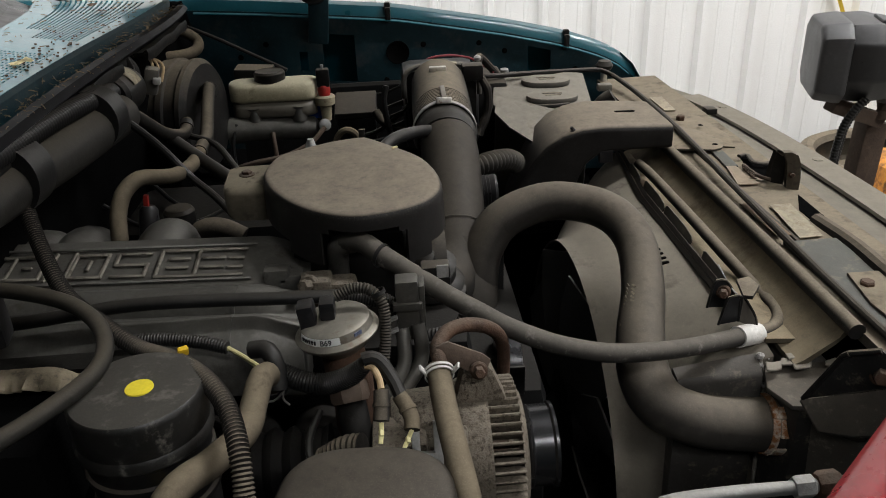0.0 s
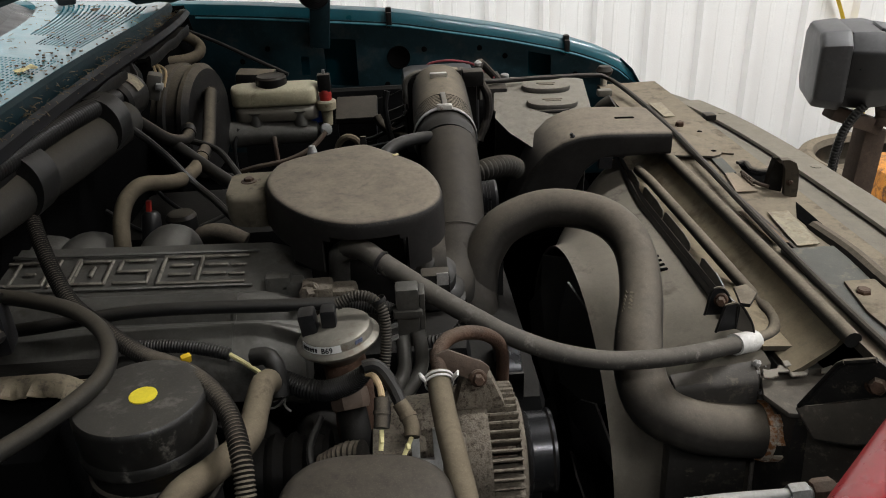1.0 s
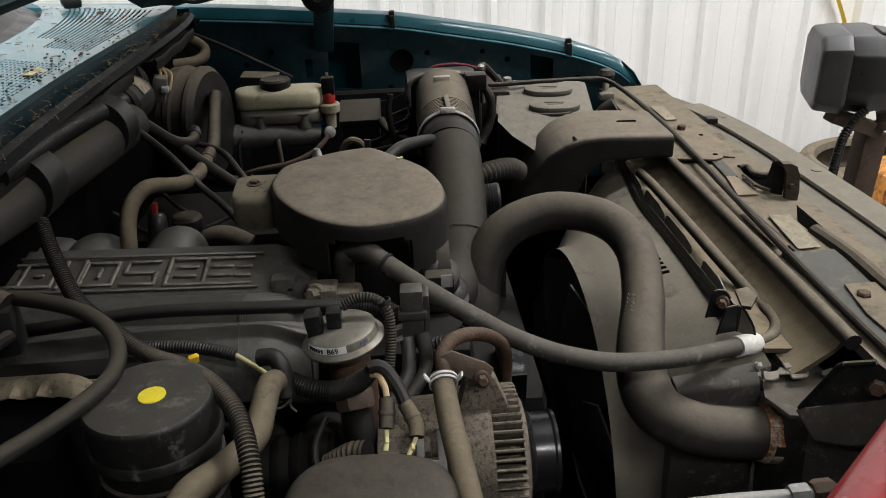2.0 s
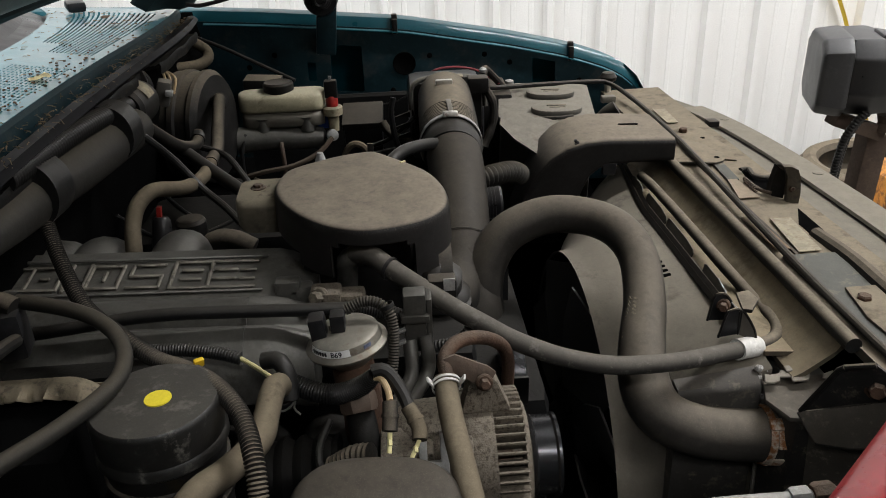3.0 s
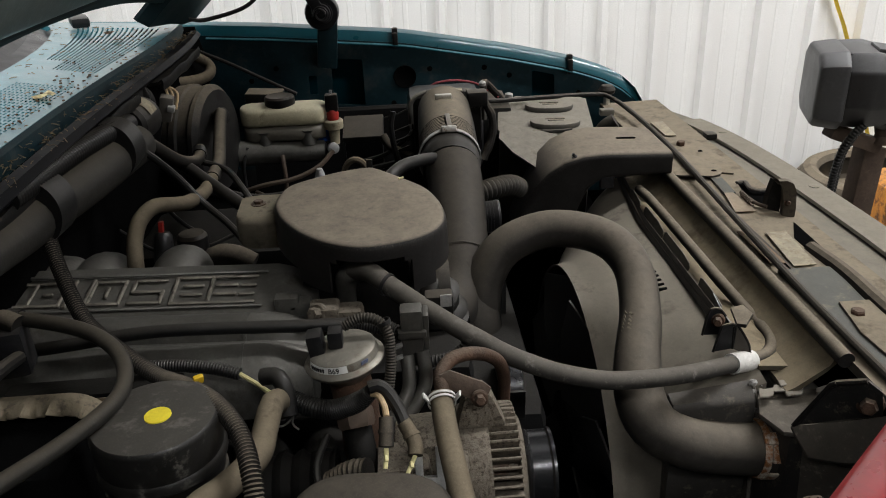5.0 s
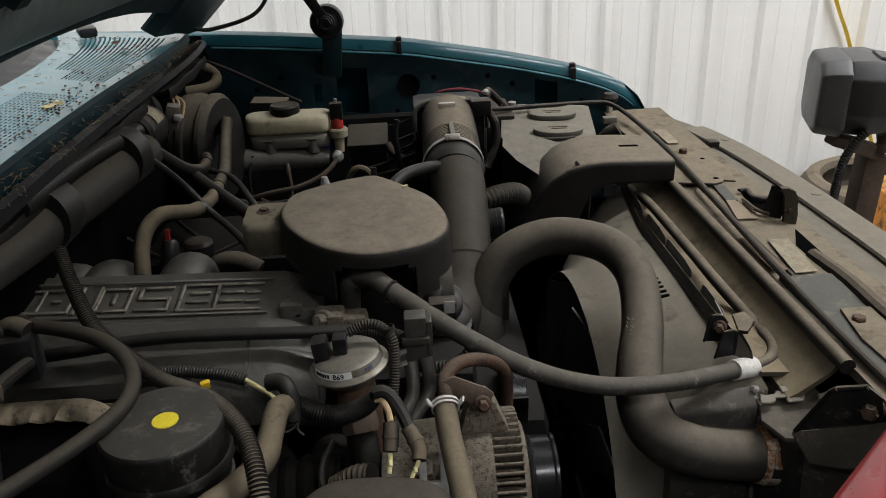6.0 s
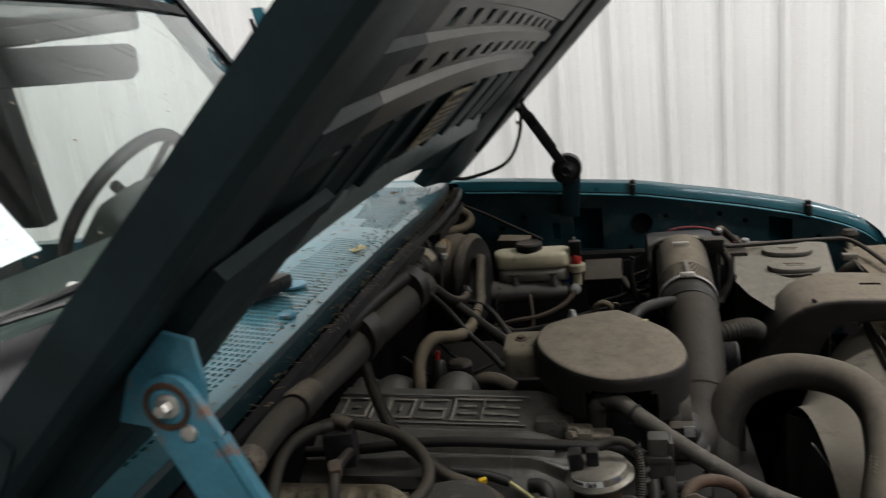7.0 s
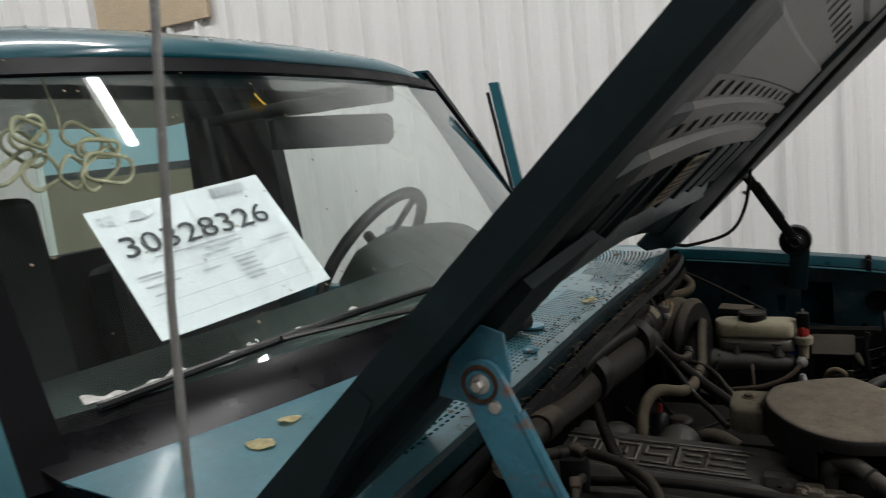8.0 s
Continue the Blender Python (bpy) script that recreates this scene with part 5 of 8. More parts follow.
part("seam", loft([[(-0.196 + dx, y - 0.001, z + 0.0012 + slope(-0.19)) for y, z in SEC[5:15]] + [(-0.196 + dx, y + 0.004, z - 0.006 + slope(-0.19)) for y, z in SEC[14:4:-1]] for dx in (0, 0.003)]), M["alu_dark"], plenum)
# runners behind the panel
for x, y0 in ((-0.455, 0.88), (-0.405, 0.885), (-0.309, 0.893)):
    part("intake_runner", tube([(x, y0 - 0.06, 1.05), (x, y0 - 0.032, 1.074), (x, y0, 1.085), (x, y0 + 0.04, 1.073), (x, y0 + 0.07, 1.03), (x, y0 + 0.075, 0.98)], 0.034, 20, 0.010, caps=True, taper=[0.7, 0.95, 1, 1, 1, 1]), M["alu_dark"], engine, "rounded cast intake runner")
# throttle body under the cover
bm = box((0.13, 0.10, 0.09), (-0.08, 0.86, 1.085), 0.012)
add(bm, lathe([(0.038, 0), (0.04, 0.02), (0.038, 0.05)], toward((-0.02, 0.84, 1.075), (0.03, 0.84, 1.075)), 20))
part("throttle_body", bm, M["black_half"], engine)
part("vent_elbow", tube([(-0.093, 0.80, 1.085), (-0.091, 0.79, 1.11), (-0.088, 0.782, 1.128), (-0.07, 0.775, 1.136)], 0.012, 12, 0.006), M["alu_dark"], engine)
bm = box((0.034, 0.03, 0.034), (-0.112, 0.742, 1.098), 0.006)
add(bm, box((0.03, 0.026, 0.05), (-0.085, 0.742, 1.085), 0.006))
add(bm, bolt((-0.118, 0.735, 1.108), (-0.124, 0.72, 1.115), 0.007))
part("throttle_lug", bm, M["alu_rough"], engine)

# ---- throttle cover
cover = thing("throttle_cover", (-0.075, 0.87, 1.10), "dust-covered black plastic throttle cover with a rounded front", "engine cover")
OUT = [(-0.174, 0.880), (-0.170, 0.912), (-0.160, 0.934), (-0.128, 0.956), (-0.098, 0.971), (-0.066, 0.979), (-0.052, 0.973), (-0.020, 0.938), (0.008, 0.902), (0.021, 0.868), (0.027, 0.836), (0.026, 0.808), (0.016, 0.785), (-0.004, 0.767), (-0.035, 0.755), (-0.070, 0.752), (-0.104, 0.766), (-0.134, 0.793), (-0.156, 0.825), (-0.168, 0.852)]


def closed_curve(pts, n):
    out, k = [], len(pts)
    for i in range(k):
        a, b, c, d = (Vector((*pts[(i + j) % k], 0)) for j in (-1, 0, 1, 2))
        for s in range(n):
            t = s / n
            out.append(0.5 * (2 * b + (c - a) * t + (2 * a - 5 * b + 4 * c - d) * t * t + (3 * b - a - 3 * c + d) * t ** 3))
    return out


ringed = closed_curve(OUT, 8)
mid = sum(ringed, Vector()) / len(ringed)


def cover_z(p, z):
    # the lid leans a little to the camera
    return z + 0.045 * (p.y - 0.87)


bm = bmesh.new()
rows = []
for f, z in ((1.030, 1.120), (1.028, 1.134), (1.025, 1.1475), (1.022, 1.158), (1.020, 1.1635), (1.018, 1.1705), (1.012, 1.1755), (0.998, 1.1795), (0.975, 1.1815), (0.93, 1.1822), (0.6, 1.1828), (0.3, 1.183)):
    rows.append([bm.verts.new((mid.x + (p.x - mid.x) * f, mid.y + (p.y - mid.y) * f, cover_z(p, z))) for p in ringed])
n = len(ringed)
for i, (a, b) in enumerate(zip(rows, rows[1:])):
    for k in range(n):
        c = (a[k].co + b[(k + 1) % n].co) / 2
        # the arch that lets the hose out, its upper corners rounded, and the low back
        if c.y < 0.80 and (-0.104 + 0.006 * (i == 3) < c.x < -0.014 - 0.006 * (i == 3)) and i < 4:
            continue
        if i < 1 and (c.y > 0.80 or c.x > 0.012):
            continue
        if i < 2 and c.y > 0.90:
            continue
        bm.faces.new((a[k], a[(k + 1) % n], b[(k + 1) % n], b[k]))
bm.faces.new(rows[-1])
bm.normal_update()
bmesh.ops.solidify(bm, geom=bm.faces[:], thickness=-0.003)
part("shell", bm, M["cover_dusty"], cover, sharp=45)
bm = loft([[(x, 0.868 + r, z0), (x, 0.868 + r, z0 + 0.006), (x, 0.866 + r, 1.160), (x, 0.870 + r, 1.166), (x, 0.880 + r, 1.168), (x, 0.938 - r, 1.171), (x, 0.942 - r, 1.164), (x, 0.938 - r, z0)] for x, r, z0 in ((-0.160, 0.0, 1.128), (-0.200, 0.0, 1.128), (-0.212, 0.001, 1.129), (-0.219, 0.004, 1.132), (-0.223, 0.010, 1.137))])
part("side_tab", bm, M["tab_dusty"], cover, "bolted side tab caked with dust", sharp=50)
part("tab_screw", bolt((-0.200, 0.912, 1.1692), (-0.200, 0.912, 1.1745), 0.006), M["rust"], cover)
part("rear_clip", box((0.008, 0.004, 0.018), (-0.062, 0.988, 1.185), 0.001), M["black_dusty"], cover)
part("rear_clip", lathe([(0.008, 0), (0.007, 0.012), (0.004, 0.022)], pose(-0.128, 0.982, 1.165), 10), M["alu"], cover)
hose("vacuum_loop", "thin pale vacuum hose behind the throttle cover", [(-0.10, 1.02, 1.13), (-0.098, 1.015, 1.17), (-0.085, 1.01, 1.187), (-0.07, 1.01, 1.18), (-0.065, 1.015, 1.15)], 0.0045, M["rubber_tan"], step=0.005, seg=8)
single("dead_leaf_bit", box((0.008, 0.003, 0.002), (-0.021, 0.925, 1.188), 0.0008, (0, 0, 30)), M["leaf"], "tiny dry leaf scrap on the throttle cover", "leaf scrap")
hose("breather_hose", "black breather hose behind the throttle cover", [(-0.06, 1.04, 1.11), (-0.045, 1.06, 1.132), (-0.02, 1.10, 1.142), (0.02, 1.15, 1.135), (0.05, 1.19, 1.12)], 0.0095, M["rubber_clean"], step=0.008)

# ---- air intake
intake = thing("air_intake_tube", (0.06, 1.1, 0.95), "dusty black air intake tube with a ribbed upper end", "intake tube")
part("lower_tube", tube([(0.062, 1.225, 1.114), (0.062, 1.19, 1.107), (0.063, 1.13, 1.086), (0.061, 1.07, 1.056), (0.058, 1.02, 1.026), (0.052, 0.985, 1.000), (0.040, 0.95, 0.985), (0.026, 0.915, 0.985)], 0.0435, 32, 0.010, taper=[1.0, 1.02, 1.0, 0.98, 0.97, 0.95, 0.9, 0.85]), M["intake_dusty"], intake)
part("lower_elbow", tube([(0.060, 1.00, 1.015), (0.066, 0.975, 0.985), (0.072, 0.955, 0.95), (0.074, 0.94, 0.90)], 0.038, 24, 0.010), M["intake_dusty"], intake)
part("seam", band((0.058, 1.018, 1.0255), (0.0595, 1.04, 1.039), 0.0428, 0.0018, 0.0008, 36), M["black_half"], intake)
ribs = []
for k in range(9):
    ribs += [(0.0500, 0.012 + 0.0068 * k), (0.0503, 0.0155 + 0.0068 * k), (0.0455, 0.0165 + 0.0068 * k), (0.0455, 0.0178 + 0.0068 * k)]
part("ribbed_sleeve", lathe([(0.046, 0.0), (0.0495, 0.003)] + ribs + [(0.0500, 0.074), (0.0505, 0.080), (0.0510, 0.15), (0.050, 0.24)], toward((0.060, 1.210, 1.112), (0.067, 1.45, 1.128)), 44), M["black_dusty"], intake, "ribbed rubber sleeve", sharp=20)
part("collar", tube([(0.060, 1.214, 1.112), (0.060, 1.200, 1.109), (0.060, 1.180, 1.104)], 0.0485, 28, 0.006, taper=[1, 1.02, 0.96]), M["rubber_clean"], intake)
part("hose_clamp", band((0.060, 1.212, 1.112), (0.0615, 1.25, 1.1145), 0.0505, 0.010, 0.0016), M["alu"], intake, "dull steel hose clamp")
part("clamp_screw", box((0.024, 0.012, 0.010), (0.06, 1.206, 1.165), 0.002, (-14, 0, 0)), M["steel"], intake)
part("clamp_tail", box((0.008, 0.062, 0.003), (0.062, 1.246, 1.1675), 0.001, (4, 0, 0)), M["cream_low"], intake)

bellows = thing("throttle_bellows", (0.01, 0.83, 1.0), "black corrugated air bellows beside the throttle body", "bellows")
part("bellows", tube([(-0.02, 0.825, 1.082), (-0.002, 0.825, 1.075), (0.014, 0.83, 1.06), (0.022, 0.835, 1.03)], 0.034, 22, 0.005, 0.008), M["rubber_clean"], bellows)

meter = thing("air_meter", (0.075, 1.52, 1.03), "dusty black air meter and filter housing with clips", "air filter housing")
bm = box((0.135, 0.02, 0.10), (0.075, 1.485, 1.10), 0.01)
part("plate", bm, M["black_half"], meter)
bm = box((0.15, 0.16, 0.15), (0.075, 1.58, 1.06), 0.02)
part("housing", bm, M["black"], meter)
part("filter_box", box((0.15, 0.17, 0.17), (0.150, 1.70, 1.000), 0.015), M["black_half"], meter, "black air filter box")
part("top_lip", tube([(0.003, 1.475, 1.10), (0.006, 1.477, 1.142), (0.03, 1.48, 1.157), (0.075, 1.482, 1.160), (0.12, 1.48, 1.156), (0.143, 1.477, 1.14), (0.147, 1.475, 1.10)], 0.005, 10, 0.01), M["grey_dusty"], meter)
part("sensor_block", box((0.075, 0.03, 0.028), (0.073, 1.458, 1.152), 0.003), M["black_half"], meter)
part("sensor_label", box((0.06, 0.02, 0.0012), (0.073, 1.455, 1.1672), 0.0003), M["label"], meter)
part("meter_clamp", box((0.030, 0.010, 0.009), (0.062, 1.372, 1.176), 0.002), M["steel"], meter)
part("connector", box((0.04, 0.035, 0.03), (0.132, 1.462, 1.147), 0.006), M["black_half"], meter)
part("harness", tube([(0.145, 1.465, 1.14), (0.16, 1.455, 1.11), (0.158, 1.45, 1.07), (0.14, 1.44, 1.03)], 0.009, 10, 0.008, 0.0012), M["rubber"], meter)
for z in (1.05, 1.07, 1.09):
    part("bracket_fin", prism([(0, 0), (0.035, 0), (0.035, 0.012)], -0.002, 0.002, 0, pose(-0.035, 1.46, z, 90, 0, 0)), M["black_half"], meter)
part("side_pipe", tube([(-0.03, 1.46, 1.13), (-0.036, 1.455, 1.10), (-0.03, 1.45, 1.05), (-0.02, 1.44, 1.02)], 0.006, 10, 0.008), M["rubber_clean"], meter)

# ---- battery with two oval vent caps
battery = thing("battery", (0.28, 1.57, 0.85), "dust-covered grey battery with two oval vent caps", "battery")
tilt = pose(0.285, 1.575, 1.065, 4, 2, -8)


def tilted(bm, m=tilt):
    bmesh.ops.transform(bm, matrix=m, verts=bm.verts)
    return bm


part("case", tilted(box((0.185, 0.235, 0.20), (0, 0.018, -0.105), 0.008)), M["grey_dusty"], battery)
part("lid", tilted(prism([(-0.098, -0.075), (-0.085, -0.100), (0.06, -0.104), (0.098, -0.060), (0.098, 0.130), (0.085, 0.139), (-0.06, 0.139), (-0.098, 0.100)], -0.008, 0.004, 0.003)), M["grey_dusty"], battery)
for dx, dy in ((0.020, -0.045), (0.012, 0.055)):
    pts = []
    for k in range(28):
        a = 2 * math.pi * k / 28
        pts.append((0.052 * math.copysign(abs(math.cos(a)) ** 0.8, math.cos(a)), 0.030 * math.sin(a)))
    bm = prism(pts, 0.0, 0.013, 0.005)
    bmesh.ops.transform(bm, matrix=tilt @ pose(dx, dy, 0.003, 0, 0, 8), verts=bm.verts)
    cap = part("vent_cap", bm, M["grey_dusty"], battery, "raised oval vent cap")
    bm = bmesh.new()
    for r in range(2):
        add(bm, box((0.040 - 0.008 * r, 0.005, 0.0012), (0, 0.005 - 0.010 * r, 0.0134), 0))
    bmesh.ops.transform(bm, matrix=tilt @ pose(dx, dy, 0.003, 0, 0, 8), verts=bm.verts)
    part("cap_print", bm, M["black_dusty"], cap)
part("hold_down", tilted(tube([(-0.075, -0.095, 0.008), (-0.02, -0.098, 0.009), (0.03, -0.094, 0.010), (0.05, -0.085, 0.010)], 0.004, 8, 0.01)), M["black_half"], battery)
part("terminal", lathe([(0.010, 0), (0.009, 0.018), (0.004, 0.02)], tilt @ pose(-0.075, 0.10, 0.003), 12), M["alu"], battery)
part("terminal_cable", tube([(0.21, 1.67, 1.085), (0.175, 1.66, 1.125), (0.165, 1.64, 1.13), (0.16, 1.62, 1.10)], 0.008, 10, 0.008), M["rubber"], battery)
# sloping shield in front of the battery
shield2 = [Vector(p) for p in [(0.18, 1.475, 1.095), (0.171, 1.44, 1.072), (0.192, 1.39, 1.057), (0.226, 1.34, 1.043), (0.26, 1.385, 1.057), (0.29, 1.44, 1.07), (0.237, 1.465, 1.079)]]
shield2 = loft([shield2, [p + Vector((0, 0.003, -0.004)) for p in shield2]])
single("battery_shield", shield2, M["grey_dusty"], "sloping dusty grey shield in front of the battery", "shield")
part("tray", box((0.24, 0.34, 0.03), (0.285, 1.57, 0.845), 0.005), M["void"], battery)

# ---- fresh air duct that drops from the radiator support
duct = thing("fresh_air_duct", (0.33, 1.3, 0.9), "dusty black fresh air duct beside the radiator support", "air duct")
# corners of its sections: outer edge (x, z), inner edge (x, z), near and far y
DUCT = [((0.452, 1.084), (0.452, 1.043), 1.258, 1.420),
        ((0.420, 1.086), (0.420, 1.044), 1.257, 1.424),
        ((0.380, 1.088), (0.382, 1.044), 1.256, 1.427),
        ((0.335, 1.090), (0.345, 1.043), 1.256, 1.425),
        ((0.295, 1.087), (0.322, 1.036), 1.257, 1.418),
        ((0.262, 1.076), (0.306, 1.022), 1.259, 1.408),
        ((0.236, 1.056), (0.296, 1.000), 1.262, 1.395),
        ((0.214, 1.028), (0.288, 0.975), 1.266, 1.380),
        ((0.194, 0.992), (0.278, 0.945), 1.270, 1.368),
        ((0.176, 0.950), (0.264, 0.915), 1.272, 1.360)]
secs = []
for (ox, oz), (ix, iz), y0, y1 in DUCT:
    outer, inner_edge = Vector((ox, 0, oz)), Vector((ix, 0, iz))
    up = outer - inner_edge
    h, w = up.length / 2, (y1 - y0) / 2
    up.normalize()
    c = (outer + inner_edge) / 2 + Vector((0, (y0 + y1) / 2, 0))
    loop = []
    # flat faces with tight rounded corners
    for cx, cy, a0 in ((1, 1, 0), (-1, 1, 90), (-1, -1, 180), (1, -1, 270)):
        for a in steps(a0, a0 + 90, 5):
            loop.append(c + (cx * (w - 0.010) + 0.010 * math.cos(radians(a))) * Y + (cy * (h - 0.010) + 0.010 * math.sin(radians(a))) * up)
    secs.append(loop)
part("duct_body", loft(secs), M["cover_dusty"], duct, sharp=40)
# slot drawn as a near-black plate, for the shade inside it
part("duct_slot", prism([(-0.016, -0.004), (0.016, -0.004), (0.019, 0), (0.016, 0.004), (-0.016, 0.004), (-0.019, 0)], 0, 0.002, 0, pose(0.392, 1.345, 1.0865, 0, 2, 2)), M["void"], duct)
part("duct_tab", box((0.024, 0.012, 0.022), (0.338, 1.262, 1.036), 0.003), M["black"], duct)
part("duct_screw", bolt((0.282, 1.270, 1.082), (0.278, 1.269, 1.089), 0.003), M["black"], duct)
part("flange", prism([(0.452, 1.268), (0.500, 1.256), (0.524, 1.250), (0.540, 1.257), (0.550, 1.273), (0.556, 1.295), (0.545, 1.345), (0.50, 1.41), (0.452, 1.415)], SUP_Z + 0.0065, SUP_Z + 0.010, 0.001), M["tan_metal"], duct, "dust-caked mounting flange")
# near-black discs paint the shade of the bolt holes
for x, y in ((0.535, 1.275), (0.551, 1.385)):
    part("flange_hole", lathe([(0.005, 0), (0.004, 0.0006), (0.001, 0.0008)], pose(x, y, SUP_Z + 0.0102), 12), M["void"], duct)

# ---- radiator hose with its clamp
rad_hose = thing("radiator_hose", (0.25, 0.85, 0.9), "thick dusty black upper radiator hose with an arched bend", "radiator hose")
part("hose", tube([(0.076, 0.93, 0.80), (0.077, 0.94, 0.87), (0.079, 0.955, 0.93), (0.082, 0.965, 0.985), (0.092, 0.975, 1.020), (0.122, 0.985, 1.056), (0.178, 0.985, 1.077), (0.232, 0.965, 1.078), (0.264, 0.93, 1.070), (0.276, 0.885, 1.052), (0.266, 0.82, 1.026), (0.248, 0.765, 1.002), (0.240, 0.728, 0.978), (0.250, 0.703, 0.952), (0.285, 0.692, 0.932), (0.325, 0.689, 0.922), (0.402, 0.687, 0.913)], 0.0285, 24, 0.01, taper=[1, 1, 1, 1, 0.99, 0.97, 0.94, 0.91, 0.90, 0.89, 0.90, 0.94, 1.0, 1.06, 1.08, 1.09, 1.10]), M["rubber_hose"], rad_hose)
part("clamp_band", band((0.370, 0.688, 0.917), (0.40, 0.687, 0.9135), 0.0322, 0.008, 0.0016, 40), M["rust_clamp"], rad_hose, "rusty spring clamp")
part("clamp_band", band((0.388, 0.6875, 0.915), (0.42, 0.687, 0.9125), 0.0324, 0.005, 0.0016, 40), M["rust_clamp"], rad_hose)
for a, b in ((25, 50), (62, 95)):
    part("clamp_bridge", loft([[toward((0.372, 0.688, 0.9167), (0.41, 0.687, 0.9125)) @ Vector((r * math.cos(radians(t)), r * math.sin(radians(t)), z)) for r, z in ((0.0332, 0), (0.0352, 0), (0.0352, 0.018), (0.0332, 0.018))] for t in steps(a + 170, b + 170, 5)]), M["rust_clamp"], rad_hose, "rusty clamp bridge")
part("clamp_ear", box((0.024, 0.014, 0.005), (0.380, 0.670, 0.944), 0.002, (35, 6, 0)), M["rust_clamp"], rad_hose)
part("clamp_ear", box((0.010, 0.022, 0.004), (0.381, 0.661, 0.930), 0.0015, (58, 6, 0)), M["rust_clamp"], rad_hose)
for start, end, turned, count in (((0.2236, 0.7607, 1.013), (0.2432, 0.8071, 1.0388), (-0.89, -0.1, 0.45), 11), ((0.2408, 0.7814, 1.0331), (0.2482, 0.8005, 1.0418), (-0.53, -0.18, 0.82), 5)):
    for k in range(count):
        f = k / (count - 1)
        p = Vector(start).lerp(Vector(end), f)
        out_way = Vector(turned)
        part("hose_print", prism([(-0.0030, -0.0014), (0.0030, -0.0014), (0.0030, 0.0010 - 0.0006 * (k % 2)), (-0.0030, 0.0014)], -0.0010, 0.0007, 0, facing(p, out_way)), M["hose_ink"], rad_hose)
part("bead", band((0.398, 0.687, 0.9135), (0.42, 0.687, 0.911), 0.0302, 0.005, 0.001, 36), M["rubber_clean"], rad_hose)
part("radiator_neck", lathe([(0.0305, 0), (0.0305, 0.02), (0.026, 0.025), (0.026, 0.06)], toward((0.402, 0.687, 0.913), (0.46, 0.686, 0.907)), 20), M["black"], rad_hose)

# ---- thin overflow hose to the white sleeve
line = thing("coolant_hose", (0.15, 0.7, 0.95), "long thin dusty black coolant hose with a white crimp sleeve", "hose")
part("hose", tube([(-0.08, 0.778, 1.136), (-0.06, 0.76, 1.14), (-0.037, 0.737, 1.132), (0.02, 0.694, 1.109), (0.048, 0.679, 1.097), (0.076, 0.67, 1.082), (0.104, 0.664, 1.07), (0.133, 0.661, 1.059), (0.178, 0.662, 1.046), (0.228, 0.675, 1.034), (0.284, 0.7, 1.019), (0.351, 0.735, 1.003)], 0.0100, 16, 0.008, taper=[1.15, 1.1, 1.05, 1, 1, 1, 1, 1, 1, 1, 1, 1]), M["hose_grey"], line)
part("sleeve", tube([(0.35, 0.735, 1.003), (0.364, 0.742, 1.0), (0.381, 0.75, 0.996)], 0.0124, 18, 0.004), M["white_plastic"], line, "white crimp sleeve")
part("steel_end", tube([(0.379, 0.749, 0.997), (0.395, 0.757, 0.994), (0.41, 0.768, 0.992), (0.421, 0.782, 0.993), (0.427, 0.8, 0.994), (0.427, 0.82, 0.995), (0.426, 0.85, 0.994), (0.402, 0.919, 1.02), (0.402, 1.023, 1.02), (0.402, 1.2, 1.018), (0.40, 1.27, 1.015)], 0.0082, 14, 0.008), M["black_dusty"], line, "bent metal line along the radiator")
part("hose_ring", band((-0.042, 0.741, 1.1335), (-0.03, 0.732, 1.130), 0.0120, 0.004, 0.001), M["black"], line)

# ---- radiator, shroud and fan
radiator = thing("radiator", (0.42, 1.0, 0.45), "radiator with a dark end tank below the support", "radiator")
part("core", box((0.05, 0.66, 0.50), (0.43, 1.03, 0.72), 0.004), M["alu_dark"], radiator)
part("end_tank", box((0.085, 0.075, 0.50), (0.425, 0.683, 0.715), 0.012), M["bracket_black"], radiator, "black plastic radiator end tank")
part("tank_cap", prism([(0.378, 0.722), (0.44, 0.719), (0.484, 0.725), (0.46, 0.682), (0.394, 0.641), (0.375, 0.646), (0.363, 0.68)], 0.966, 0.973, 0.003), M["tank_grey"], radiator, "dust-covered top of the end tank")
part("crimp_tab", prism([(0.374, 0.711), (0.379, 0.708), (0.392, 0.71), (0.385, 0.695), (0.378, 0.693), (0.368, 0.695)], 0.9825, 0.9852, 0.0008, seg=1), M["crimp_steel"], radiator, "bent metal crimp tab")
part("crimp_tab", prism([(0.406, 0.71), (0.426, 0.709), (0.42, 0.697), (0.416, 0.693), (0.399, 0.693), (0.4, 0.7)], 0.9825, 0.9852, 0.0008, seg=1), M["crimp_steel"], radiator, "bent metal crimp tab")
part("crimp_tab", prism([(0.438, 0.703), (0.452, 0.708), (0.453, 0.705), (0.447, 0.696), (0.434, 0.695)], 0.9825, 0.9852, 0.0008, seg=1), M["crimp_steel"], radiator, "bent metal crimp tab")
part("crimp_edge", prism([(0.4, 0.72), (0.424, 0.72), (0.42, 0.71), (0.399, 0.709)], 0.984, 0.9875, 0.0008, seg=1), M["crimp_steel"], radiator)
part("crimp_edge", prism([(0.394, 0.716), (0.408, 0.715), (0.402, 0.703), (0.388, 0.704)], 0.9815, 0.984, 0.0006, seg=1), M["crimp_steel"], radiator)
RAIL = [(0.368, 0.717, 0.991), (0.375, 0.714, 0.965), (0.379, 0.712, 0.937), (0.38, 0.706, 0.836), (0.382, 0.704, 0.792)]
part("side_rail", tube(RAIL, 0.0042, 8, 0.012, flat=0.6), M["crimp_steel"], radiator, "grey crimped side rail")
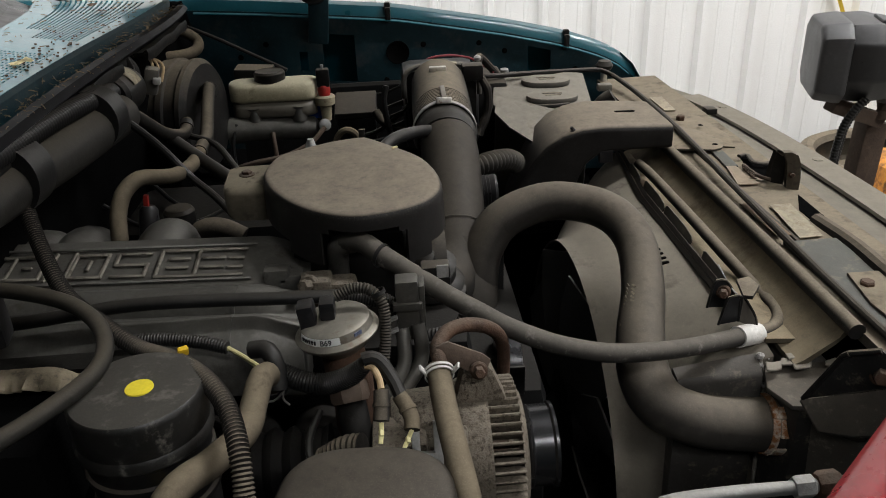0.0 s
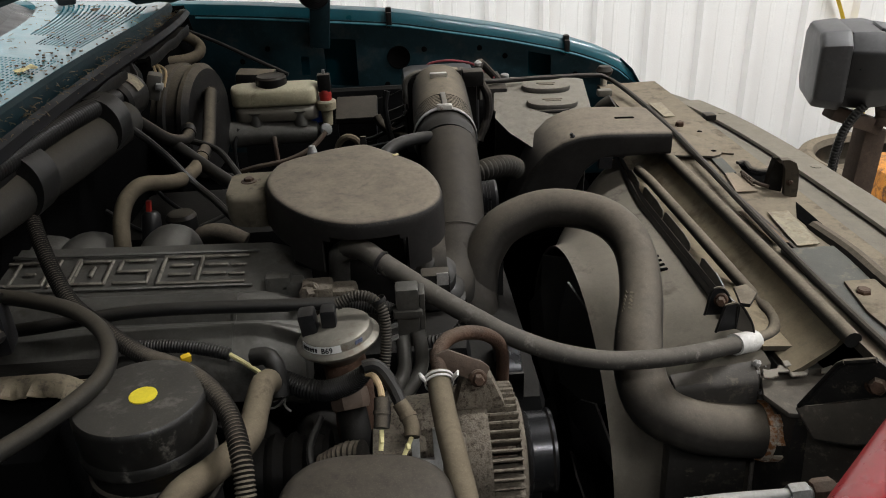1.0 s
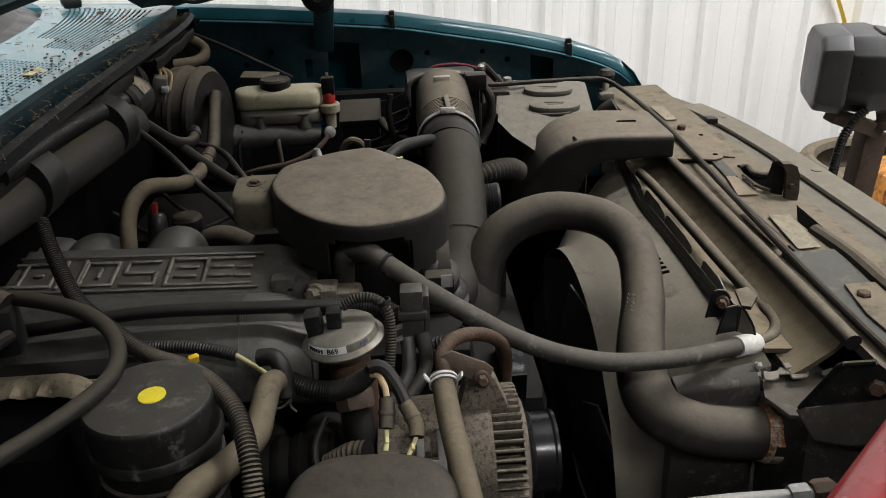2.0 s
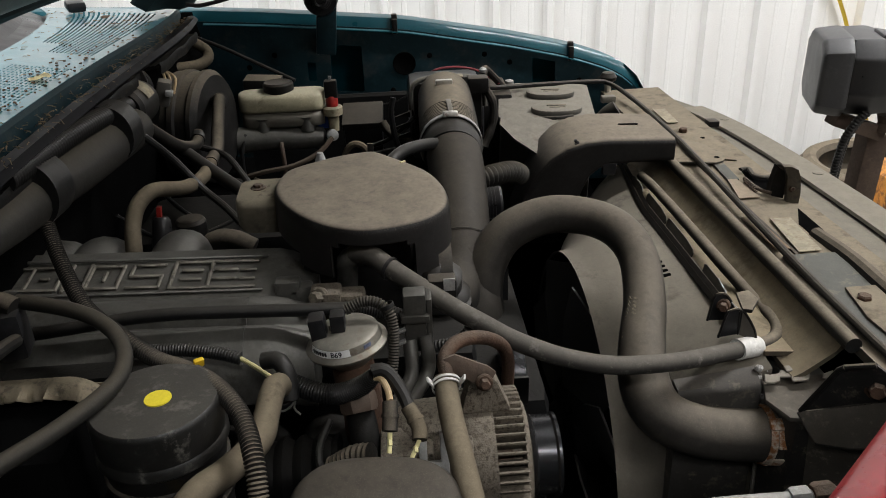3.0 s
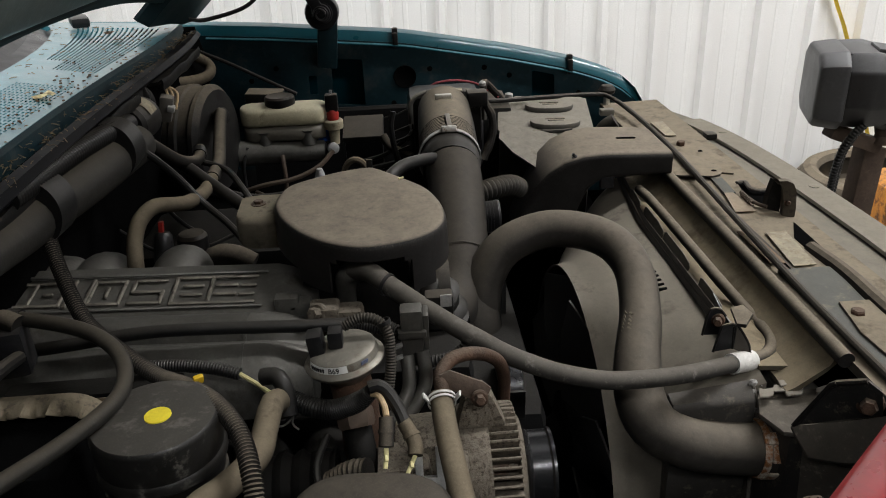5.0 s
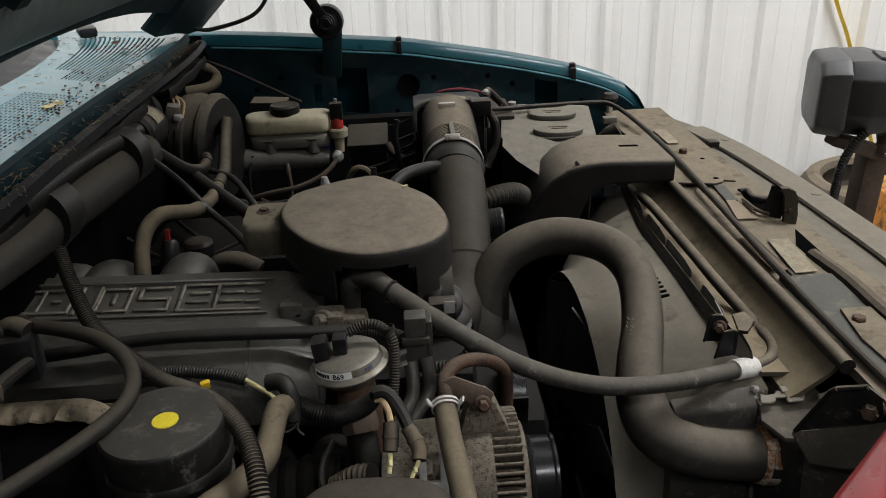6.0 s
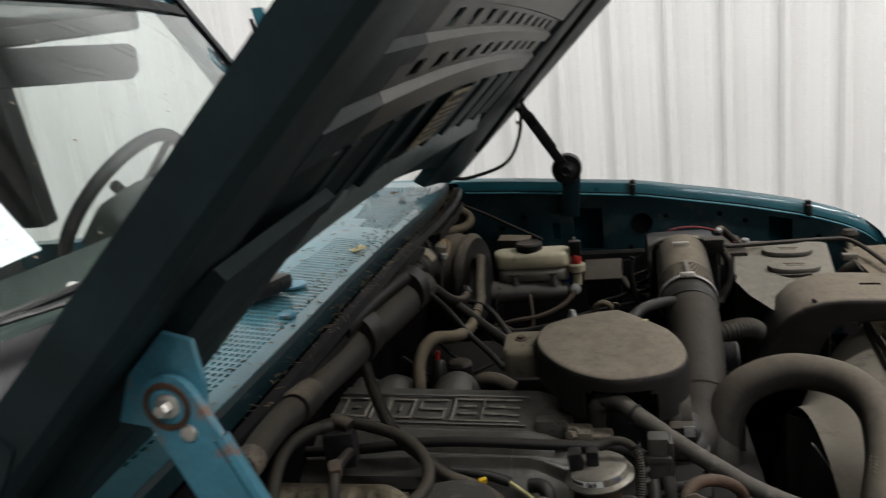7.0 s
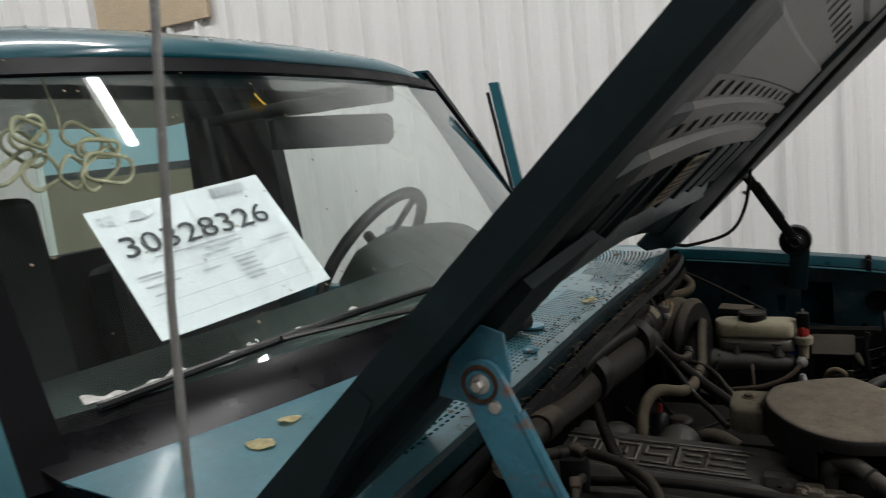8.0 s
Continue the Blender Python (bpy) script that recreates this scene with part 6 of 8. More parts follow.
for k, f in enumerate((0.02, 0.25, 0.45, 0.7, 0.95)):
    q = Vector(RAIL[0]).lerp(Vector(RAIL[2]), f)
    part("crust", box((0.010 - 0.001 * (k % 2), 0.006, 0.009), q + Vector((-0.002 * (k % 3), -0.003, 0)), 0.0025, (10 * k, 20, 15 * k), 1), M["crust"], radiator, "pale corrosion crust")

shroud = thing("fan_shroud", (0.28, 1.0, 0.4), "dusty black plastic fan shroud round the fan opening", "fan shroud")
RING_Y, RING_Z, RING_R = 1.0, 0.685, 0.293


def deck_z(y):
    """Height of the shroud's rear edge along the radiator."""
    return 1.002 - 0.16 * max(0.0, 0.80 - y)


secs = []
for k in range(61):
    a = radians(-35 + 250 * k / 60)
    c, s_ = math.cos(a), math.sin(a)
    ry, rz = RING_Y - RING_R * c, RING_Z + RING_R * s_
    # from the ring back to the squared frame at the radiator
    g = min(0.36 / max(abs(c), 1e-6), 0.32 / max(abs(s_), 1e-6))
    by, bz = RING_Y + 0.03 - g * c, 0.685 + g * s_
    by = max(0.715, min(1.40, by))
    row = []
    for f, x in ((0.0, 0.222), (0.0, 0.226), (0.01, 0.236), (0.06, 0.246), (0.22, 0.262), (0.5, 0.298), (0.8, 0.345), (1.0, 0.385)):
        row.append((x, ry + (by - ry) * f, rz + (min(bz, deck_z(by)) - rz) * f))
    back = [(x + 0.002, RING_Y + (y - RING_Y) * 0.988, RING_Z + (z - RING_Z) * 0.988) for x, y, z in reversed(row)]
    secs.append(row + back)
part("cowling", loft(secs), M["shroud"], shroud, sharp=50)
# near face that drops from the deck, and a step moulded across it; its black stands in for the shade below the hose
part("near_face", loft([[(x, 0.722, 0.976 + 0.15 * (x - 0.30)), (x, 0.720, 0.982 + 0.12 * (x - 0.30)), (x, 0.702, 0.977 + 0.06 * (x - 0.30)), (x, 0.697, 0.970 + 0.06 * (x - 0.30)), (x, 0.690, 0.60), (x, 0.698, 0.60)] for x in steps(0.272, 0.366, 6)]), M["bracket_black"], shroud, "near face of the shroud, blackened for shade")
# moulded vents in the deck, near-black bars for the shade in the slots
for k in range(6):
    part("vent_slot", box((0.011 + 0.0016 * k, 0.0042, 0.004), (0.337 - 0.0008 * k, 1.002 - 0.0125 * k, 0.9955 - 0.0004 * k), 0.001, (0, -8, 0)), M["void"], shroud)
# strip of bent tabs along the deck's edge
for y0, y1, h in ((0.855, 0.932, 0.010), (0.975, 1.086, 0.012), (1.092, 1.190, 0.013), (1.215, 1.275, 0.013)):
    part("edge_tab", prism([(y0, -0.004), (y1, -0.004), (y1 + 0.001, h * 0.8), (y1 - 0.006, h), (y0 + 0.03, h * 0.95), (y0 + 0.004, h * 0.7), (y0 - 0.002, h * 0.3)], 0, 0.0015, 0.0004, Matrix(((0, 0.25, 1, 0.384), (1, 0, 0, 0), (0, 1, 0, 1.004), (0, 0, 0, 1))), 1), M["grey_dusty"], shroud, "thin bent edge tab")
for x in (0.368, 0.377):
    part("edge_strip", loft([[(x + 0.10 * max(0, y - 1.15) - 0.0035, y, deck_z(y) + 0.000), (x + 0.10 * max(0, y - 1.15), y, deck_z(y) + 0.006), (x + 0.10 * max(0, y - 1.15) + 0.0035, y, deck_z(y)), (x + 0.10 * max(0, y - 1.15), y, deck_z(y) - 0.006)] for y in steps(0.80, 1.38, 20)]), M["black_half"], shroud)
# flat strip of the radiator's top behind the deck
part("radiator_strip", loft([[(0.384, y, 0.992), (0.384, y, 0.998), (0.432, y, 0.994), (0.432, y, 0.988)] for y in steps(0.735, 1.38, 14)]), M["baffle"], shroud, "dust-caked strip of the radiator top")

fan = thing("engine_fan", (0.17, 1.0, 0.55), "black engine fan behind the radiator shroud", "fan")
part("clutch", lathe([(0.03, -0.06), (0.05, -0.03), (0.085, -0.02), (0.09, 0.0), (0.085, 0.02), (0.04, 0.03)], toward((0.235, RING_Y, RING_Z), (0.3, RING_Y, RING_Z)), 24), M["engine"], fan)
for k in range(9):
    a = radians(40 * k + 28)
    rad = Vector((0, math.cos(a), math.sin(a)))
    tan = Vector((0, -math.sin(a), math.cos(a)))
    c0 = Vector((0.235, RING_Y, RING_Z))
    secs = []
    for r, w, tw in ((0.08, 0.040, 34), (0.14, 0.055, 30), (0.21, 0.068, 24), (0.275, 0.066, 20)):
        d = tan * math.cos(radians(tw)) + X * math.sin(radians(tw))
        nrm = d.cross(rad)
        cc = c0 + rad * r
        secs.append([cc - d * w + nrm * 0.0015, cc + nrm * 0.006, cc + d * w + nrm * 0.0015, cc + d * w - nrm * 0.0015, cc + nrm * 0.003, cc - d * w - nrm * 0.0015])
    part("fan_blade", loft(secs), M["fan_lit"], fan, sharp=30)

# bracket at the shroud's corner
mount = thing("line_bracket", (0.33, 0.73, 1.0), "black steel bracket with a rusty bolt on the shroud", "bracket")
for name, plate, deep, text in (("plate", [(0.327, 0.772, 1.022), (0.332, 0.772, 1.053), (0.337, 0.772, 1.057), (0.344, 0.772, 1.057), (0.351, 0.772, 1.049), (0.357, 0.772, 1.036), (0.355, 0.772, 1.021)], 0.004, ""), ("fin", [(0.336, 0.757, 1.007), (0.343, 0.757, 1.039), (0.347, 0.757, 1.043), (0.359, 0.757, 1.043), (0.36, 0.757, 1.025), (0.359, 0.757, 1.01)], 0.003, ""), ("fin", [(0.359, 0.757, 1.01), (0.359, 0.757, 1.043), (0.375, 0.752, 1.02), (0.377, 0.745, 1.005)], 0.003, "dusty side of the bracket")):
    part(name, loft([[Vector(p) for p in plate], [Vector(p) + Vector((deep * 0.5, deep, 0)) for p in plate]]), M["tank_grey" if text else "black"], mount, text)
    part("plate_edge", tube([Vector(p) for p in plate], 0.0016, 6, 0.006), M["black_dusty"], mount)
part("plate_bolt", bolt((0.344, 0.772, 1.042), (0.338, 0.759, 1.045), 0.0052), M["rust"], mount)
part("strap", prism([(0.368, 0.794), (0.385, 0.798), (0.388, 0.776), (0.37, 0.752), (0.36, 0.756)], 1.040, 1.045, 0.0012), M["black_dusty"], mount)
part("tie_wire", tube([(0.347, 0.8, 1.062), (0.35, 0.785, 1.053), (0.354, 0.768, 1.044), (0.366, 0.765, 1.034), (0.38, 0.77, 1.014), (0.388, 0.772, 0.996), (0.392, 0.765, 0.983), (0.389, 0.745, 0.979), (0.38, 0.715, 0.984)], 0.0008, 6, 0.008), M["alu"], mount, "thin pale wire")
# ---- corner bracket of the radiator support with a big bolt
corner = thing("support_bracket", (0.42, 0.58, 0.95), "black steel corner bracket with a large rusty bolt", "bracket")
web = [(0.381, 0.64, 0.986), (0.394, 0.612, 1.056), (0.396, 0.606, 1.063), (0.414, 0.588, 1.076), (0.422, 0.575, 1.071), (0.426, 0.572, 1.046), (0.405, 0.6, 1.02)]
part("web", loft([[Vector(p) for p in web], [Vector(p) + Vector((0.002, 0.005, 0)) for p in web]]), M["bracket_black"], corner)
for p, q in zip(web[:3], web[1:4]):
    part("web_flange", tube([Vector(p), (Vector(p) + Vector(q)) / 2, Vector(q)], 0.003, 8, 0.01), M["black_dusty"], corner)
shelf = [Vector(p) for p in [(0.378, 0.64, 0.985), (0.407, 0.602, 1.018), (0.432, 0.572, 1.046), (0.432, 0.556, 1.002), (0.405, 0.585, 0.98), (0.382, 0.606, 0.971)]]
part("shelf", loft([shelf, [p + Vector((0.001, 0.002, -0.004)) for p in shelf]]), M["tank_grey"], corner, "dusty sloped shelf of the bracket")
part("bolt", bolt((0.423, 0.59, 1.049), (0.411, 0.574, 1.054), 0.0082), M["rust"], corner, "large rusty hexagon bolt")
part("side_plate", loft([[(0.392, 0.650, 0.978), (0.52, 0.54, 0.992), (0.53, 0.55, 0.85), (0.396, 0.657, 0.80)], [(0.395, 0.655, 0.978), (0.523, 0.545, 0.992), (0.533, 0.555, 0.85), (0.399, 0.662, 0.80)]]), M["tank_grey"], corner)
ov = [(0.013 * math.cos(2 * math.pi * k / 24), 0.0065 * math.sin(2 * math.pi * k / 24), 0) for k in range(25)]
part("moulded_oval", tube([facing((0.425, 0.6145, 0.955), (-0.62, -0.78, 0)) @ Vector(p) for p in ov], 0.0009, 6, 0.003), M["black_half"], corner, "small raised oval mark")
# ---- red panel and metal line next to the fender
red = thing("red_cover", (0.33, 0.36, 1.0), "glossy red cover with a pale edge strip", "cover")
part("panel", loft([[(0.253 + 0.088 * t, 0.40 + 0.076 * t, 1.085), (0.262 + 0.088 * t, 0.392 + 0.076 * t, 1.098), (0.285 + 0.088 * t, 0.375 + 0.076 * t, 1.10), (0.33 + 0.088 * t, 0.33 + 0.076 * t, 1.08), (0.33 + 0.088 * t, 0.33 + 0.076 * t, 1.06), (0.256 + 0.088 * t, 0.396 + 0.076 * t, 1.06)] for t in steps(-0.8, 2.2, 8)]), M["red_paint"], red, sharp=50)
part("strip", tube([(0.288 + 0.088 * t, 0.372 + 0.076 * t, 1.101) for t in (-0.6, 0.2, 1.0)], 0.003, 8, 0.01), M["label_white"], red, "pale edge strip")
ac = thing("metal_line", (0.26, 0.5, 0.99), "corroded aluminium line with a rusty coupling", "pipe")
part("pipe", tube([(0.17, 0.50, 0.99), (0.19, 0.50, 1.002), (0.24, 0.50, 1.006), (0.30, 0.50, 1.006), (0.36, 0.50, 1.008)], 0.0062, 12, 0.01), M["alu"], ac)
part("coupling", lathe([(0.009, 0), (0.010, 0.003), (0.010, 0.016), (0.008, 0.018)], toward((0.298, 0.50, 1.006), (0.36, 0.50, 1.008)), 6), M["alu"], ac)
part("coupling", lathe([(0.010, 0), (0.0120, 0.004), (0.0120, 0.018), (0.010, 0.02)], toward((0.318, 0.50, 1.0065), (0.36, 0.50, 1.008)), 8), M["rust"], ac, "rusty coupling nut")

# ---- alternator
alt = thing("alternator", (0.03, 0.60, 0.90), "corroded aluminium alternator with vent fins and a black pulley", "alternator")
AC = Vector((0.0, 0.605, 0.985))


def alt_pose(x):
    return toward((x, AC.y, AC.z), (x + 1, AC.y, AC.z))


part("rear_housing", lathe([(0.03, 0), (0.056, 0.004), (0.062, 0.015), (0.064, 0.05), (0.066, 0.055), (0.066, 0.068)], alt_pose(-0.045), 40), M["alu_rough"], alt)
front = part("front_housing", lathe([(0.068, 0.0), (0.070, 0.004), (0.070, 0.028), (0.047, 0.030), (0.047, 0.054), (0.062, 0.056), (0.054, 0.062), (0.02, 0.064)], alt_pose(0.020), 48), M["alu_rough"], alt, "cast front housing with radial fins", sharp=30)
for k in range(50):
    fin = box((0.030, 0.021, 0.0030), (0.062, 0.0, 0.0), 0.0012, seg=1)
    bmesh.ops.transform(fin, matrix=Matrix.Translation((0.0, AC.y, AC.z)) @ Matrix.Rotation(2 * math.pi * k / 50, 4, "X") @ pose(0, 0.0595, 0), verts=fin.verts)
    part("fin", fin, M["alu_rough"], front)
part("winding", lathe([(0.045, 0), (0.0475, 0.002), (0.0475, 0.02), (0.045, 0.022)], alt_pose(0.045), 30), M["rust"], alt)
part("pulley", lathe([(0.02, 0), (0.040, 0.001), (0.041, 0.004), (0.039, 0.006), (0.039, 0.024), (0.041, 0.026), (0.041, 0.029), (0.028, 0.030), (0.026, 0.02)], alt_pose(0.084), 40), M["pulley"], alt, "polished black pulley")
part("mount_ear", prism([(-0.022, 0), (0.026, 0), (0.014, 0.03), (0.006, 0.04), (-0.006, 0.04), (-0.014, 0.03)], -0.012, 0.012, 0.003, facing((0.040, 0.600, 1.052), (0, -1, 0.15))), M["alu_rough"], alt)
part("ear_bolt", bolt((0.040, 0.584, 1.092), (0.040, 0.573, 1.096), 0.0050), M["rust"], alt, "rusty mounting bolt")
part("link_arm", prism([(-0.009, -0.008), (0.0, -0.010), (0.034, -0.008), (0.042, 0.0), (0.034, 0.008), (0.0, 0.010), (-0.009, 0.008)], 0, 0.005, 0.0015, facing((0.040, 0.593, 1.094), (0.1, -1, 0.3)) @ pose(0, 0, 0, 0, 0, 150)), M["brown_steel"], alt)
part("rear_block", box((0.05, 0.045, 0.075), (-0.034, 0.575, 1.003), 0.006), M["alu_rough"], alt)
part("terminal_cover", prism([(-0.013, -0.02), (0.013, -0.02), (0.013, 0.02), (0.006, 0.02), (0.006, -0.006), (-0.006, -0.006), (-0.006, 0.02), (-0.013, 0.02)], 0, 0.010, 0.001, facing((-0.010, 0.548, 1.045), (0, -1, 0.5))), M["alu"], alt, "pale U-shaped terminal cover")
part("boss", box((0.028, 0.02, 0.02), (0.012, 0.555, 1.042), 0.004, (35, 0, 0)), M["alu_rough"], alt)

idler = thing("belt_pulley", (0.12, 0.84, 0.85), "dark belt pulley with its belt", "pulley")
part("pulley", lathe([(0.02, 0), (0.040, 0.0), (0.040, 0.026), (0.02, 0.03)], toward((0.085, 0.80, 0.945), (0.2, 0.80, 0.945)), 32), M["pulley"], idler)
part("belt", box((0.024, 0.004, 0.30), (0.098, 0.755, 0.83), 0.001, (4, 0, 0)), M["rubber_clean"], idler, "black ribbed belt")
part("belt", box((0.024, 0.004, 0.34), (0.108, 0.985, 0.86), 0.001, (2, 0, 0)), M["rubber_clean"], idler)

guide = thing("guide_pulley", (0.12, 1.15, 0.99), "small polished black belt guide pulley", "pulley")
part("roller", lathe([(0.012, 0), (0.024, 0.001), (0.027, 0.003), (0.026, 0.014), (0.0265, 0.022), (0.0255, 0.0225), (0.0265, 0.027), (0.0255, 0.0275), (0.0265, 0.032), (0.0255, 0.0325), (0.027, 0.040), (0.025, 0.044), (0.01, 0.046)], toward((0.090, 1.15, 1.030), (0.2, 1.15, 1.034)), 36), M["black"], guide)
part("ribbed_sleeve", tube([(0.095, 1.20, 1.05), (0.130, 1.22, 1.052), (0.165, 1.25, 1.045), (0.185, 1.27, 1.03)], 0.019, 18, 0.0022, 0.003), M["rubber_dim"], guide, "dusty ribbed sleeve")
part("arm", tube([(0.094, 1.15, 1.027), (0.08, 1.14, 1.0), (0.06, 1.12, 0.95)], 0.012, 10, 0.01), M["engine"], guide)

# ---- alternator hose and rusty pipe
bypass = thing("heater_pipe", (0.03, 0.62, 1.0), "rusty heater pipe with a tan hose and white clamp", "pipe")
part("pipe", tube([(0.006, 0.583, 1.094), (0.006, 0.588, 1.102), (0.005, 0.598, 1.111), (0.014, 0.610, 1.117), (0.026, 0.620, 1.1165), (0.040, 0.630, 1.111), (0.055, 0.643, 1.099), (0.068, 0.657, 1.080), (0.074, 0.668, 1.055), (0.075, 0.68, 1.01)], 0.0068, 14, 0.006), M["rust"], bypass)
part("hose", tube([(0.005, 0.587, 1.099), (0.005, 0.58, 1.094), (0.006, 0.56, 1.087), (0.0085, 0.53, 1.081), (0.012, 0.50, 1.074), (0.017, 0.465, 1.060), (0.022, 0.44, 1.03)], 0.0107, 18, 0.008), M["rubber_tan"], bypass, "dust-caked tan hose")
for dy in (0.0, 0.0035):
    part("spring_clamp", band((0.005, 0.583 - dy, 1.0955 - 0.7 * dy), (0.006, 0.565, 1.088), 0.0122, 0.0022, 0.0010), M["white_plastic"], bypass, "white spring clamp")
for s in (-1, 1):
    part("clamp_ear", box((0.0022, 0.006, 0.010), (0.005 + s * 0.0145, 0.577, 1.1015), 0.0008, (20, s * 28, 0)), M["white_plastic"], bypass)

# ---- EGR valve
egr = thing("egr_valve", (-0.087, 0.635, 1.0), "round steel valve with a numbered label and black connector", "egr valve")
EC = Vector((-0.0865, 0.634, 0))
part("bell", lathe([(0.020, 1.085), (0.034, 1.0985), (0.0385, 1.1025), (0.0392, 1.1050), (0.0378, 1.1068), (0.0342, 1.1085), (0.0324, 1.1158), (0.0296, 1.1182), (0.018, 1.1198), (0.004, 1.1205)], pose(EC.x, EC.y, 0), 44), M["egr_steel"], egr, "dull steel diaphragm housing")
part("neck", lathe([(0.022, 0.97), (0.024, 1.0), (0.020, 1.03), (0.022, 1.05), (0.020, 1.085)], pose(EC.x, EC.y, 0), 20), M["rust"], egr, "rusty valve neck")
secs = []
for a in steps(205, 280, 12):
    c, s = math.cos(radians(a)), math.sin(radians(a))
    secs.append([(EC.x + r * c, EC.y + r * s, z) for r, z in ((0.0345, 1.1090), (0.0328, 1.1154), (0.0321, 1.1152), (0.0337, 1.1088))])
lab_part = part("label", loft(secs), M["label_white"], egr, "white label strip")
bm = text_mesh("B69", 0.0066, Matrix.Identity(4), 0.0002, 1.0, bold=0.00018)
ang0 = 258
for v in bm.verts:
    a = radians(ang0) + v.co.x / 0.0318
    rr = 0.0341 - 0.26 * v.co.y
    v.co = Vector((EC.x + rr * math.cos(a), EC.y + rr * math.sin(a), 1.1120 + v.co.y))
part("print", bm, M["ink"], lab_part)
bm = bmesh.new()
for k in range(6):
    a = radians(214 + 5.2 * k)
    add(bm, box((0.0018, 0.0008, 0.004), (EC.x + 0.0339 * math.cos(a), EC.y + 0.0339 * math.sin(a), 1.1120), 0, (0, 0, 214 + 5.2 * k + 90)))
part("small_print", bm, M["ink"], lab_part)
bm = box((0.008, 0.0008, 0.0045), (0, 0, 0), 0)
bmesh.ops.transform(bm, matrix=pose(EC.x + 0.0337 * math.cos(radians(310)), EC.y + 0.0337 * math.sin(radians(310)), 1.1122, 14, 0, 40), verts=bm.verts)
part("ink_stamp", bm, M["stamp"], egr, "faint blue ink stamp")
bm = box((0.0155, 0.019, 0.024), (EC.x - 0.0225, EC.y - 0.002, 1.127), 0.003)
add(bm, box((0.014, 0.016, 0.018), (EC.x - 0.0035, EC.y - 0.001, 1.129), 0.0025, (0, 6, 0)))
part("connector", bm, M["black"], egr, "black electrical connector")
part("conduit", tube([(-0.082, 0.642, 1.134), (-0.065, 0.645, 1.138), (-0.050, 0.643, 1.134), (-0.041, 0.638, 1.120), (-0.043, 0.628, 1.095), (-0.050, 0.615, 1.07)], 0.0056, 12, 0.0007, 0.0009), M["rubber_dim"], egr, "ribbed grey conduit")
part("blue_tape", band((-0.0435, 0.642, 1.131), (-0.041, 0.64, 1.120), 0.0068, 0.004, 0.0006), M["rubber_clean"], egr)

egr.rotation_euler = (0, radians(-7), 0)
egr.location += Vector((0.0145, 0, 0.010))

# ---- grey bracket with pipes beside the throttle
stand = thing("sensor_bracket", (-0.02, 0.68, 1.0), "grey metal bracket with sensors beside the throttle", "bracket")
bm = box((0.023, 0.016, 0.078), (-0.0185, 0.694, 1.097), 0.003, (12, 0, 0))
add(bm, box((0.030, 0.013, 0.010), (-0.0185, 0.688, 1.104), 0.003, (12, 0, 0)))
add(bm, box((0.006, 0.018, 0.074), (-0.004, 0.698, 1.092), 0.002, (12, 0, 0)))
part("post", bm, M["alu_dark"], stand)
part("sensor", box((0.030, 0.020, 0.030), (0.012, 0.722, 1.115), 0.003), M["black_half"], stand)
part("tag", box((0.012, 0.002, 0.014), (0.019, 0.711, 1.126), 0.0006), M["alu"], stand)
for line_pts in ([(-0.026, 0.690, 1.075), (-0.0245, 0.680, 1.058), (-0.027, 0.670, 1.042), (-0.040, 0.655, 1.027), (-0.055, 0.645, 1.015)], [(-0.010, 0.692, 1.079), (-0.007, 0.685, 1.060), (-0.009, 0.677, 1.043), (-0.022, 0.662, 1.028), (-0.040, 0.65, 1.015)]):
    part("pipe", tube(line_pts, 0.0075, 12, 0.006), M["alu_dark"], stand)
part("lead", tube([(0.0, 0.72, 1.045), (0.02, 0.715, 1.052), (0.038, 0.715, 1.065), (0.044, 0.725, 1.08)], 0.0072, 12, 0.0011, 0.0011), M["rubber_clean"], stand)
for z in (1.078, 1.092):
    part("tooth", box((0.014, 0.006, 0.003), (-0.036, 0.681, z), 0.0008, (0, -20, 0)), M["alu"], stand)

# ---- black cable along the plenum
hose("plenum_cable", "smooth black cable along the intake plenum", [(-0.62, 0.675, 1.11), (-0.405, 0.68, 1.117), (-0.279, 0.69, 1.124), (-0.143, 0.695, 1.117), (-0.075, 0.70, 1.112)], 0.0068, M["rubber_clean"], category="cable", step=0.02)
hose("wire_loom", "ribbed black wire loom at the throttle", [(-0.085, 0.70, 1.112), (-0.07, 0.70, 1.110), (-0.045, 0.70, 1.104), (-0.03, 0.70, 1.095)], 0.0085, M["rubber_clean"], category="cable", ribs=0.0010, step=0.0007)

# ---- round canister with a yellow dot
can = thing("vacuum_canister", (-0.224, 0.512, 1.0), "round black canister with a yellow paint dot", "canister")
cm = pose(-0.226, 0.512, 0.007, 0, 0, 0)
part("body", lathe([(0.044, 0.98), (0.0455, 1.048), (0.0485, 1.050), (0.0485, 1.054), (0.0460, 1.056), (0.0465, 1.078), (0.0490, 1.080), (0.0490, 1.085), (0.0468, 1.087), (0.0475, 1.098), (0.0495, 1.102)], cm, 48), M["black_half"], can)
part("lid", lathe([(0.0495, 1.102), (0.0515, 1.104), (0.0515, 1.110), (0.0495, 1.113), (0.0500, 1.116), (0.0502, 1.1385), (0.0496, 1.1418), (0.0478, 1.1436), (0.042, 1.1445), (0.002, 1.1455)], cm, 64), M["lid_black"], can, "scuffed black lid")
part("paint_dot", lathe([(0.0105, 1.1450), (0.0103, 1.1463), (0.001, 1.1467)], pose(-0.222, 0.509, 0.007), 24), M["yellow"], can, "yellow paint dot")
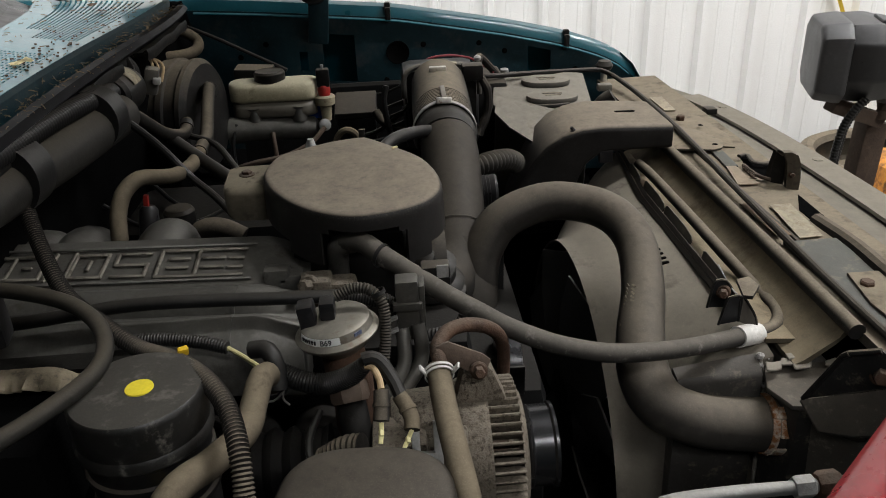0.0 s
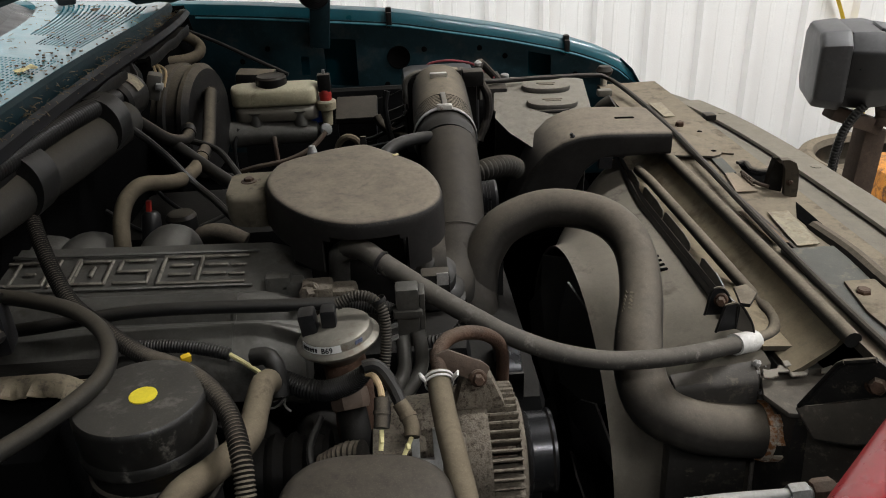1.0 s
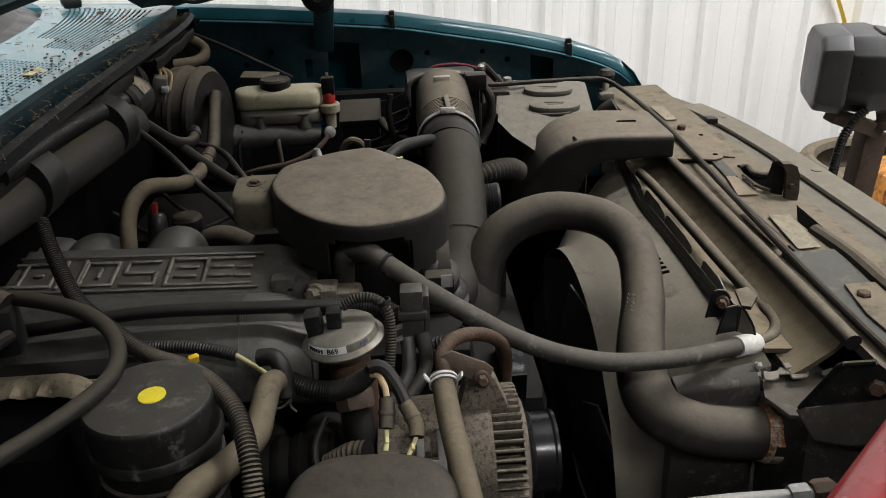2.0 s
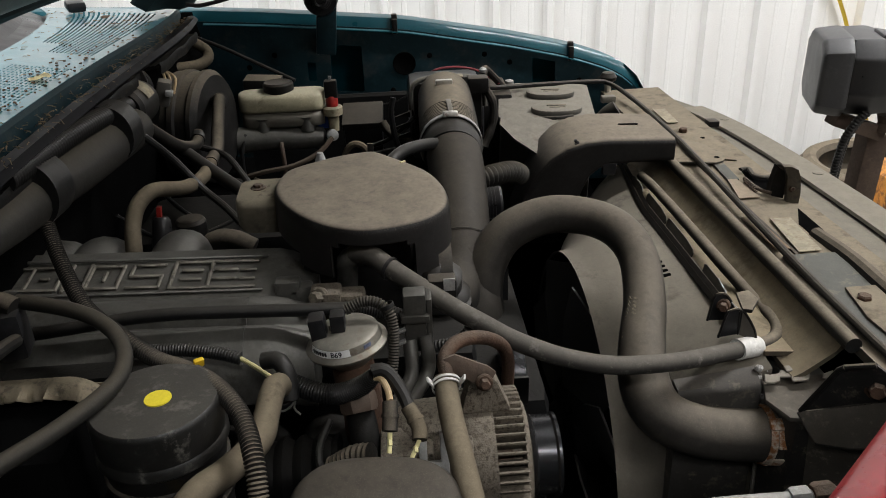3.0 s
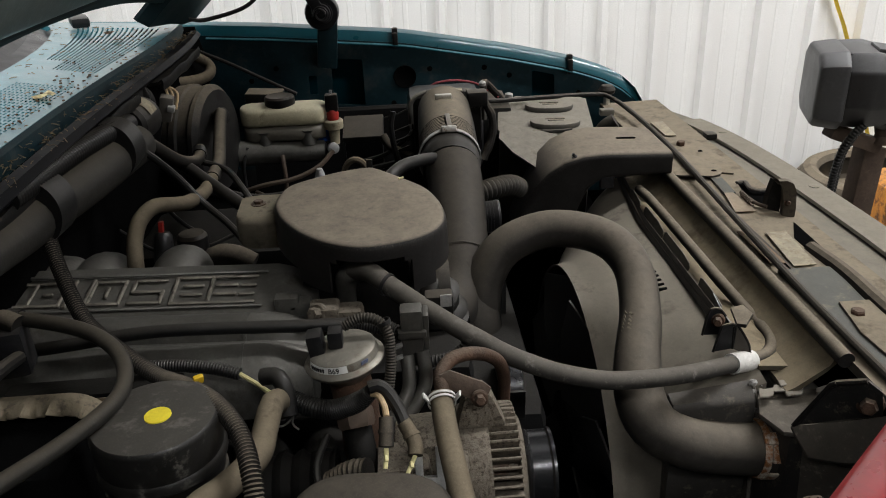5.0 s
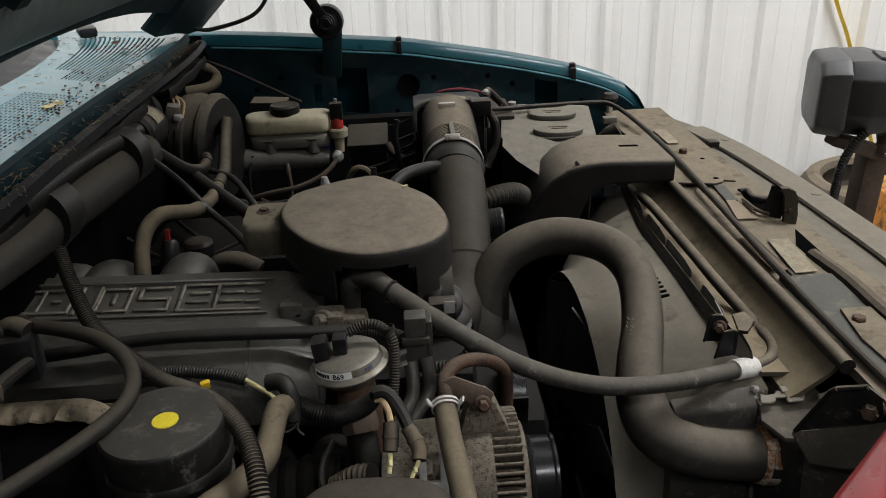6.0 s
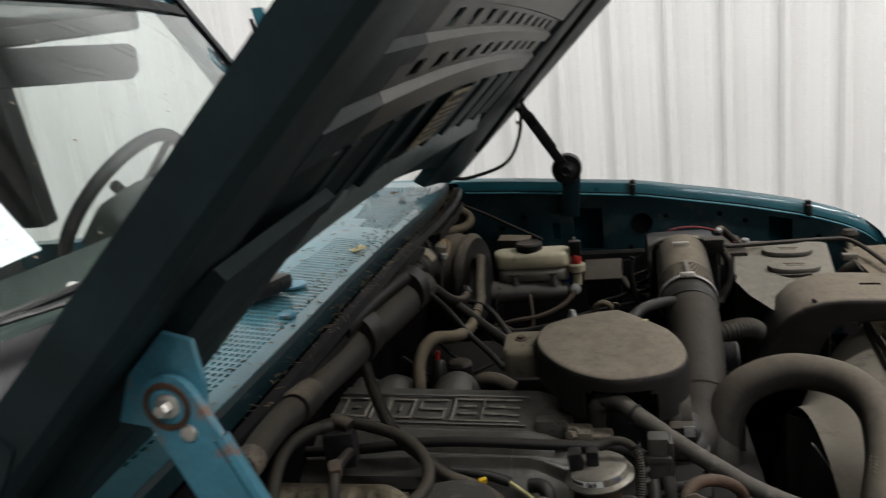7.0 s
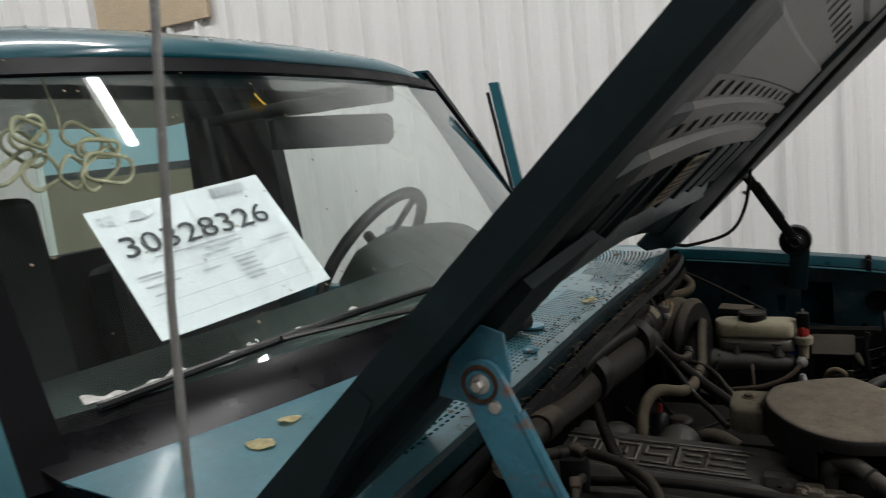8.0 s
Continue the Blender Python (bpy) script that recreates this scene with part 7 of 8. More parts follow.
part("port", lathe([(0.008, 0), (0.008, 0.03), (0.006, 0.034)], toward((-0.205, 0.468, 1.055), (-0.20, 0.43, 1.05)), 14), M["yellow_clip"], can, "yellow plastic port")
part("port", lathe([(0.018, 0), (0.018, 0.05), (0.014, 0.06)], toward((-0.255, 0.482, 1.04), (-0.31, 0.45, 1.03)), 14), M["black_half"], can)
single("cable_clip", box((0.009, 0.005, 0.009), (-0.2045, 0.568, 1.1445), 0.002, (20, 0, 30)), M["yellow_clip"], "small yellow plastic clip on the conduit", "clip")

# ---- conduits and hoses across the near side
fitted_hose("wire_conduit", "long ribbed grey wire conduit draped past the canister", [(-0.412, 0.83, 1.248), (-0.406, 0.80, 1.231), (-0.392, 0.765, 1.200), (-0.367, 0.72, 1.175), (-0.333, 0.67, 1.152), (-0.289, 0.63, 1.139), (-0.252, 0.60, 1.131), (-0.217, 0.57, 1.137), (-0.182, 0.53, 1.145), (-0.156, 0.49, 1.143), (-0.142, 0.45, 1.130), (-0.138, 0.42, 1.09), (-0.135, 0.40, 1.04)], 0.0080, M["rubber"], category="conduit", ribs=0.0017, step=0.0008, seg=12, cuff="end_tape", cuff_mat="rubber_clean")
fitted_hose("vacuum_hose", "grey rubber vacuum hose looping over the bay", [(-0.300, 0.36, 1.195), (-0.292, 0.41, 1.179), (-0.278, 0.46, 1.166), (-0.261, 0.50, 1.163), (-0.255, 0.53, 1.162), (-0.260, 0.56, 1.165), (-0.276, 0.585, 1.172), (-0.302, 0.60, 1.181), (-0.338, 0.61, 1.187), (-0.38, 0.62, 1.190)], 0.0068, M["rubber_dim"], step=0.01, cuff="end_cuff", cuff_mat="rubber_clean")
fitted_hose("vacuum_hose", "thin black vacuum hose curving down beside the fender", [(-0.38, 0.61, 1.19), (-0.405, 0.585, 1.192), (-0.42, 0.55, 1.185), (-0.415, 0.50, 1.16), (-0.40, 0.46, 1.10), (-0.39, 0.44, 1.0)], 0.0075, M["rubber_dim"], step=0.01, cuff="end_cuff", cuff_mat="rubber_clean")
plug = thing("hose_connector", (-0.375, 0.60, 1.1), "black plastic connector with a rubber elbow", "connector")
part("body", box((0.036, 0.032, 0.045), (-0.375, 0.605, 1.165), 0.006, (0, 0, 12)), M["black"], plug)
part("elbow", tube([(-0.388, 0.61, 1.186), (-0.375, 0.61, 1.192), (-0.36, 0.605, 1.188)], 0.0095, 12, 0.006), M["rubber"], plug)
part("clip", box((0.013, 0.015, 0.018), (-0.335, 0.49, 1.203), 0.004, (25, 0, 20)), M["brown_steel"], plug)
part("stem", tube([(-0.36, 0.59, 1.165), (-0.347, 0.54, 1.185), (-0.335, 0.49, 1.20), (-0.330, 0.465, 1.185), (-0.332, 0.45, 1.14)], 0.0060, 10, 0.008), M["black_half"], plug)
# foil-wrapped heat shield
foil = thing("insulation_wrap", (-0.37, 0.55, 1.08), "torn tan insulation wrap at the firewall", "insulation")
secs = []
for i, x in enumerate(steps(-0.47, -0.292, 40)):
    wob = 0.003 * math.sin(i * 1.1) + 0.0025 * math.sin(i * 2.3 + 1)
    drop = 0.024 * max(0, (x + 0.325) / 0.033) ** 2
    secs.append([(x, 0.596, 1.120 - drop), (x, 0.588, 1.1265 - drop), (x, 0.576, 1.1255 - drop + 0.3 * wob), (x, 0.566 - wob, 1.119 - drop + wob), (x, 0.5665 - wob, 1.1175 - drop + wob), (x, 0.577, 1.1235 - drop + 0.3 * wob), (x, 0.588, 1.1245 - drop)])
part("foil", loft(secs), M["wrap_tan"], foil, sharp=60)
part("box_below", box((0.16, 0.10, 0.09), (-0.385, 0.55, 1.06), 0.01), M["void"], foil)
code = thing("module_label", (-0.30, 0.66, 1.06), "dark module with a barcode label", "module")
part("case", box((0.17, 0.03, 0.07), (-0.33, 0.645, 1.06), 0.006), M["engine"], code)
part("label", box((0.07, 0.001, 0.045), (-0.345, 0.6290, 1.068), 0), M["label_tan"], code)
for k in range(9):
    part("bar", box((0.0025 + 0.0015 * (k % 3), 0.001, 0.03), (-0.372 + 0.006 * k, 0.6280, 1.072), 0), M["ink"], code)

# big tan hose that passes the canister
fitted_hose("heater_hose", "thick tan dust-caked heater hose beside the canister", [(-0.147, 0.62, 1.062), (-0.146, 0.602, 1.091), (-0.15, 0.587, 1.099), (-0.152, 0.552, 1.096), (-0.152, 0.512, 1.102), (-0.17, 0.472, 1.107), (-0.185, 0.437, 1.117), (-0.205, 0.405, 1.10), (-0.235, 0.385, 1.09)], 0.0114, M["rubber_tan"], step=0.01)
hose("wire_lead", "ribbed black lead with a pale yellow wire end", [(-0.29, 0.655, 1.105), (-0.25, 0.655, 1.104), (-0.215, 0.652, 1.10), (-0.19, 0.648, 1.094)], 0.0066, M["rubber_clean"], category="wire", ribs=0.0008, step=0.0007)
hose("wire_lead", "pale yellow wire between two black leads", [(-0.19, 0.648, 1.094), (-0.175, 0.64, 1.088), (-0.158, 0.63, 1.08)], 0.0024, M["wire_yellow"], category="wire", step=0.005, seg=8)
hose("wire_loom", "ribbed black wire loom under the valve", [(-0.152, 0.622, 1.087), (-0.137, 0.615, 1.083), (-0.115, 0.605, 1.079), (-0.094, 0.60, 1.079), (-0.072, 0.590, 1.093), (-0.058, 0.58, 1.111)], 0.0100, M["rubber_clean"], category="cable", ribs=0.0011, step=0.0007, taper=[1, 1, 1, 1, 0.95, 0.7])

hose("rubber_boot", "black rubber boot on the end of the tan hose", [(-0.162, 0.622, 1.106), (-0.15, 0.618, 1.109), (-0.143, 0.612, 1.105), (-0.139, 0.606, 1.09), (-0.139, 0.6, 1.077)], 0.0085, M["rubber_clean"], category="boot", step=0.006)
hose("wire_clip", "thin steel clip wire under the rubber boot", [(-0.153, 0.597, 1.067), (-0.146, 0.597, 1.066), (-0.139, 0.597, 1.071), (-0.134, 0.597, 1.077), (-0.136, 0.597, 1.068), (-0.131, 0.597, 1.061)], 0.0010, M["steel"], category="clip", step=0.004, seg=6)

# ---- black cap at the bottom and its two leads
capthing = thing("filter_cap", (-0.06, 0.46, 0.95), "broad dusty black plastic cap with rounded corners", "cap")
pts = []
for k in range(40):
    a = 2 * math.pi * k / 40
    c, s = math.cos(a), math.sin(a)
    pts.append((0.070 * math.copysign(abs(c) ** 0.65, c), 0.060 * math.copysign(abs(s) ** 0.75, s)))
cmx = pose(-0.061, 0.452, 1.062, 6, 0, -4)
secs = []
for f, z in ((0.98, -0.09), (0.99, -0.01), (1.0, 0.0), (0.98, 0.009), (0.92, 0.0145), (0.8, 0.017), (0.4, 0.020), (0.1, 0.021)):
    secs.append([cmx @ Vector((px * f, py * f, z)) for px, py in pts])
part("cap", loft(secs), M["black_half"], capthing, sharp=50)
part("rim", loft([[cmx @ Vector((px * f, py * f, z)) for px, py in pts] for f, z in ((0.985, -0.012), (1.03, -0.010), (1.03, -0.004), (0.995, -0.002))]), M["black"], capthing, "narrow moulded rim", sharp=40)
for sx, sy in ((-0.048, 0.032), (0.048, 0.032)):
    part("moulding_dot", lathe([(0.005, 0.0), (0.0045, 0.0018), (0.001, 0.0022)], cmx @ pose(sx, sy, 0.0135), 12), M["black_half"], capthing)
LEADS = (("rubber", "wire_tan", [(-0.058, 0.577, 1.110), (-0.052, 0.573, 1.111), (-0.047, 0.564, 1.105), (-0.0455, 0.556, 1.100)], [(-0.0455, 0.555, 1.0995), (-0.046, 0.546, 1.091), (-0.047, 0.537, 1.082)], [(-0.047, 0.536, 1.081), (-0.0475, 0.530, 1.075), (-0.0485, 0.524, 1.069)]),
         ("rubber_tan", "rubber_clean", [(-0.060, 0.577, 1.117), (-0.052, 0.578, 1.118), (-0.044, 0.576, 1.112), (-0.035, 0.567, 1.100), (-0.030, 0.558, 1.091)], [(-0.031, 0.558, 1.0915), (-0.0245, 0.550, 1.082), (-0.0215, 0.543, 1.076), (-0.022, 0.536, 1.071)], [(-0.0222, 0.536, 1.071), (-0.026, 0.530, 1.066), (-0.030, 0.524, 1.061)]))
for key, wire_key, wire_pts, sleeve_pts, crimp_pts in LEADS:
    lead = thing("battery_lead", sleeve_pts[0], "insulated wire lead with a pale crimp terminal", "wire", "charging leads")
    part("sleeve", tube(sleeve_pts, 0.0068, 14, 0.004), M[key], lead)
    part("collar", band(Vector(sleeve_pts[1]), Vector(sleeve_pts[2]), 0.0066, 0.003, 0.0012, 16), M[key], lead)
    part("crimp", tube(crimp_pts, 0.0021, 8, 0.003, flat=0.7), M["wire_yellow"], lead)
    part("crimp_wing", box((0.0035, 0.006, 0.0045), Vector(crimp_pts[1]), 0.001, (30, 20, 15)), M["wire_yellow"], lead)
    part("wire", tube(wire_pts, 0.0030 if wire_key == "wire_tan" else 0.0062, 10, 0.004), M[wire_key], lead)
hose("braided_line", "short braided grey line in the dark bay", [(-0.10, 0.555, 1.03), (-0.08, 0.55, 1.045), (-0.065, 0.545, 1.05)], 0.012, M["rubber"], ribs=0.0014, step=0.0012)
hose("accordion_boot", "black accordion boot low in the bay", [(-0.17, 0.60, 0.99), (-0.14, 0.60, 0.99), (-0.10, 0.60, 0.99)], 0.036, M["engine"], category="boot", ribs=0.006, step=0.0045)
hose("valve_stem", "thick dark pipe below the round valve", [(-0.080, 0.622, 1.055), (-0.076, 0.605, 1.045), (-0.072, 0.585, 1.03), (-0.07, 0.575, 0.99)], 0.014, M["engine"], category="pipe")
single("stem_nut", lathe([(0.017, 0), (0.018, 0.004), (0.018, 0.014), (0.016, 0.018)], toward((-0.078, 0.607, 1.073), (-0.074, 0.59, 1.05)), 6), M["brown_steel"], "brown hexagon nut on the pipe", "nut")

# ---- firewall side
duct2 = thing("ac_suction_line", (-0.41, 0.8, 1.1), "thick dusty hose along the firewall with rubber bands", "hose")
part("hose", tube([(-0.375, 0.40, 1.262), (-0.385, 0.48, 1.255), (-0.394, 0.58, 1.240), (-0.404, 0.70, 1.226), (-0.407, 0.80, 1.221), (-0.398, 0.90, 1.218), (-0.387, 0.985, 1.218), (-0.380, 1.05, 1.215)], 0.0265, 20, 0.015, taper=[0.5, 0.55, 0.62, 0.8, 1.05, 1.1, 1.1, 1.0]), M["rubber_dim"], duct2)
part("upper_hose", tube([(-0.400, 0.72, 1.262), (-0.397, 0.80, 1.260), (-0.392, 0.88, 1.259), (-0.384, 0.97, 1.255), (-0.385, 1.05, 1.245)], 0.0125, 16, 0.0014, 0.0018), M["rubber_clean"], duct2, "ribbed black hose")
for y, x, z in ((0.785, -0.406, 1.229), (0.985, -0.388, 1.229)):
    part("rubber_band", tube([(x, y - 0.022, z + 0.001), (x, y, z), (x, y + 0.022, z - 0.001)], 0.034, 36, 0.006, flat=1.1), M["rubber_clean"], duct2, "wide black rubber band")
part("fitting", lathe([(0.012, 0), (0.0145, 0.006), (0.0145, 0.02), (0.012, 0.024)], toward((-0.374, 0.39, 1.263), (-0.38, 0.45, 1.258)), 14), M["alu_rough"], duct2)
part("sleeve", lathe([(0.017, 0), (0.019, 0.004), (0.019, 0.05), (0.017, 0.055)], toward((-0.388, 0.53, 1.249), (-0.393, 0.6, 1.24)), 18), M["rubber"], duct2)

motor = thing("wiper_motor", (-0.405, 1.17, 1.15), "dusty black wiper motor with a paper label and plug", "motor")
part("body", lathe([(0.026, 0), (0.031, 0.006), (0.032, 0.065), (0.029, 0.075), (0.012, 0.08)], toward((-0.408, 1.095, 1.226), (-0.404, 1.2, 1.222)), 28), M["black_half"], motor)
part("label", loft([[(-0.406 + 0.0327 * math.sin(a), y, 1.2245 + 0.0327 * math.cos(a)) for a in steps(0.1, 1.2, 6)] + [(-0.406 + 0.0322 * math.sin(a), y, 1.2245 + 0.0322 * math.cos(a)) for a in steps(1.2, 0.1, 6)] for y in (1.120, 1.152)]), M["label"], motor, "aged paper label")
part("gear_case", prism([(0.008, -0.026), (-0.006, -0.018), (-0.016, 0.008), (-0.012, 0.022), (-0.003, 0.027), (0.004, 0.020), (0.013, -0.008)], -0.006, 0.006, 0.003, facing((-0.410, 1.20, 1.251), (0.15, -1, 0.15))), M["black_half"], motor)
bm = box((0.022, 0.030, 0.042), (-0.402, 1.285, 1.204), 0.005, (0, 14, 10))
plug2 = part("plug", bm, M["grey_dusty"], motor, "grey electrical plug")
part("plug_clip", box((0.012, 0.02, 0.010), (-0.390, 1.272, 1.206), 0.003, (0, 14, 10)), M["alu"], plug2)
for k in range(3):
    part("wire", tube([(-0.40 + 0.006 * k, 1.29, 1.20), (-0.40 + 0.008 * k, 1.30, 1.225), (-0.41, 1.32, 1.235)], 0.0022, 6, 0.006), M["wire_tan"], motor)

fitted_hose("heater_hose", "black heater hose from the firewall", [(-0.395, 1.03, 1.238), (-0.386, 1.05, 1.228), (-0.371, 1.09, 1.198), (-0.356, 1.14, 1.160), (-0.345, 1.18, 1.143), (-0.340, 1.20, 1.143), (-0.343, 1.225, 1.150)], 0.0092, M["rubber"], step=0.008)
hose("throttle_cable", "thin black cable running to the throttle", [(-0.385, 0.985, 1.240), (-0.372, 1.0, 1.229), (-0.358, 1.02, 1.208), (-0.336, 1.05, 1.165), (-0.304, 1.05, 1.121), (-0.270, 1.02, 1.103), (-0.242, 0.98, 1.093)], 0.0052, M["rubber_clean"], category="cable", step=0.01, seg=10)
hose("throttle_cable", "thin black cable looping to the throttle cover", [(-0.36, 1.24, 1.125), (-0.340, 1.22, 1.128), (-0.30, 1.20, 1.119), (-0.261, 1.12, 1.113), (-0.236, 1.05, 1.115), (-0.225, 1.02, 1.10)], 0.0052, M["rubber_clean"], category="cable", step=0.01, seg=10)
hose("coolant_hose", "tan rubber hose with a tee behind the engine", [(-0.360, 0.89, 1.080), (-0.361, 0.90, 1.107), (-0.363, 0.92, 1.129), (-0.358, 0.94, 1.147), (-0.345, 0.965, 1.154), (-0.328, 1.0, 1.142), (-0.320, 1.04, 1.130), (-0.314, 1.10, 1.122), (-0.319, 1.18, 1.116)], 0.0102, M["rubber_tan"], step=0.009)
hose("booster_hose", "dark dusty vacuum hose up to the brake booster", [(-0.318, 1.17, 1.117), (-0.322, 1.24, 1.115), (-0.335, 1.32, 1.120), (-0.346, 1.40, 1.139), (-0.350, 1.44, 1.150)], 0.0112, M["rubber"], step=0.009)
single("hose_fitting", lathe([(0.014, 0), (0.016, 0.004), (0.016, 0.03), (0.013, 0.034)], toward((-0.360, 0.888, 1.058), (-0.361, 0.90, 1.107)), 8), M["brown_steel"], "brown hexagon fitting on the hose", "fitting")
fitted_hose("heater_hose", "dark heater hose behind the engine", [(-0.365, 1.17, 1.150), (-0.350, 1.16, 1.141), (-0.302, 1.12, 1.120), (-0.243, 1.05, 1.108), (-0.21, 1.02, 1.10)], 0.0098, M["rubber_clean"], step=0.01)
inj = thing("injector_plug", (-0.34, 1.0, 1.05), "black sensor plug with a red lock", "plug")
part("body", lathe([(0.012, 0), (0.014, 0.01), (0.012, 0.045), (0.008, 0.05)], toward((-0.352, 0.975, 1.06), (-0.348, 0.985, 1.11)), 12), M["black"], inj)
part("lock", box((0.006, 0.008, 0.022), (-0.350, 0.985, 1.113), 0.001, (0, 8, 0)), M["red_plastic"], inj, "small red lock tab")
cap2 = thing("oil_filler_cap", (-0.335, 1.05, 1.02), "dark round filler cap on the engine", "filler cap")
part("cap", lathe([(0.02, 1.04), (0.022, 1.05), (0.022, 1.07), (0.018, 1.075), (0.002, 1.076)], pose(-0.332, 1.055, 0), 20), M["black_half"], cap2)
part("neck", lathe([(0.028, 1.0), (0.028, 1.035), (0.02, 1.042)], pose(-0.332, 1.055, 0), 20), M["engine"], cap2)
hose("elbow_hose", "short grey elbow hose behind the plenum", [(-0.29, 0.96, 1.06), (-0.275, 0.955, 1.08), (-0.25, 0.95, 1.082), (-0.225, 0.945, 1.07)], 0.016, M["rubber"], step=0.008)

# ---- brake booster, master cylinder and reservoir
booster = thing("brake_booster", (-0.40, 1.5, 0.95), "dusty black vacuum brake booster on the firewall", "brake booster")
bm2 = toward((-0.455, 1.50, 1.085), (-0.3, 1.47, 1.085))
part("shell", lathe([(0.07, 0), (0.098, 0.006), (0.106, 0.018), (0.106, 0.030), (0.109, 0.034), (0.109, 0.044), (0.105, 0.048), (0.104, 0.066), (0.108, 0.070), (0.108, 0.078), (0.098, 0.088), (0.06, 0.096), (0.03, 0.10)], bm2, 48), M["black_dusty"], booster, sharp=25)
part("valve", lathe([(0.012, 0), (0.013, 0.012), (0.016, 0.014), (0.016, 0.02), (0.008, 0.022)], toward((-0.362, 1.455, 1.14), (-0.345, 1.44, 1.146)), 16), M["black_dusty"], booster)
master = thing("master_cylinder", (-0.25, 1.57, 0.98), "grimy brake master cylinder with a cream fluid reservoir", "master cylinder")
part("cylinder", lathe([(0.028, 0), (0.026, 0.02), (0.023, 0.05), (0.023, 0.16), (0.02, 0.175), (0.012, 0.18)], toward((-0.355, 1.57, 1.028), (-0.16, 1.585, 1.022)), 24), M["alu_dark"], master)
for x in (-0.30, -0.21):
    part("port", lathe([(0.016, 0), (0.016, 0.025), (0.02, 0.03)], toward((x, 1.575, 1.04), (x, 1.58, 1.08)), 16), M["alu_dark"], master)
part("bleed_port", lathe([(0.012, 0), (0.012, 0.012), (0.008, 0.014)], toward((-0.162, 1.57, 1.03), (-0.15, 1.52, 1.04)), 14), M["alu"], master)


def pill(x0, x1, yc, half, z0, z1, r):
    out = []
    for x, f in ((x0, 0.55), (x0 + 0.008, 0.86), (x0 + 0.02, 1.0), (x1 - 0.02, 1.0), (x1 - 0.008, 0.86), (x1, 0.55)):
        loop = []
        for k in range(24):
            a = 2 * math.pi * k / 24
            c, s = math.cos(a), math.sin(a)
            loop.append((x, yc + half * f * math.copysign(abs(c) ** 0.55, c), (z0 + z1) / 2 + (z1 - z0) / 2 * (0.75 + 0.25 * f) * math.copysign(abs(s) ** 0.55, s)))
        out.append(loop)
    return loft(out)


res = part("reservoir", pill(-0.345, -0.172, 1.60, 0.036, 1.079, 1.122, 0.02), M["cream"], master, "cream plastic fluid reservoir", sharp=60)
part("reservoir_base", pill(-0.342, -0.175, 1.60, 0.037, 1.048, 1.082, 0.02), M["cream_low"], master, sharp=60)
capb = lathe([(0.029, 1.118), (0.031, 1.121), (0.031, 1.135), (0.028, 1.139), (0.025, 1.137), (0.002, 1.137)], pose(-0.264, 1.60, 0), 36)
part("reservoir_cap", capb, M["black_half"], res, "black screw cap")
part("brake_line", tube([(-0.265, 1.55, 1.025), (-0.263, 1.54, 1.01), (-0.262, 1.535, 0.97), (-0.27, 1.535, 0.945), (-0.30, 1.54, 0.94), (-0.33, 1.55, 0.95)], 0.0045, 8, 0.008), M["brown_steel"], master)
part("brake_line", tube([(-0.16, 1.55, 1.03), (-0.19, 1.53, 1.005), (-0.24, 1.52, 0.985), (-0.30, 1.52, 0.975), (-0.35, 1.53, 0.96)], 0.005, 8, 0.01), M["brown_steel"], master)
part("brake_line", tube([(-0.335, 1.555, 1.045), (-0.345, 1.54, 1.01), (-0.345, 1.535, 0.96), (-0.34, 1.53, 0.92)], 0.004, 8, 0.01), M["rubber_clean"], master)
switch = thing("fluid_level_switch", (-0.155, 1.585, 1.03), "white and black pressure switch with a red seal and blue tape", "switch")
part("collar", lathe([(0.010, 1.035), (0.012, 1.065), (0.020, 1.069), (0.021, 1.084), (0.018, 1.087)], pose(-0.157, 1.585, 0), 20), M["label"], switch, "off-white collar")
part("seal", lathe([(0.012, 1.085), (0.013, 1.10), (0.010, 1.108)], pose(-0.157, 1.585, 0), 16), M["red_plastic"], switch, "red seal")
part("cap", box((0.026, 0.022, 0.036), (-0.157, 1.587, 1.122), 0.004), M["black_half"], switch)
part("pin", box((0.006, 0.006, 0.010), (-0.157, 1.587, 1.143), 0.001), M["alu"], switch)
part("tape", box((0.03, 0.01, 0.05), (-0.178, 1.598, 1.062), 0.004), M["blue_plastic"], switch, "blue tape")
relay = thing("relay_box", (-0.095, 1.66, 0.98), "dusty grey relay box on the inner fender", "relay box")
part("lid", box((0.088, 0.10, 0.014), (-0.098, 1.64, 1.048), 0.004, (12, 0, 0)), M["black_half"], relay)
part("case", box((0.08, 0.09, 0.06), (-0.098, 1.645, 1.01), 0.004, (12, 0, 0)), M["black"], relay)
hose("bent_pipe", "short dusty rubber pipe end by the filter housing", [(-0.055, 1.52, 1.065), (-0.045, 1.51, 1.05), (-0.03, 1.50, 1.04), (0.0, 1.48, 1.03)], 0.009, M["rubber"], category="pipe", step=0.006)
fuse = thing("fuse_cover", (-0.32, 1.72, 1.05), "dusty dark cover behind the fluid reservoir", "cover")
part("cover", box((0.08, 0.06, 0.03), (-0.315, 1.73, 1.105), 0.004, (0, 4, 0)), M["black_dusty"], fuse)

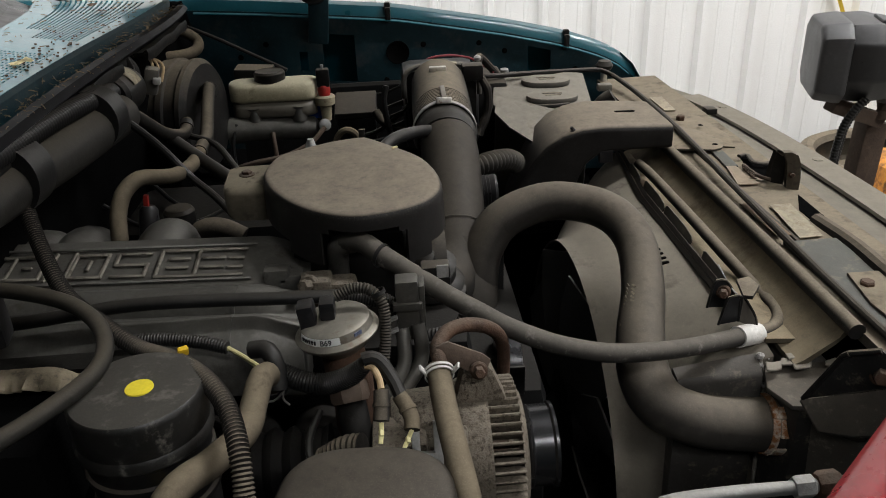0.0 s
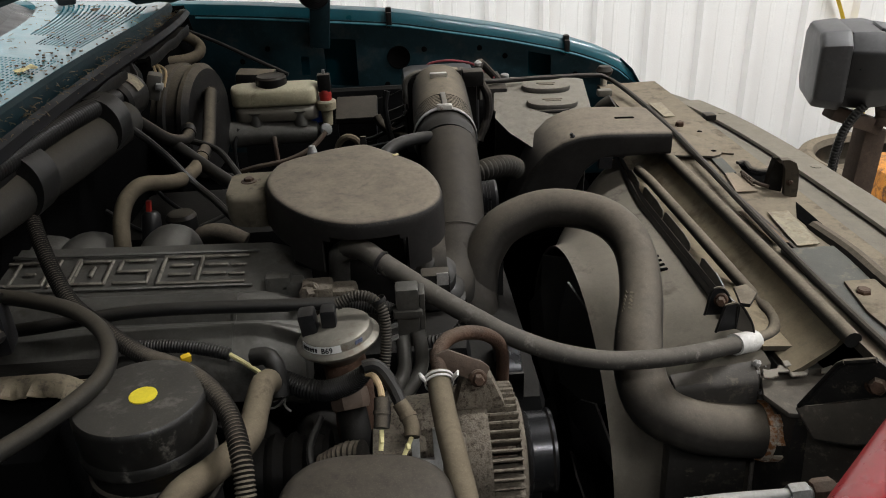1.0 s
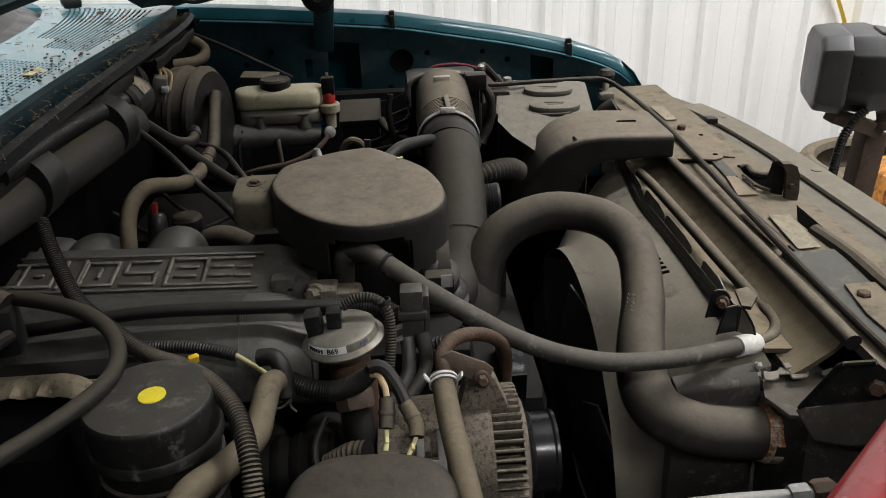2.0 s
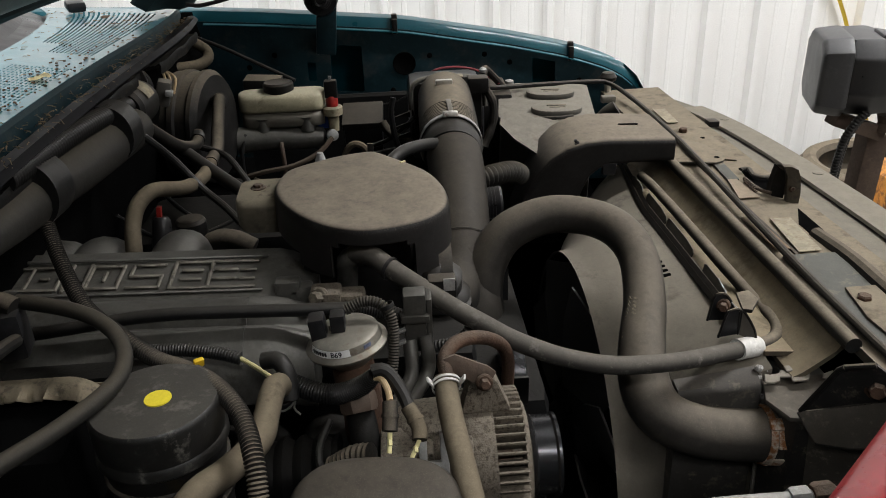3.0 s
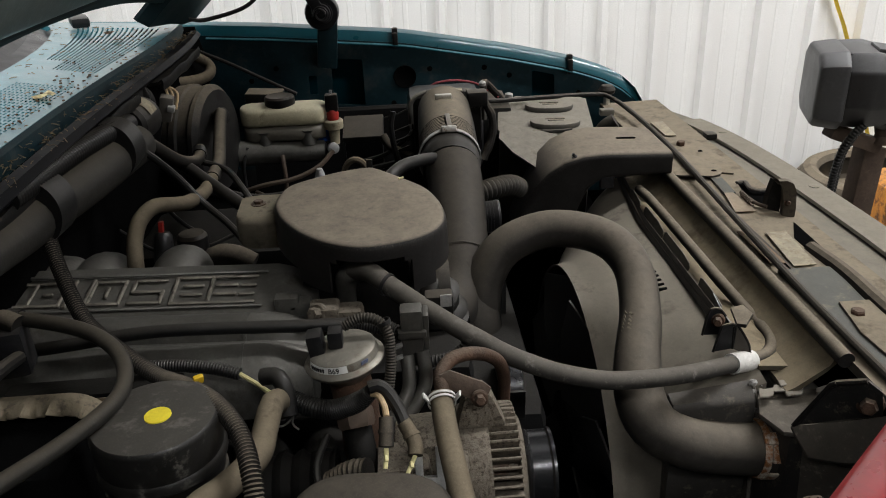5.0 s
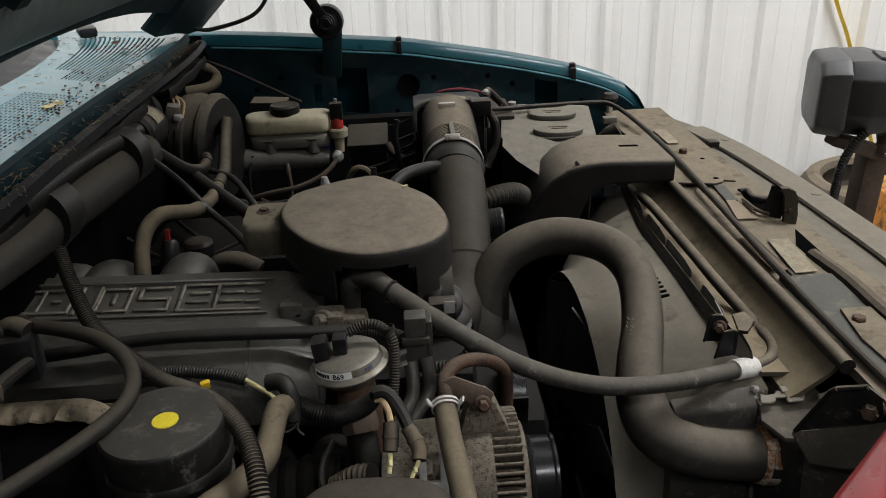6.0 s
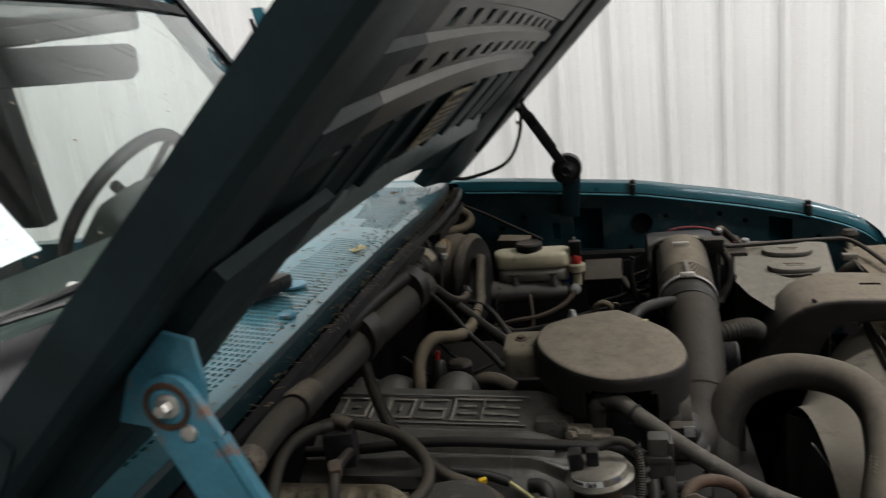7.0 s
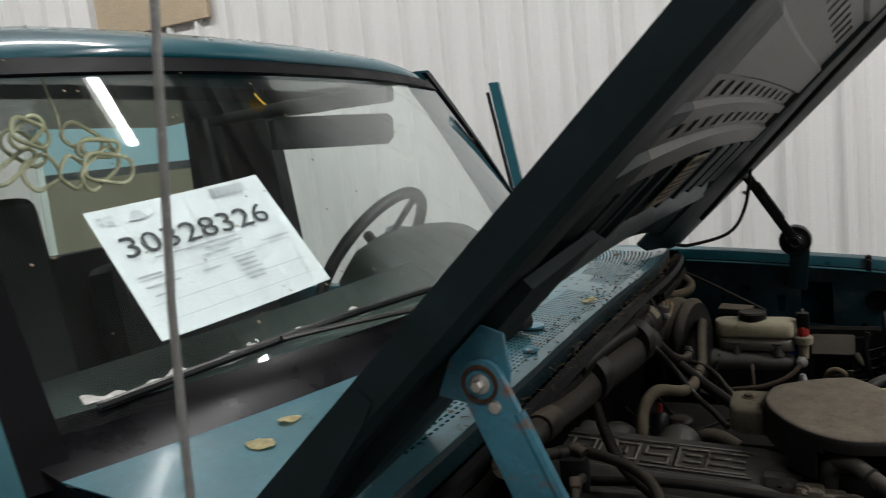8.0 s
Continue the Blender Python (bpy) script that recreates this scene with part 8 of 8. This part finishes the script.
# ---- dim wiring low in the bay
LOW = [("thin dark wire sagging behind the plenum", [(-0.42, 1.02, 1.10), (-0.38, 1.05, 1.05), (-0.33, 1.10, 1.03), (-0.25, 1.14, 1.05), (-0.18, 1.12, 1.08)], 0.003),
       ("thin dark wire sagging behind the plenum", [(-0.40, 1.16, 1.08), (-0.36, 1.19, 1.02), (-0.29, 1.24, 1.0), (-0.2, 1.28, 1.02), (-0.1, 1.30, 1.06)], 0.0035),
       ("dark wire loom under the brake cylinder", [(-0.36, 1.42, 1.0), (-0.3, 1.44, 0.98), (-0.22, 1.45, 0.985), (-0.12, 1.46, 1.01), (-0.03, 1.45, 1.03)], 0.006),
       ("dark wire loom beside the filter housing", [(-0.10, 1.56, 1.0), (-0.05, 1.54, 1.02), (-0.01, 1.50, 1.06), (0.01, 1.46, 1.09)], 0.005),
       ("thin black wire beside the canister", [(-0.30, 0.58, 1.09), (-0.27, 0.60, 1.06), (-0.22, 0.61, 1.05), (-0.17, 0.60, 1.03)], 0.003),
       ("black wire below the round valve", [(-0.105, 0.60, 1.05), (-0.115, 0.575, 1.035), (-0.11, 0.555, 1.02), (-0.09, 0.54, 1.01)], 0.0035)]
for words, pts, r in LOW:
    hose("bay_wire", words, pts, r, M["rubber_clean"], category="wire", group="dim bay wiring", step=0.01, seg=8)

# ---- lines at the far side
hose("heater_pipe", "bent tan pipe in the rear corner of the bay", [(-0.49, 1.66, 1.226), (-0.468, 1.66, 1.226), (-0.442, 1.695, 1.208), (-0.420, 1.705, 1.188), (-0.417, 1.685, 1.174), (-0.432, 1.65, 1.170), (-0.459, 1.60, 1.176), (-0.475, 1.58, 1.178)], 0.0112, M["rubber_tan"], category="pipe", step=0.008)
hose("hood_cable", "thin black cable along the inner fender", [(-0.46, 1.80, 1.20), (-0.40, 1.79, 1.175), (-0.33, 1.78, 1.14), (-0.25, 1.77, 1.10)], 0.0045, M["rubber_clean"], category="cable", step=0.02, seg=8)
# added near-black plate in place of the shade low on the far apron
single("splash_shield", loft([[(-0.36, y, z), (0.10, y, z), (0.10, y + 0.006, z), (-0.36, y + 0.006, z)] for y, z in ((1.70, 0.72), (1.735, 0.95), (1.748, 1.060), (1.754, 1.066))]), M["engine"], "added black plate that stands in for shade on the inner fender", "splash shield")
hose("red_wire", "thin red wire by the filter housing", [(0.04, 1.70, 1.10), (0.06, 1.70, 1.122), (0.10, 1.70, 1.128), (0.13, 1.70, 1.125), (0.16, 1.69, 1.118), (0.20, 1.66, 1.095)], 0.0026, M["wire_red"], category="wire", step=0.012, seg=6)
hose("cross_wire", "thin dark wire crossing to the relay box", [(-0.07, 1.70, 1.05), (-0.02, 1.70, 1.06), (0.03, 1.69, 1.09), (0.05, 1.66, 1.12)], 0.002, M["rubber_clean"], category="wire", step=0.012, seg=6)
rod = thing("support_rod", (0.3, 1.7, 1.03), "long black steel rod along the radiator support", "rod")
part("rod", tube([(0.160, 1.62, 1.135), (0.161, 1.62, 1.115), (0.170, 1.622, 1.098), (0.30, 1.68, 1.084), (0.44, 1.742, 1.068), (0.470, 1.735, 1.060), (0.487, 1.70, 1.052), (0.498, 1.57, 1.047), (0.497, 1.36, 1.046), (0.483, 1.07, 1.045), (0.474, 0.84, 1.043), (0.474, 0.73, 1.040), (0.478, 0.62, 1.036)], 0.0052, 10, 0.015), M["black_half"], rod)
part("stop", lathe([(0.008, 0), (0.018, 0.006), (0.020, 0.014), (0.014, 0.024), (0.002, 0.026)], pose(0.475, 1.79, 1.052), 18), M["black_half"], rod, "round rubber stop")
part("stem", lathe([(0.008, 0), (0.008, 0.03)], pose(0.475, 1.79, 1.025), 10), M["steel"], rod)
part("end_cap", lathe([(0.007, 0), (0.008, 0.006), (0.004, 0.01)], pose(0.160, 1.62, 1.132), 10), M["alu"], rod)
# hood latch
latch = thing("hood_latch", (0.585, 1.12, 1.0), "dusty black hood latch on the radiator support", "latch")
hook = [Vector(p) for p in [(0.557, 1.112, 1.036), (0.559, 1.112, 1.057), (0.562, 1.108, 1.082), (0.568, 1.104, 1.081), (0.574, 1.102, 1.067), (0.573, 1.098, 1.043), (0.57, 1.095, 1.018), (0.566, 1.098, 1.018)]]
part("hook", loft([hook, [p + Vector((-0.002, 0.010, 0)) for p in hook]]), M["black_half"], latch, "dark latch plate")
side_plate = [Vector(p) for p in [(0.562, 1.09, 1.086), (0.571, 1.084, 1.088), (0.58, 1.08, 1.084), (0.585, 1.078, 1.071), (0.586, 1.074, 1.047), (0.583, 1.07, 1.02), (0.576, 1.072, 1.016), (0.569, 1.08, 1.023), (0.57, 1.086, 1.052), (0.57, 1.09, 1.071)]]
part("side", loft([side_plate, [p + Vector((0.002, 0.012, 0)) for p in side_plate]]), M["latch_brown"], latch, "brown dusty latch plate")
part("bridge", loft([[hook[2] + Vector((0, 0, -0.002)), hook[2] + Vector((0, 0.012, -0.002)), hook[3] + Vector((0, 0.012, -0.004)), hook[3] + Vector((0, 0, -0.004))], [side_plate[0], side_plate[0] + Vector((0, 0.012, 0)), side_plate[0] + Vector((0, 0.012, -0.006)), side_plate[0] + Vector((0, 0, -0.006))]]), M["latch_brown"], latch)
part("pivot", bolt((0.577, 1.084, 1.052), (0.572, 1.072, 1.056), 0.0035), M["rust"], latch)
part("release_lever", tube([(0.55, 1.21, 1.04), (0.565, 1.213, 1.04), (0.561, 1.181, 1.04), (0.572, 1.168, 1.04), (0.585, 1.172, 1.04)], 0.0042, 8, 0.006, flat=0.6), M["black_half"], latch)
part("release_lever", tube([(0.542, 1.173, 1.038), (0.542, 1.142, 1.038), (0.546, 1.119, 1.038), (0.555, 1.105, 1.038)], 0.0032, 8, 0.006), M["brown_steel"], latch)
part("release_spring", tube([Vector((0.538, 1.161, 1.039)).lerp(Vector((0.537, 1.118, 1.039)), k / 48) + Vector((0.0035 * math.cos(k * 0.9), 0, 0.0035 * math.sin(k * 0.9))) for k in range(49)], 0.0011, 6, 0.003), M["brown_steel"], latch)
hose("header_duct", "dark plug and hose behind the radiator support", [(0.40, 1.60, 1.00), (0.42, 1.59, 1.035), (0.44, 1.585, 1.05)], 0.016, M["black_half"], step=0.006)
single("headlight_adjuster", box((0.03, 0.02, 0.014), (0.43, 1.62, 1.06), 0.003), M["cream_low"], "small yellowed plastic adjuster by the support", "adjuster")
single("washer_cap", lathe([(0.021, 1.000), (0.022, 1.012), (0.018, 1.018), (0.002, 1.019)], pose(0.40, 1.50, 0), 24), M["label"], "pale round cap between battery and support", "cap")

# ---------------------------------------------------------------- things round and on the truck
# ---- sale sheet behind the windscreen
PA, PB, PD = Vector((-0.959, 0.407, 1.553)), Vector((-0.888, 0.675, 1.579)), Vector((-0.822, 0.391, 1.388))
pe, pdn = (PB - PA).normalized(), (PD - PA)
pdn = (pdn - pdn.dot(pe) * pe).normalized()
pnn = pdn.cross(pe)
if pnn.x < 0:
    pnn = -pnn
sheet_m = Matrix((pe, -pdn, pe.cross(-pdn))).transposed().to_4x4()
sheet_m.translation = (PA + pe * 0.1397 + pdn * 0.108) - pe.cross(-pdn) * 0.012
paper = thing("sale_sheet", sheet_m.translation, "white printed sale sheet with a large number behind the windscreen", "paper sheet")
W2, H2 = 0.1397, 0.108


def on_sheet(bm):
    bmesh.ops.transform(bm, matrix=sheet_m, verts=bm.verts)
    return bm


page = part("page", on_sheet(sheet(steps(-W2, W2, 10), steps(-H2, H2, 8), lambda u, v: (u, v, 0.02 * (u / W2) ** 2 * 0.15), 0.0004)), M["paper"], paper)
part("number", on_sheet(text_mesh("30328326", 0.049, pose(-0.003, 0.036, 0.0035), 0.0003, 1.0, bold=0.0001, width=0.232)), M["ink"], page, "large black printed number")
for k in range(22):
    part("code_bar", on_sheet(box((0.0012 + 0.0009 * ((k * 7) % 3), 0.017, 0.0004), (0.048 + 0.0028 * k, 0.092, 0.0035), 0)), M["ink_grey"], page)
bm = bmesh.new()
for i in range(5):
    for j in range(5):
        if (i * 3 + j * 5 + i * j) % 3:
            add(bm, box((0.0042, 0.0038, 0.0004), (-0.125 + 0.0048 * i, 0.075 + 0.0044 * j, 0.0035), 0))
part("print_block", on_sheet(bm), M["ink_grey"], page)
part("print_mark", on_sheet(prism([(-0.088, 0.078), (-0.060, 0.078), (-0.066, 0.092), (-0.074, 0.096), (-0.082, 0.09)], 0.0033, 0.0037)), M["ink_grey"], page)
for cx, cy, w in ((-0.02, 0.012, 0.13), (0.02, 0.004, 0.06), (0.0, -0.006, 0.045), (-0.105, -0.012, 0.035), (-0.095, -0.03, 0.05), (-0.10, -0.045, 0.03), (0.10, -0.01, 0.05), (-0.02, -0.03, 0.03)):
    part("text_line", on_sheet(box((w, 0.0030, 0.0004), (cx, cy, 0.0035), 0)), M["ink_grey"], page)
for k in range(6):
    part("text_line", on_sheet(box((0.036 - 0.004 * (k % 3), 0.0024, 0.0004), (0.035, -0.024 - 0.008 * k, 0.0035), 0)), M["ink_grey"], page)
for cy in (-0.018, -0.058, -0.085):
    part("rule", on_sheet(box((0.25, 0.0008, 0.0004), (0, cy, 0.0034), 0)), M["ink_grey"], page)

# ---- wiper along the foot of the windscreen
wiper = thing("wiper", (-0.78, 0.6, 1.32), "black windscreen wiper lying at the foot of the glass", "wiper")


def near_glass(y, z, off):
    return Vector((screen_x(y, z) + off, y, z))


part("blade", tube([near_glass(0.28, 1.335, 0.012), near_glass(0.45, 1.352, 0.013), near_glass(0.62, 1.362, 0.014), near_glass(0.80, 1.362, 0.014)], 0.006, 8, 0.03), M["black"], wiper)
part("arm", tube([near_glass(0.5, 1.358, 0.022), near_glass(0.65, 1.352, 0.028), near_glass(0.85, 1.335, 0.035), near_glass(1.05, 1.315, 0.04)], 0.007, 8, 0.03, flat=0.6), M["black"], wiper)
single("melting_frost", loft([[near_glass(y, 1.338 + 0.055 * (y - 0.28) + 0.003 * math.sin(y * 55), 0.010), near_glass(y, 1.344 + 0.055 * (y - 0.28) + 0.004 * math.sin(y * 70 + 1) + 0.003 * math.sin(y * 190), 0.0115), near_glass(y, 1.341 + 0.055 * (y - 0.28), 0.014)] for y in steps(0.27, 0.70, 90)]), M["white_plastic"], "thin grey film of slush along the wiper", "slush")

# ---- leaves and litter on the cowl, fender and glass
random.seed(7)


def leaf(size, at, turn, mat, label):
    pts = []
    for k in range(11):
        a = 2 * math.pi * k / 11
        r = size * (0.75 + 0.35 * random.random())
        pts.append((r * math.cos(a), r * math.sin(a) * 0.75))
    bm = bmesh.new()
    c = bm.verts.new((0, 0, size * 0.12))
    vs = [bm.verts.new((x, y, size * 0.10 * random.uniform(-1, 1.4))) for x, y in pts]
    for a, b in zip(vs, vs[1:] + vs[:1]):
        bm.faces.new((c, a, b))
    bmesh.ops.solidify(bm, geom=bm.faces[:], thickness=0.0006)
    bmesh.ops.transform(bm, matrix=pose(*at, *turn), verts=bm.verts)
    return single("dry_leaf", bm, mat, label, "leaf", "fallen leaves")


def on_cowl(y, s, lift=0.003):
    p = cowl_place(y, s)
    return (p[0], p[1], p[2] + lift)


leaf(0.017, on_cowl(0.985, 0.22, 0.004), (5, -6, 20), M["leaf"], "crumpled pale yellow leaf on the cowl grille")
leaf(0.014, on_cowl(0.62, 0.45, 0.004), (3, 0, 80), M["leaf"], "yellow leaf on the cowl grille")
leaf(0.013, on_cowl(0.66, 0.62, 0.004), (3, 8, 10), M["label_white"], "pale bleached leaf on the cowl grille")
leaf(0.012, on_cowl(1.52, 0.5, 0.004), (8, 0, 50), M["leaf_brown"], "brown leaf scrap on the cowl")
leaf(0.014, on_cowl(1.42, 0.35, 0.004), (8, 6, 120), M["leaf_brown"], "brown leaf scrap on the cowl")
leaf(0.018, on_cowl(0.335, 0.70, 0.003), (2, 4, 0), M["leaf"], "round yellow leaf on the teal cowl corner")
leaf(0.016, on_cowl(0.391, 0.80, 0.003), (2, 4, 60), M["leaf"], "round pale leaf on the teal cowl corner")
leaf(0.016, tuple(near_glass(0.80, 1.70, 0.006)), (0, 52, 20), M["strap"], "orange leaf stuck to the windscreen")
single("nozzle_cap", lathe([(0.012, 0), (0.011, 0.004), (0.006, 0.007)], pose(*on_cowl(0.70, 0.18, 0.0005)), 16), M["teal_hinge"], "small teal plug on the cowl", "plug")
wn = thing("wiper_pivot", on_cowl(0.74, 0.55, 0), "black wiper pivot with a teal washer on the cowl", "wiper pivot")
part("boss", box((0.04, 0.075, 0.022), on_cowl(0.75, 0.55, 0.016), 0.008, (0, 0, -20)), M["black"], wn)
part("washer", lathe([(0.02, 0), (0.019, 0.003), (0.008, 0.004)], pose(*on_cowl(0.80, 0.45, 0.001)), 16), M["teal_hinge"], wn)
wn2 = thing("wiper_pivot", on_cowl(1.62, 0.75, 0), "black wiper pivot on the cowl by the far pillar", "wiper pivot")
part("boss", box((0.035, 0.07, 0.02), on_cowl(1.62, 0.75, 0.014), 0.008, (0, 0, 25)), M["black"], wn2)

# fine litter: twigs and seeds on the cowl and in the seal
bm = bmesh.new()
for k in range(760):
    if k < 230:
        y, s = random.uniform(0.40, 1.72), random.random() ** 1.4
        p = Vector(on_cowl(y, s, 0.0015))
    else:
        y = random.uniform(0.5, 1.72)
        p = Vector((cowl_front(y) + random.uniform(0.006, 0.040), y, cowl_z(y, 0) - random.uniform(0.006, 0.024)))
    ln = random.uniform(0.003, 0.011)
    d = Vector((random.uniform(-1, 1), random.uniform(-1, 1), random.uniform(-0.15, 0.5) if k >= 230 else random.uniform(-0.05, 0.1))).normalized()
    add(bm, tube([p - d * ln / 2, p + Vector((0, 0, random.uniform(0, 0.001))), p + d * ln / 2], random.uniform(0.0003, 0.0007), 4, ln / 3))
single("twig_litter", bm, M["twig"], "dry twigs and seeds scattered on the cowl", "litter", kind="stuff")
bm = bmesh.new()
for k in range(90):
    y, s = random.gauss(1.0, 0.16), abs(random.gauss(0.18, 0.12))
    if not (0.45 < y < 1.7 and s < 0.9):
        continue
    p = on_cowl(y, s, 0.002)
    add(bm, box((random.uniform(0.0015, 0.005), random.uniform(0.0015, 0.003), 0.002), p, 0.0006, (0, 0, random.uniform(0, 180)), 1))
single("seed_litter", bm, M["leaf_brown"], "brown seeds and crumbs on the cowl grille", "litter", kind="stuff")
# drops and specks on the windscreen and roof edge
bm = bmesh.new()
for k in range(110):
    z = random.uniform(1.36, 1.78)
    y = MID + random.uniform(-1, 1) * (frame_side(z) - 0.08)
    p = near_glass(y, z, 0.0055)
    add(bm, lathe([(random.uniform(0.0012, 0.003), 0), (0.001, 0.001)], toward(p, p + Vector((0.75, 0, 0.66))), 6))
for k in range(60):
    y = random.uniform(0.4, 1.6)
    d = random.uniform(0.02, 0.25)
    x = screen_x(y, 1.80) + 0.004 - d
    p = Vector((x, y, roof_z(x, y) + 0.0008))
    add(bm, lathe([(random.uniform(0.002, 0.004), 0), (0.001, 0.0015)], pose(*p), 6))
single("grit_specks", bm, M["label_tan"], "pale specks of grit on glass and roof", "grit", kind="stuff")

# ---- plow lamp on a rusty post in front of the truck
plow = thing("plow_lamp", (0.95, 1.5, 0.0), "black plastic plow headlamp on a rusty steel post", "work lamp")
PL = pose(0.933, 1.535, 1.114, 0, 0, -18) @ Matrix.Scale(1.13, 4)


def lamp_part(name, bm, mat, parent=plow, label="", round_off=0.0):
    if round_off:
        bm.normal_update()
        edges = [g for g in bm.edges if g.is_manifold and g.calc_face_angle(0) > 0.25]
        bmesh.ops.bevel(bm, geom=edges, offset=round_off, segments=2, profile=0.6, affect="EDGES")
    bmesh.ops.transform(bm, matrix=PL, verts=bm.verts)
    return part(name, bm, mat, parent, label, sharp=28)


secs = []
for x, h, w, dz in ((-0.085, 0.060, 0.075, 0.0), (-0.080, 0.066, 0.082, 0.0), (-0.045, 0.070, 0.088, 0.0), (-0.035, 0.070, 0.088, 0.0)):
    secs.append([(x, sy * w * (1 if abs(sz) < 0.9 else 0.86), dz + sz * h) for sy, sz in ((-1, -0.7), (-0.8, -1), (0.8, -1), (1, -0.7), (1, 0.7), (0.8, 1), (-0.8, 1), (-1, 0.7))])
lamp_part("bezel", loft(secs), M["lamp_black"], label="black lamp bezel, greyed for the light on it", round_off=0.005)
secs = []
for x, h, w, dz in ((-0.036, 0.068, 0.086, 0.0), (0.005, 0.070, 0.088, 0.0), (0.060, 0.060, 0.070, -0.004), (0.13, 0.050, 0.058, -0.008), (0.15, 0.04, 0.045, -0.008)):
    secs.append([(x, sy * w, dz + sz * h) for sy, sz in ((-1, -0.35), (-0.55, -1), (0.55, -1), (1, -0.35), (1, 0.55), (0.75, 1), (-0.75, 1), (-1, 0.55))])
lamp_part("housing", loft(secs), M["lamp_gloss"], round_off=0.005)
lamp_part("lid", box((0.09, 0.07, 0.006), (0.055, -0.02, 0.064), 0.002, (0, 9, 0)), M["lamp_black"])
lamp_part("neck", lathe([(0.02, -0.09), (0.016, -0.075), (0.02, -0.06)], pose(0.06, 0.0, -0.02), 14), M["brown_steel"])
part("post", box((0.05, 0.05, 0.96), (0.985, 1.56, 0.49), 0.006, (0, 2, 0)), M["brown_steel"], plow, "rusty square steel post")
part("post_arm", box((0.12, 0.04, 0.03), (0.94, 1.53, 1.0), 0.004, (0, 20, 0)), M["brown_steel"], plow)
part("foot", box((0.3, 0.3, 0.03), (0.985, 1.56, 0.016), 0.006), M["brown_steel"], plow)
for run in ([(0.92, 1.47, 1.046), (0.903, 1.47, 1.027), (0.885, 1.47, 0.994), (0.878, 1.47, 0.955), (0.875, 1.47, 0.909), (0.871, 1.47, 0.8), (0.875, 1.49, 0.66)], [(0.934, 1.485, 1.042), (0.917, 1.485, 1.023), (0.899, 1.485, 0.99), (0.892, 1.485, 0.951), (0.889, 1.485, 0.905), (0.885, 1.485, 0.8), (0.889, 1.505, 0.66)]):
    part("conduit", tube(run, 0.0085, 12, 0.0016, 0.0016), M["rubber_clean"], plow, "ribbed black conduit")

# ---- tyre and machine behind
TYRE = [(0.262, -0.075), (0.275, -0.105), (0.300, -0.114), (0.325, -0.098), (0.34, -0.06), (0.345, 0.0), (0.34, 0.06), (0.325, 0.098), (0.300, 0.114), (0.275, 0.105), (0.262, 0.075), (0.300, 0.06), (0.310, 0.0), (0.300, -0.06), (0.262, -0.075)]
for tz, tx in ((0.096, 1.99), (0.288, 1.98)):
    loose = thing("loose_tyre", (tx, 2.9, tz - 0.096), "dusty tyre lying flat in a stack by the white wall", "tyre", "stacked tyres")
    part("carcass", lathe([(r, h * 0.85) for r, h in TYRE], pose(tx, 2.9, tz), 48, caps=False), M["tyre"], loose)
    for k in range(48):
        part("tread_block", box((0.008, 0.030, 0.10), (tx + 0.3445 * math.cos(k * math.pi / 24), 2.9 + 0.3445 * math.sin(k * math.pi / 24), tz), 0.002, (0, 0, k * 7.5), 1), M["tyre"], loose)
machine = thing("orange_machine", (1.72, 2.36, 0.0), "chipped orange machine with a dark frame by the wall", "machine")
part("cowl", box((0.16, 0.30, 0.26), (1.66, 2.38, 0.42), 0.04), M["orange"], machine)
part("frame", box((0.42, 0.40, 0.30), (1.72, 2.36, 0.155), 0.03), M["rust"], machine)
part("arm", box((0.30, 0.05, 0.05), (1.80, 2.34, 0.48), 0.01, (0, 12, 10)), M["black"], machine)
strap = tube([(1.47, 3.305, 1.95), (1.65, 3.312, 1.5), (1.844, 3.318, 1.046), (1.94, 3.318, 0.85), (2.126, 3.318, 0.395), (2.25, 3.318, 0.06), (2.26, 3.28, 0.02)], 0.018, 8, 0.05, flat=0.15)
single("yellow_strap", strap, M["strap"], "yellow strap slanting down the white wall", "strap")
# ---- tan board on the wall over the window
single("plywood_board", box((0.94, 0.03, 0.95), (-3.83, WALL_Y - 0.035, 2.96), 0.004), M["board"], "tan plywood board fixed on the white wall", "board")
# ---- coiled cord that hangs behind the windscreen
cord = thing("coiled_cord", (-1.13, 0.52, 1.56), "pale cream cord hung in loops behind the windscreen", "cord")
random.seed(21)
for k in range(11):
    cy, cz = 0.525 + random.uniform(-0.075, 0.085), 1.635 + random.uniform(-0.045, 0.04)
    r1, r2, tip = random.uniform(0.025, 0.045), random.uniform(0.015, 0.03), random.uniform(-60, 60)
    pts = []
    for a in steps(0, 360, 18):
        u, v = r1 * math.cos(radians(a)), r2 * math.sin(radians(a)) * (1 + 0.25 * math.cos(radians(2 * a)))
        c, s = math.cos(radians(tip)), math.sin(radians(tip))
        pts.append((-1.16 + 0.005 * k + 0.006 * math.sin(radians(a + 40 * k)), cy + u * c - v * s, cz + u * s + v * c))
    part("loop", tube(pts, 0.0034, 8, 0.008), M["cord_cream"], cord)
part("hook", tube([(-1.165, 0.525, 1.780), (-1.155, 0.525, 1.74), (-1.14, 0.525, 1.70), (-1.135, 0.525, 1.665)], 0.002, 6, 0.01), M["cord_cream"], cord)
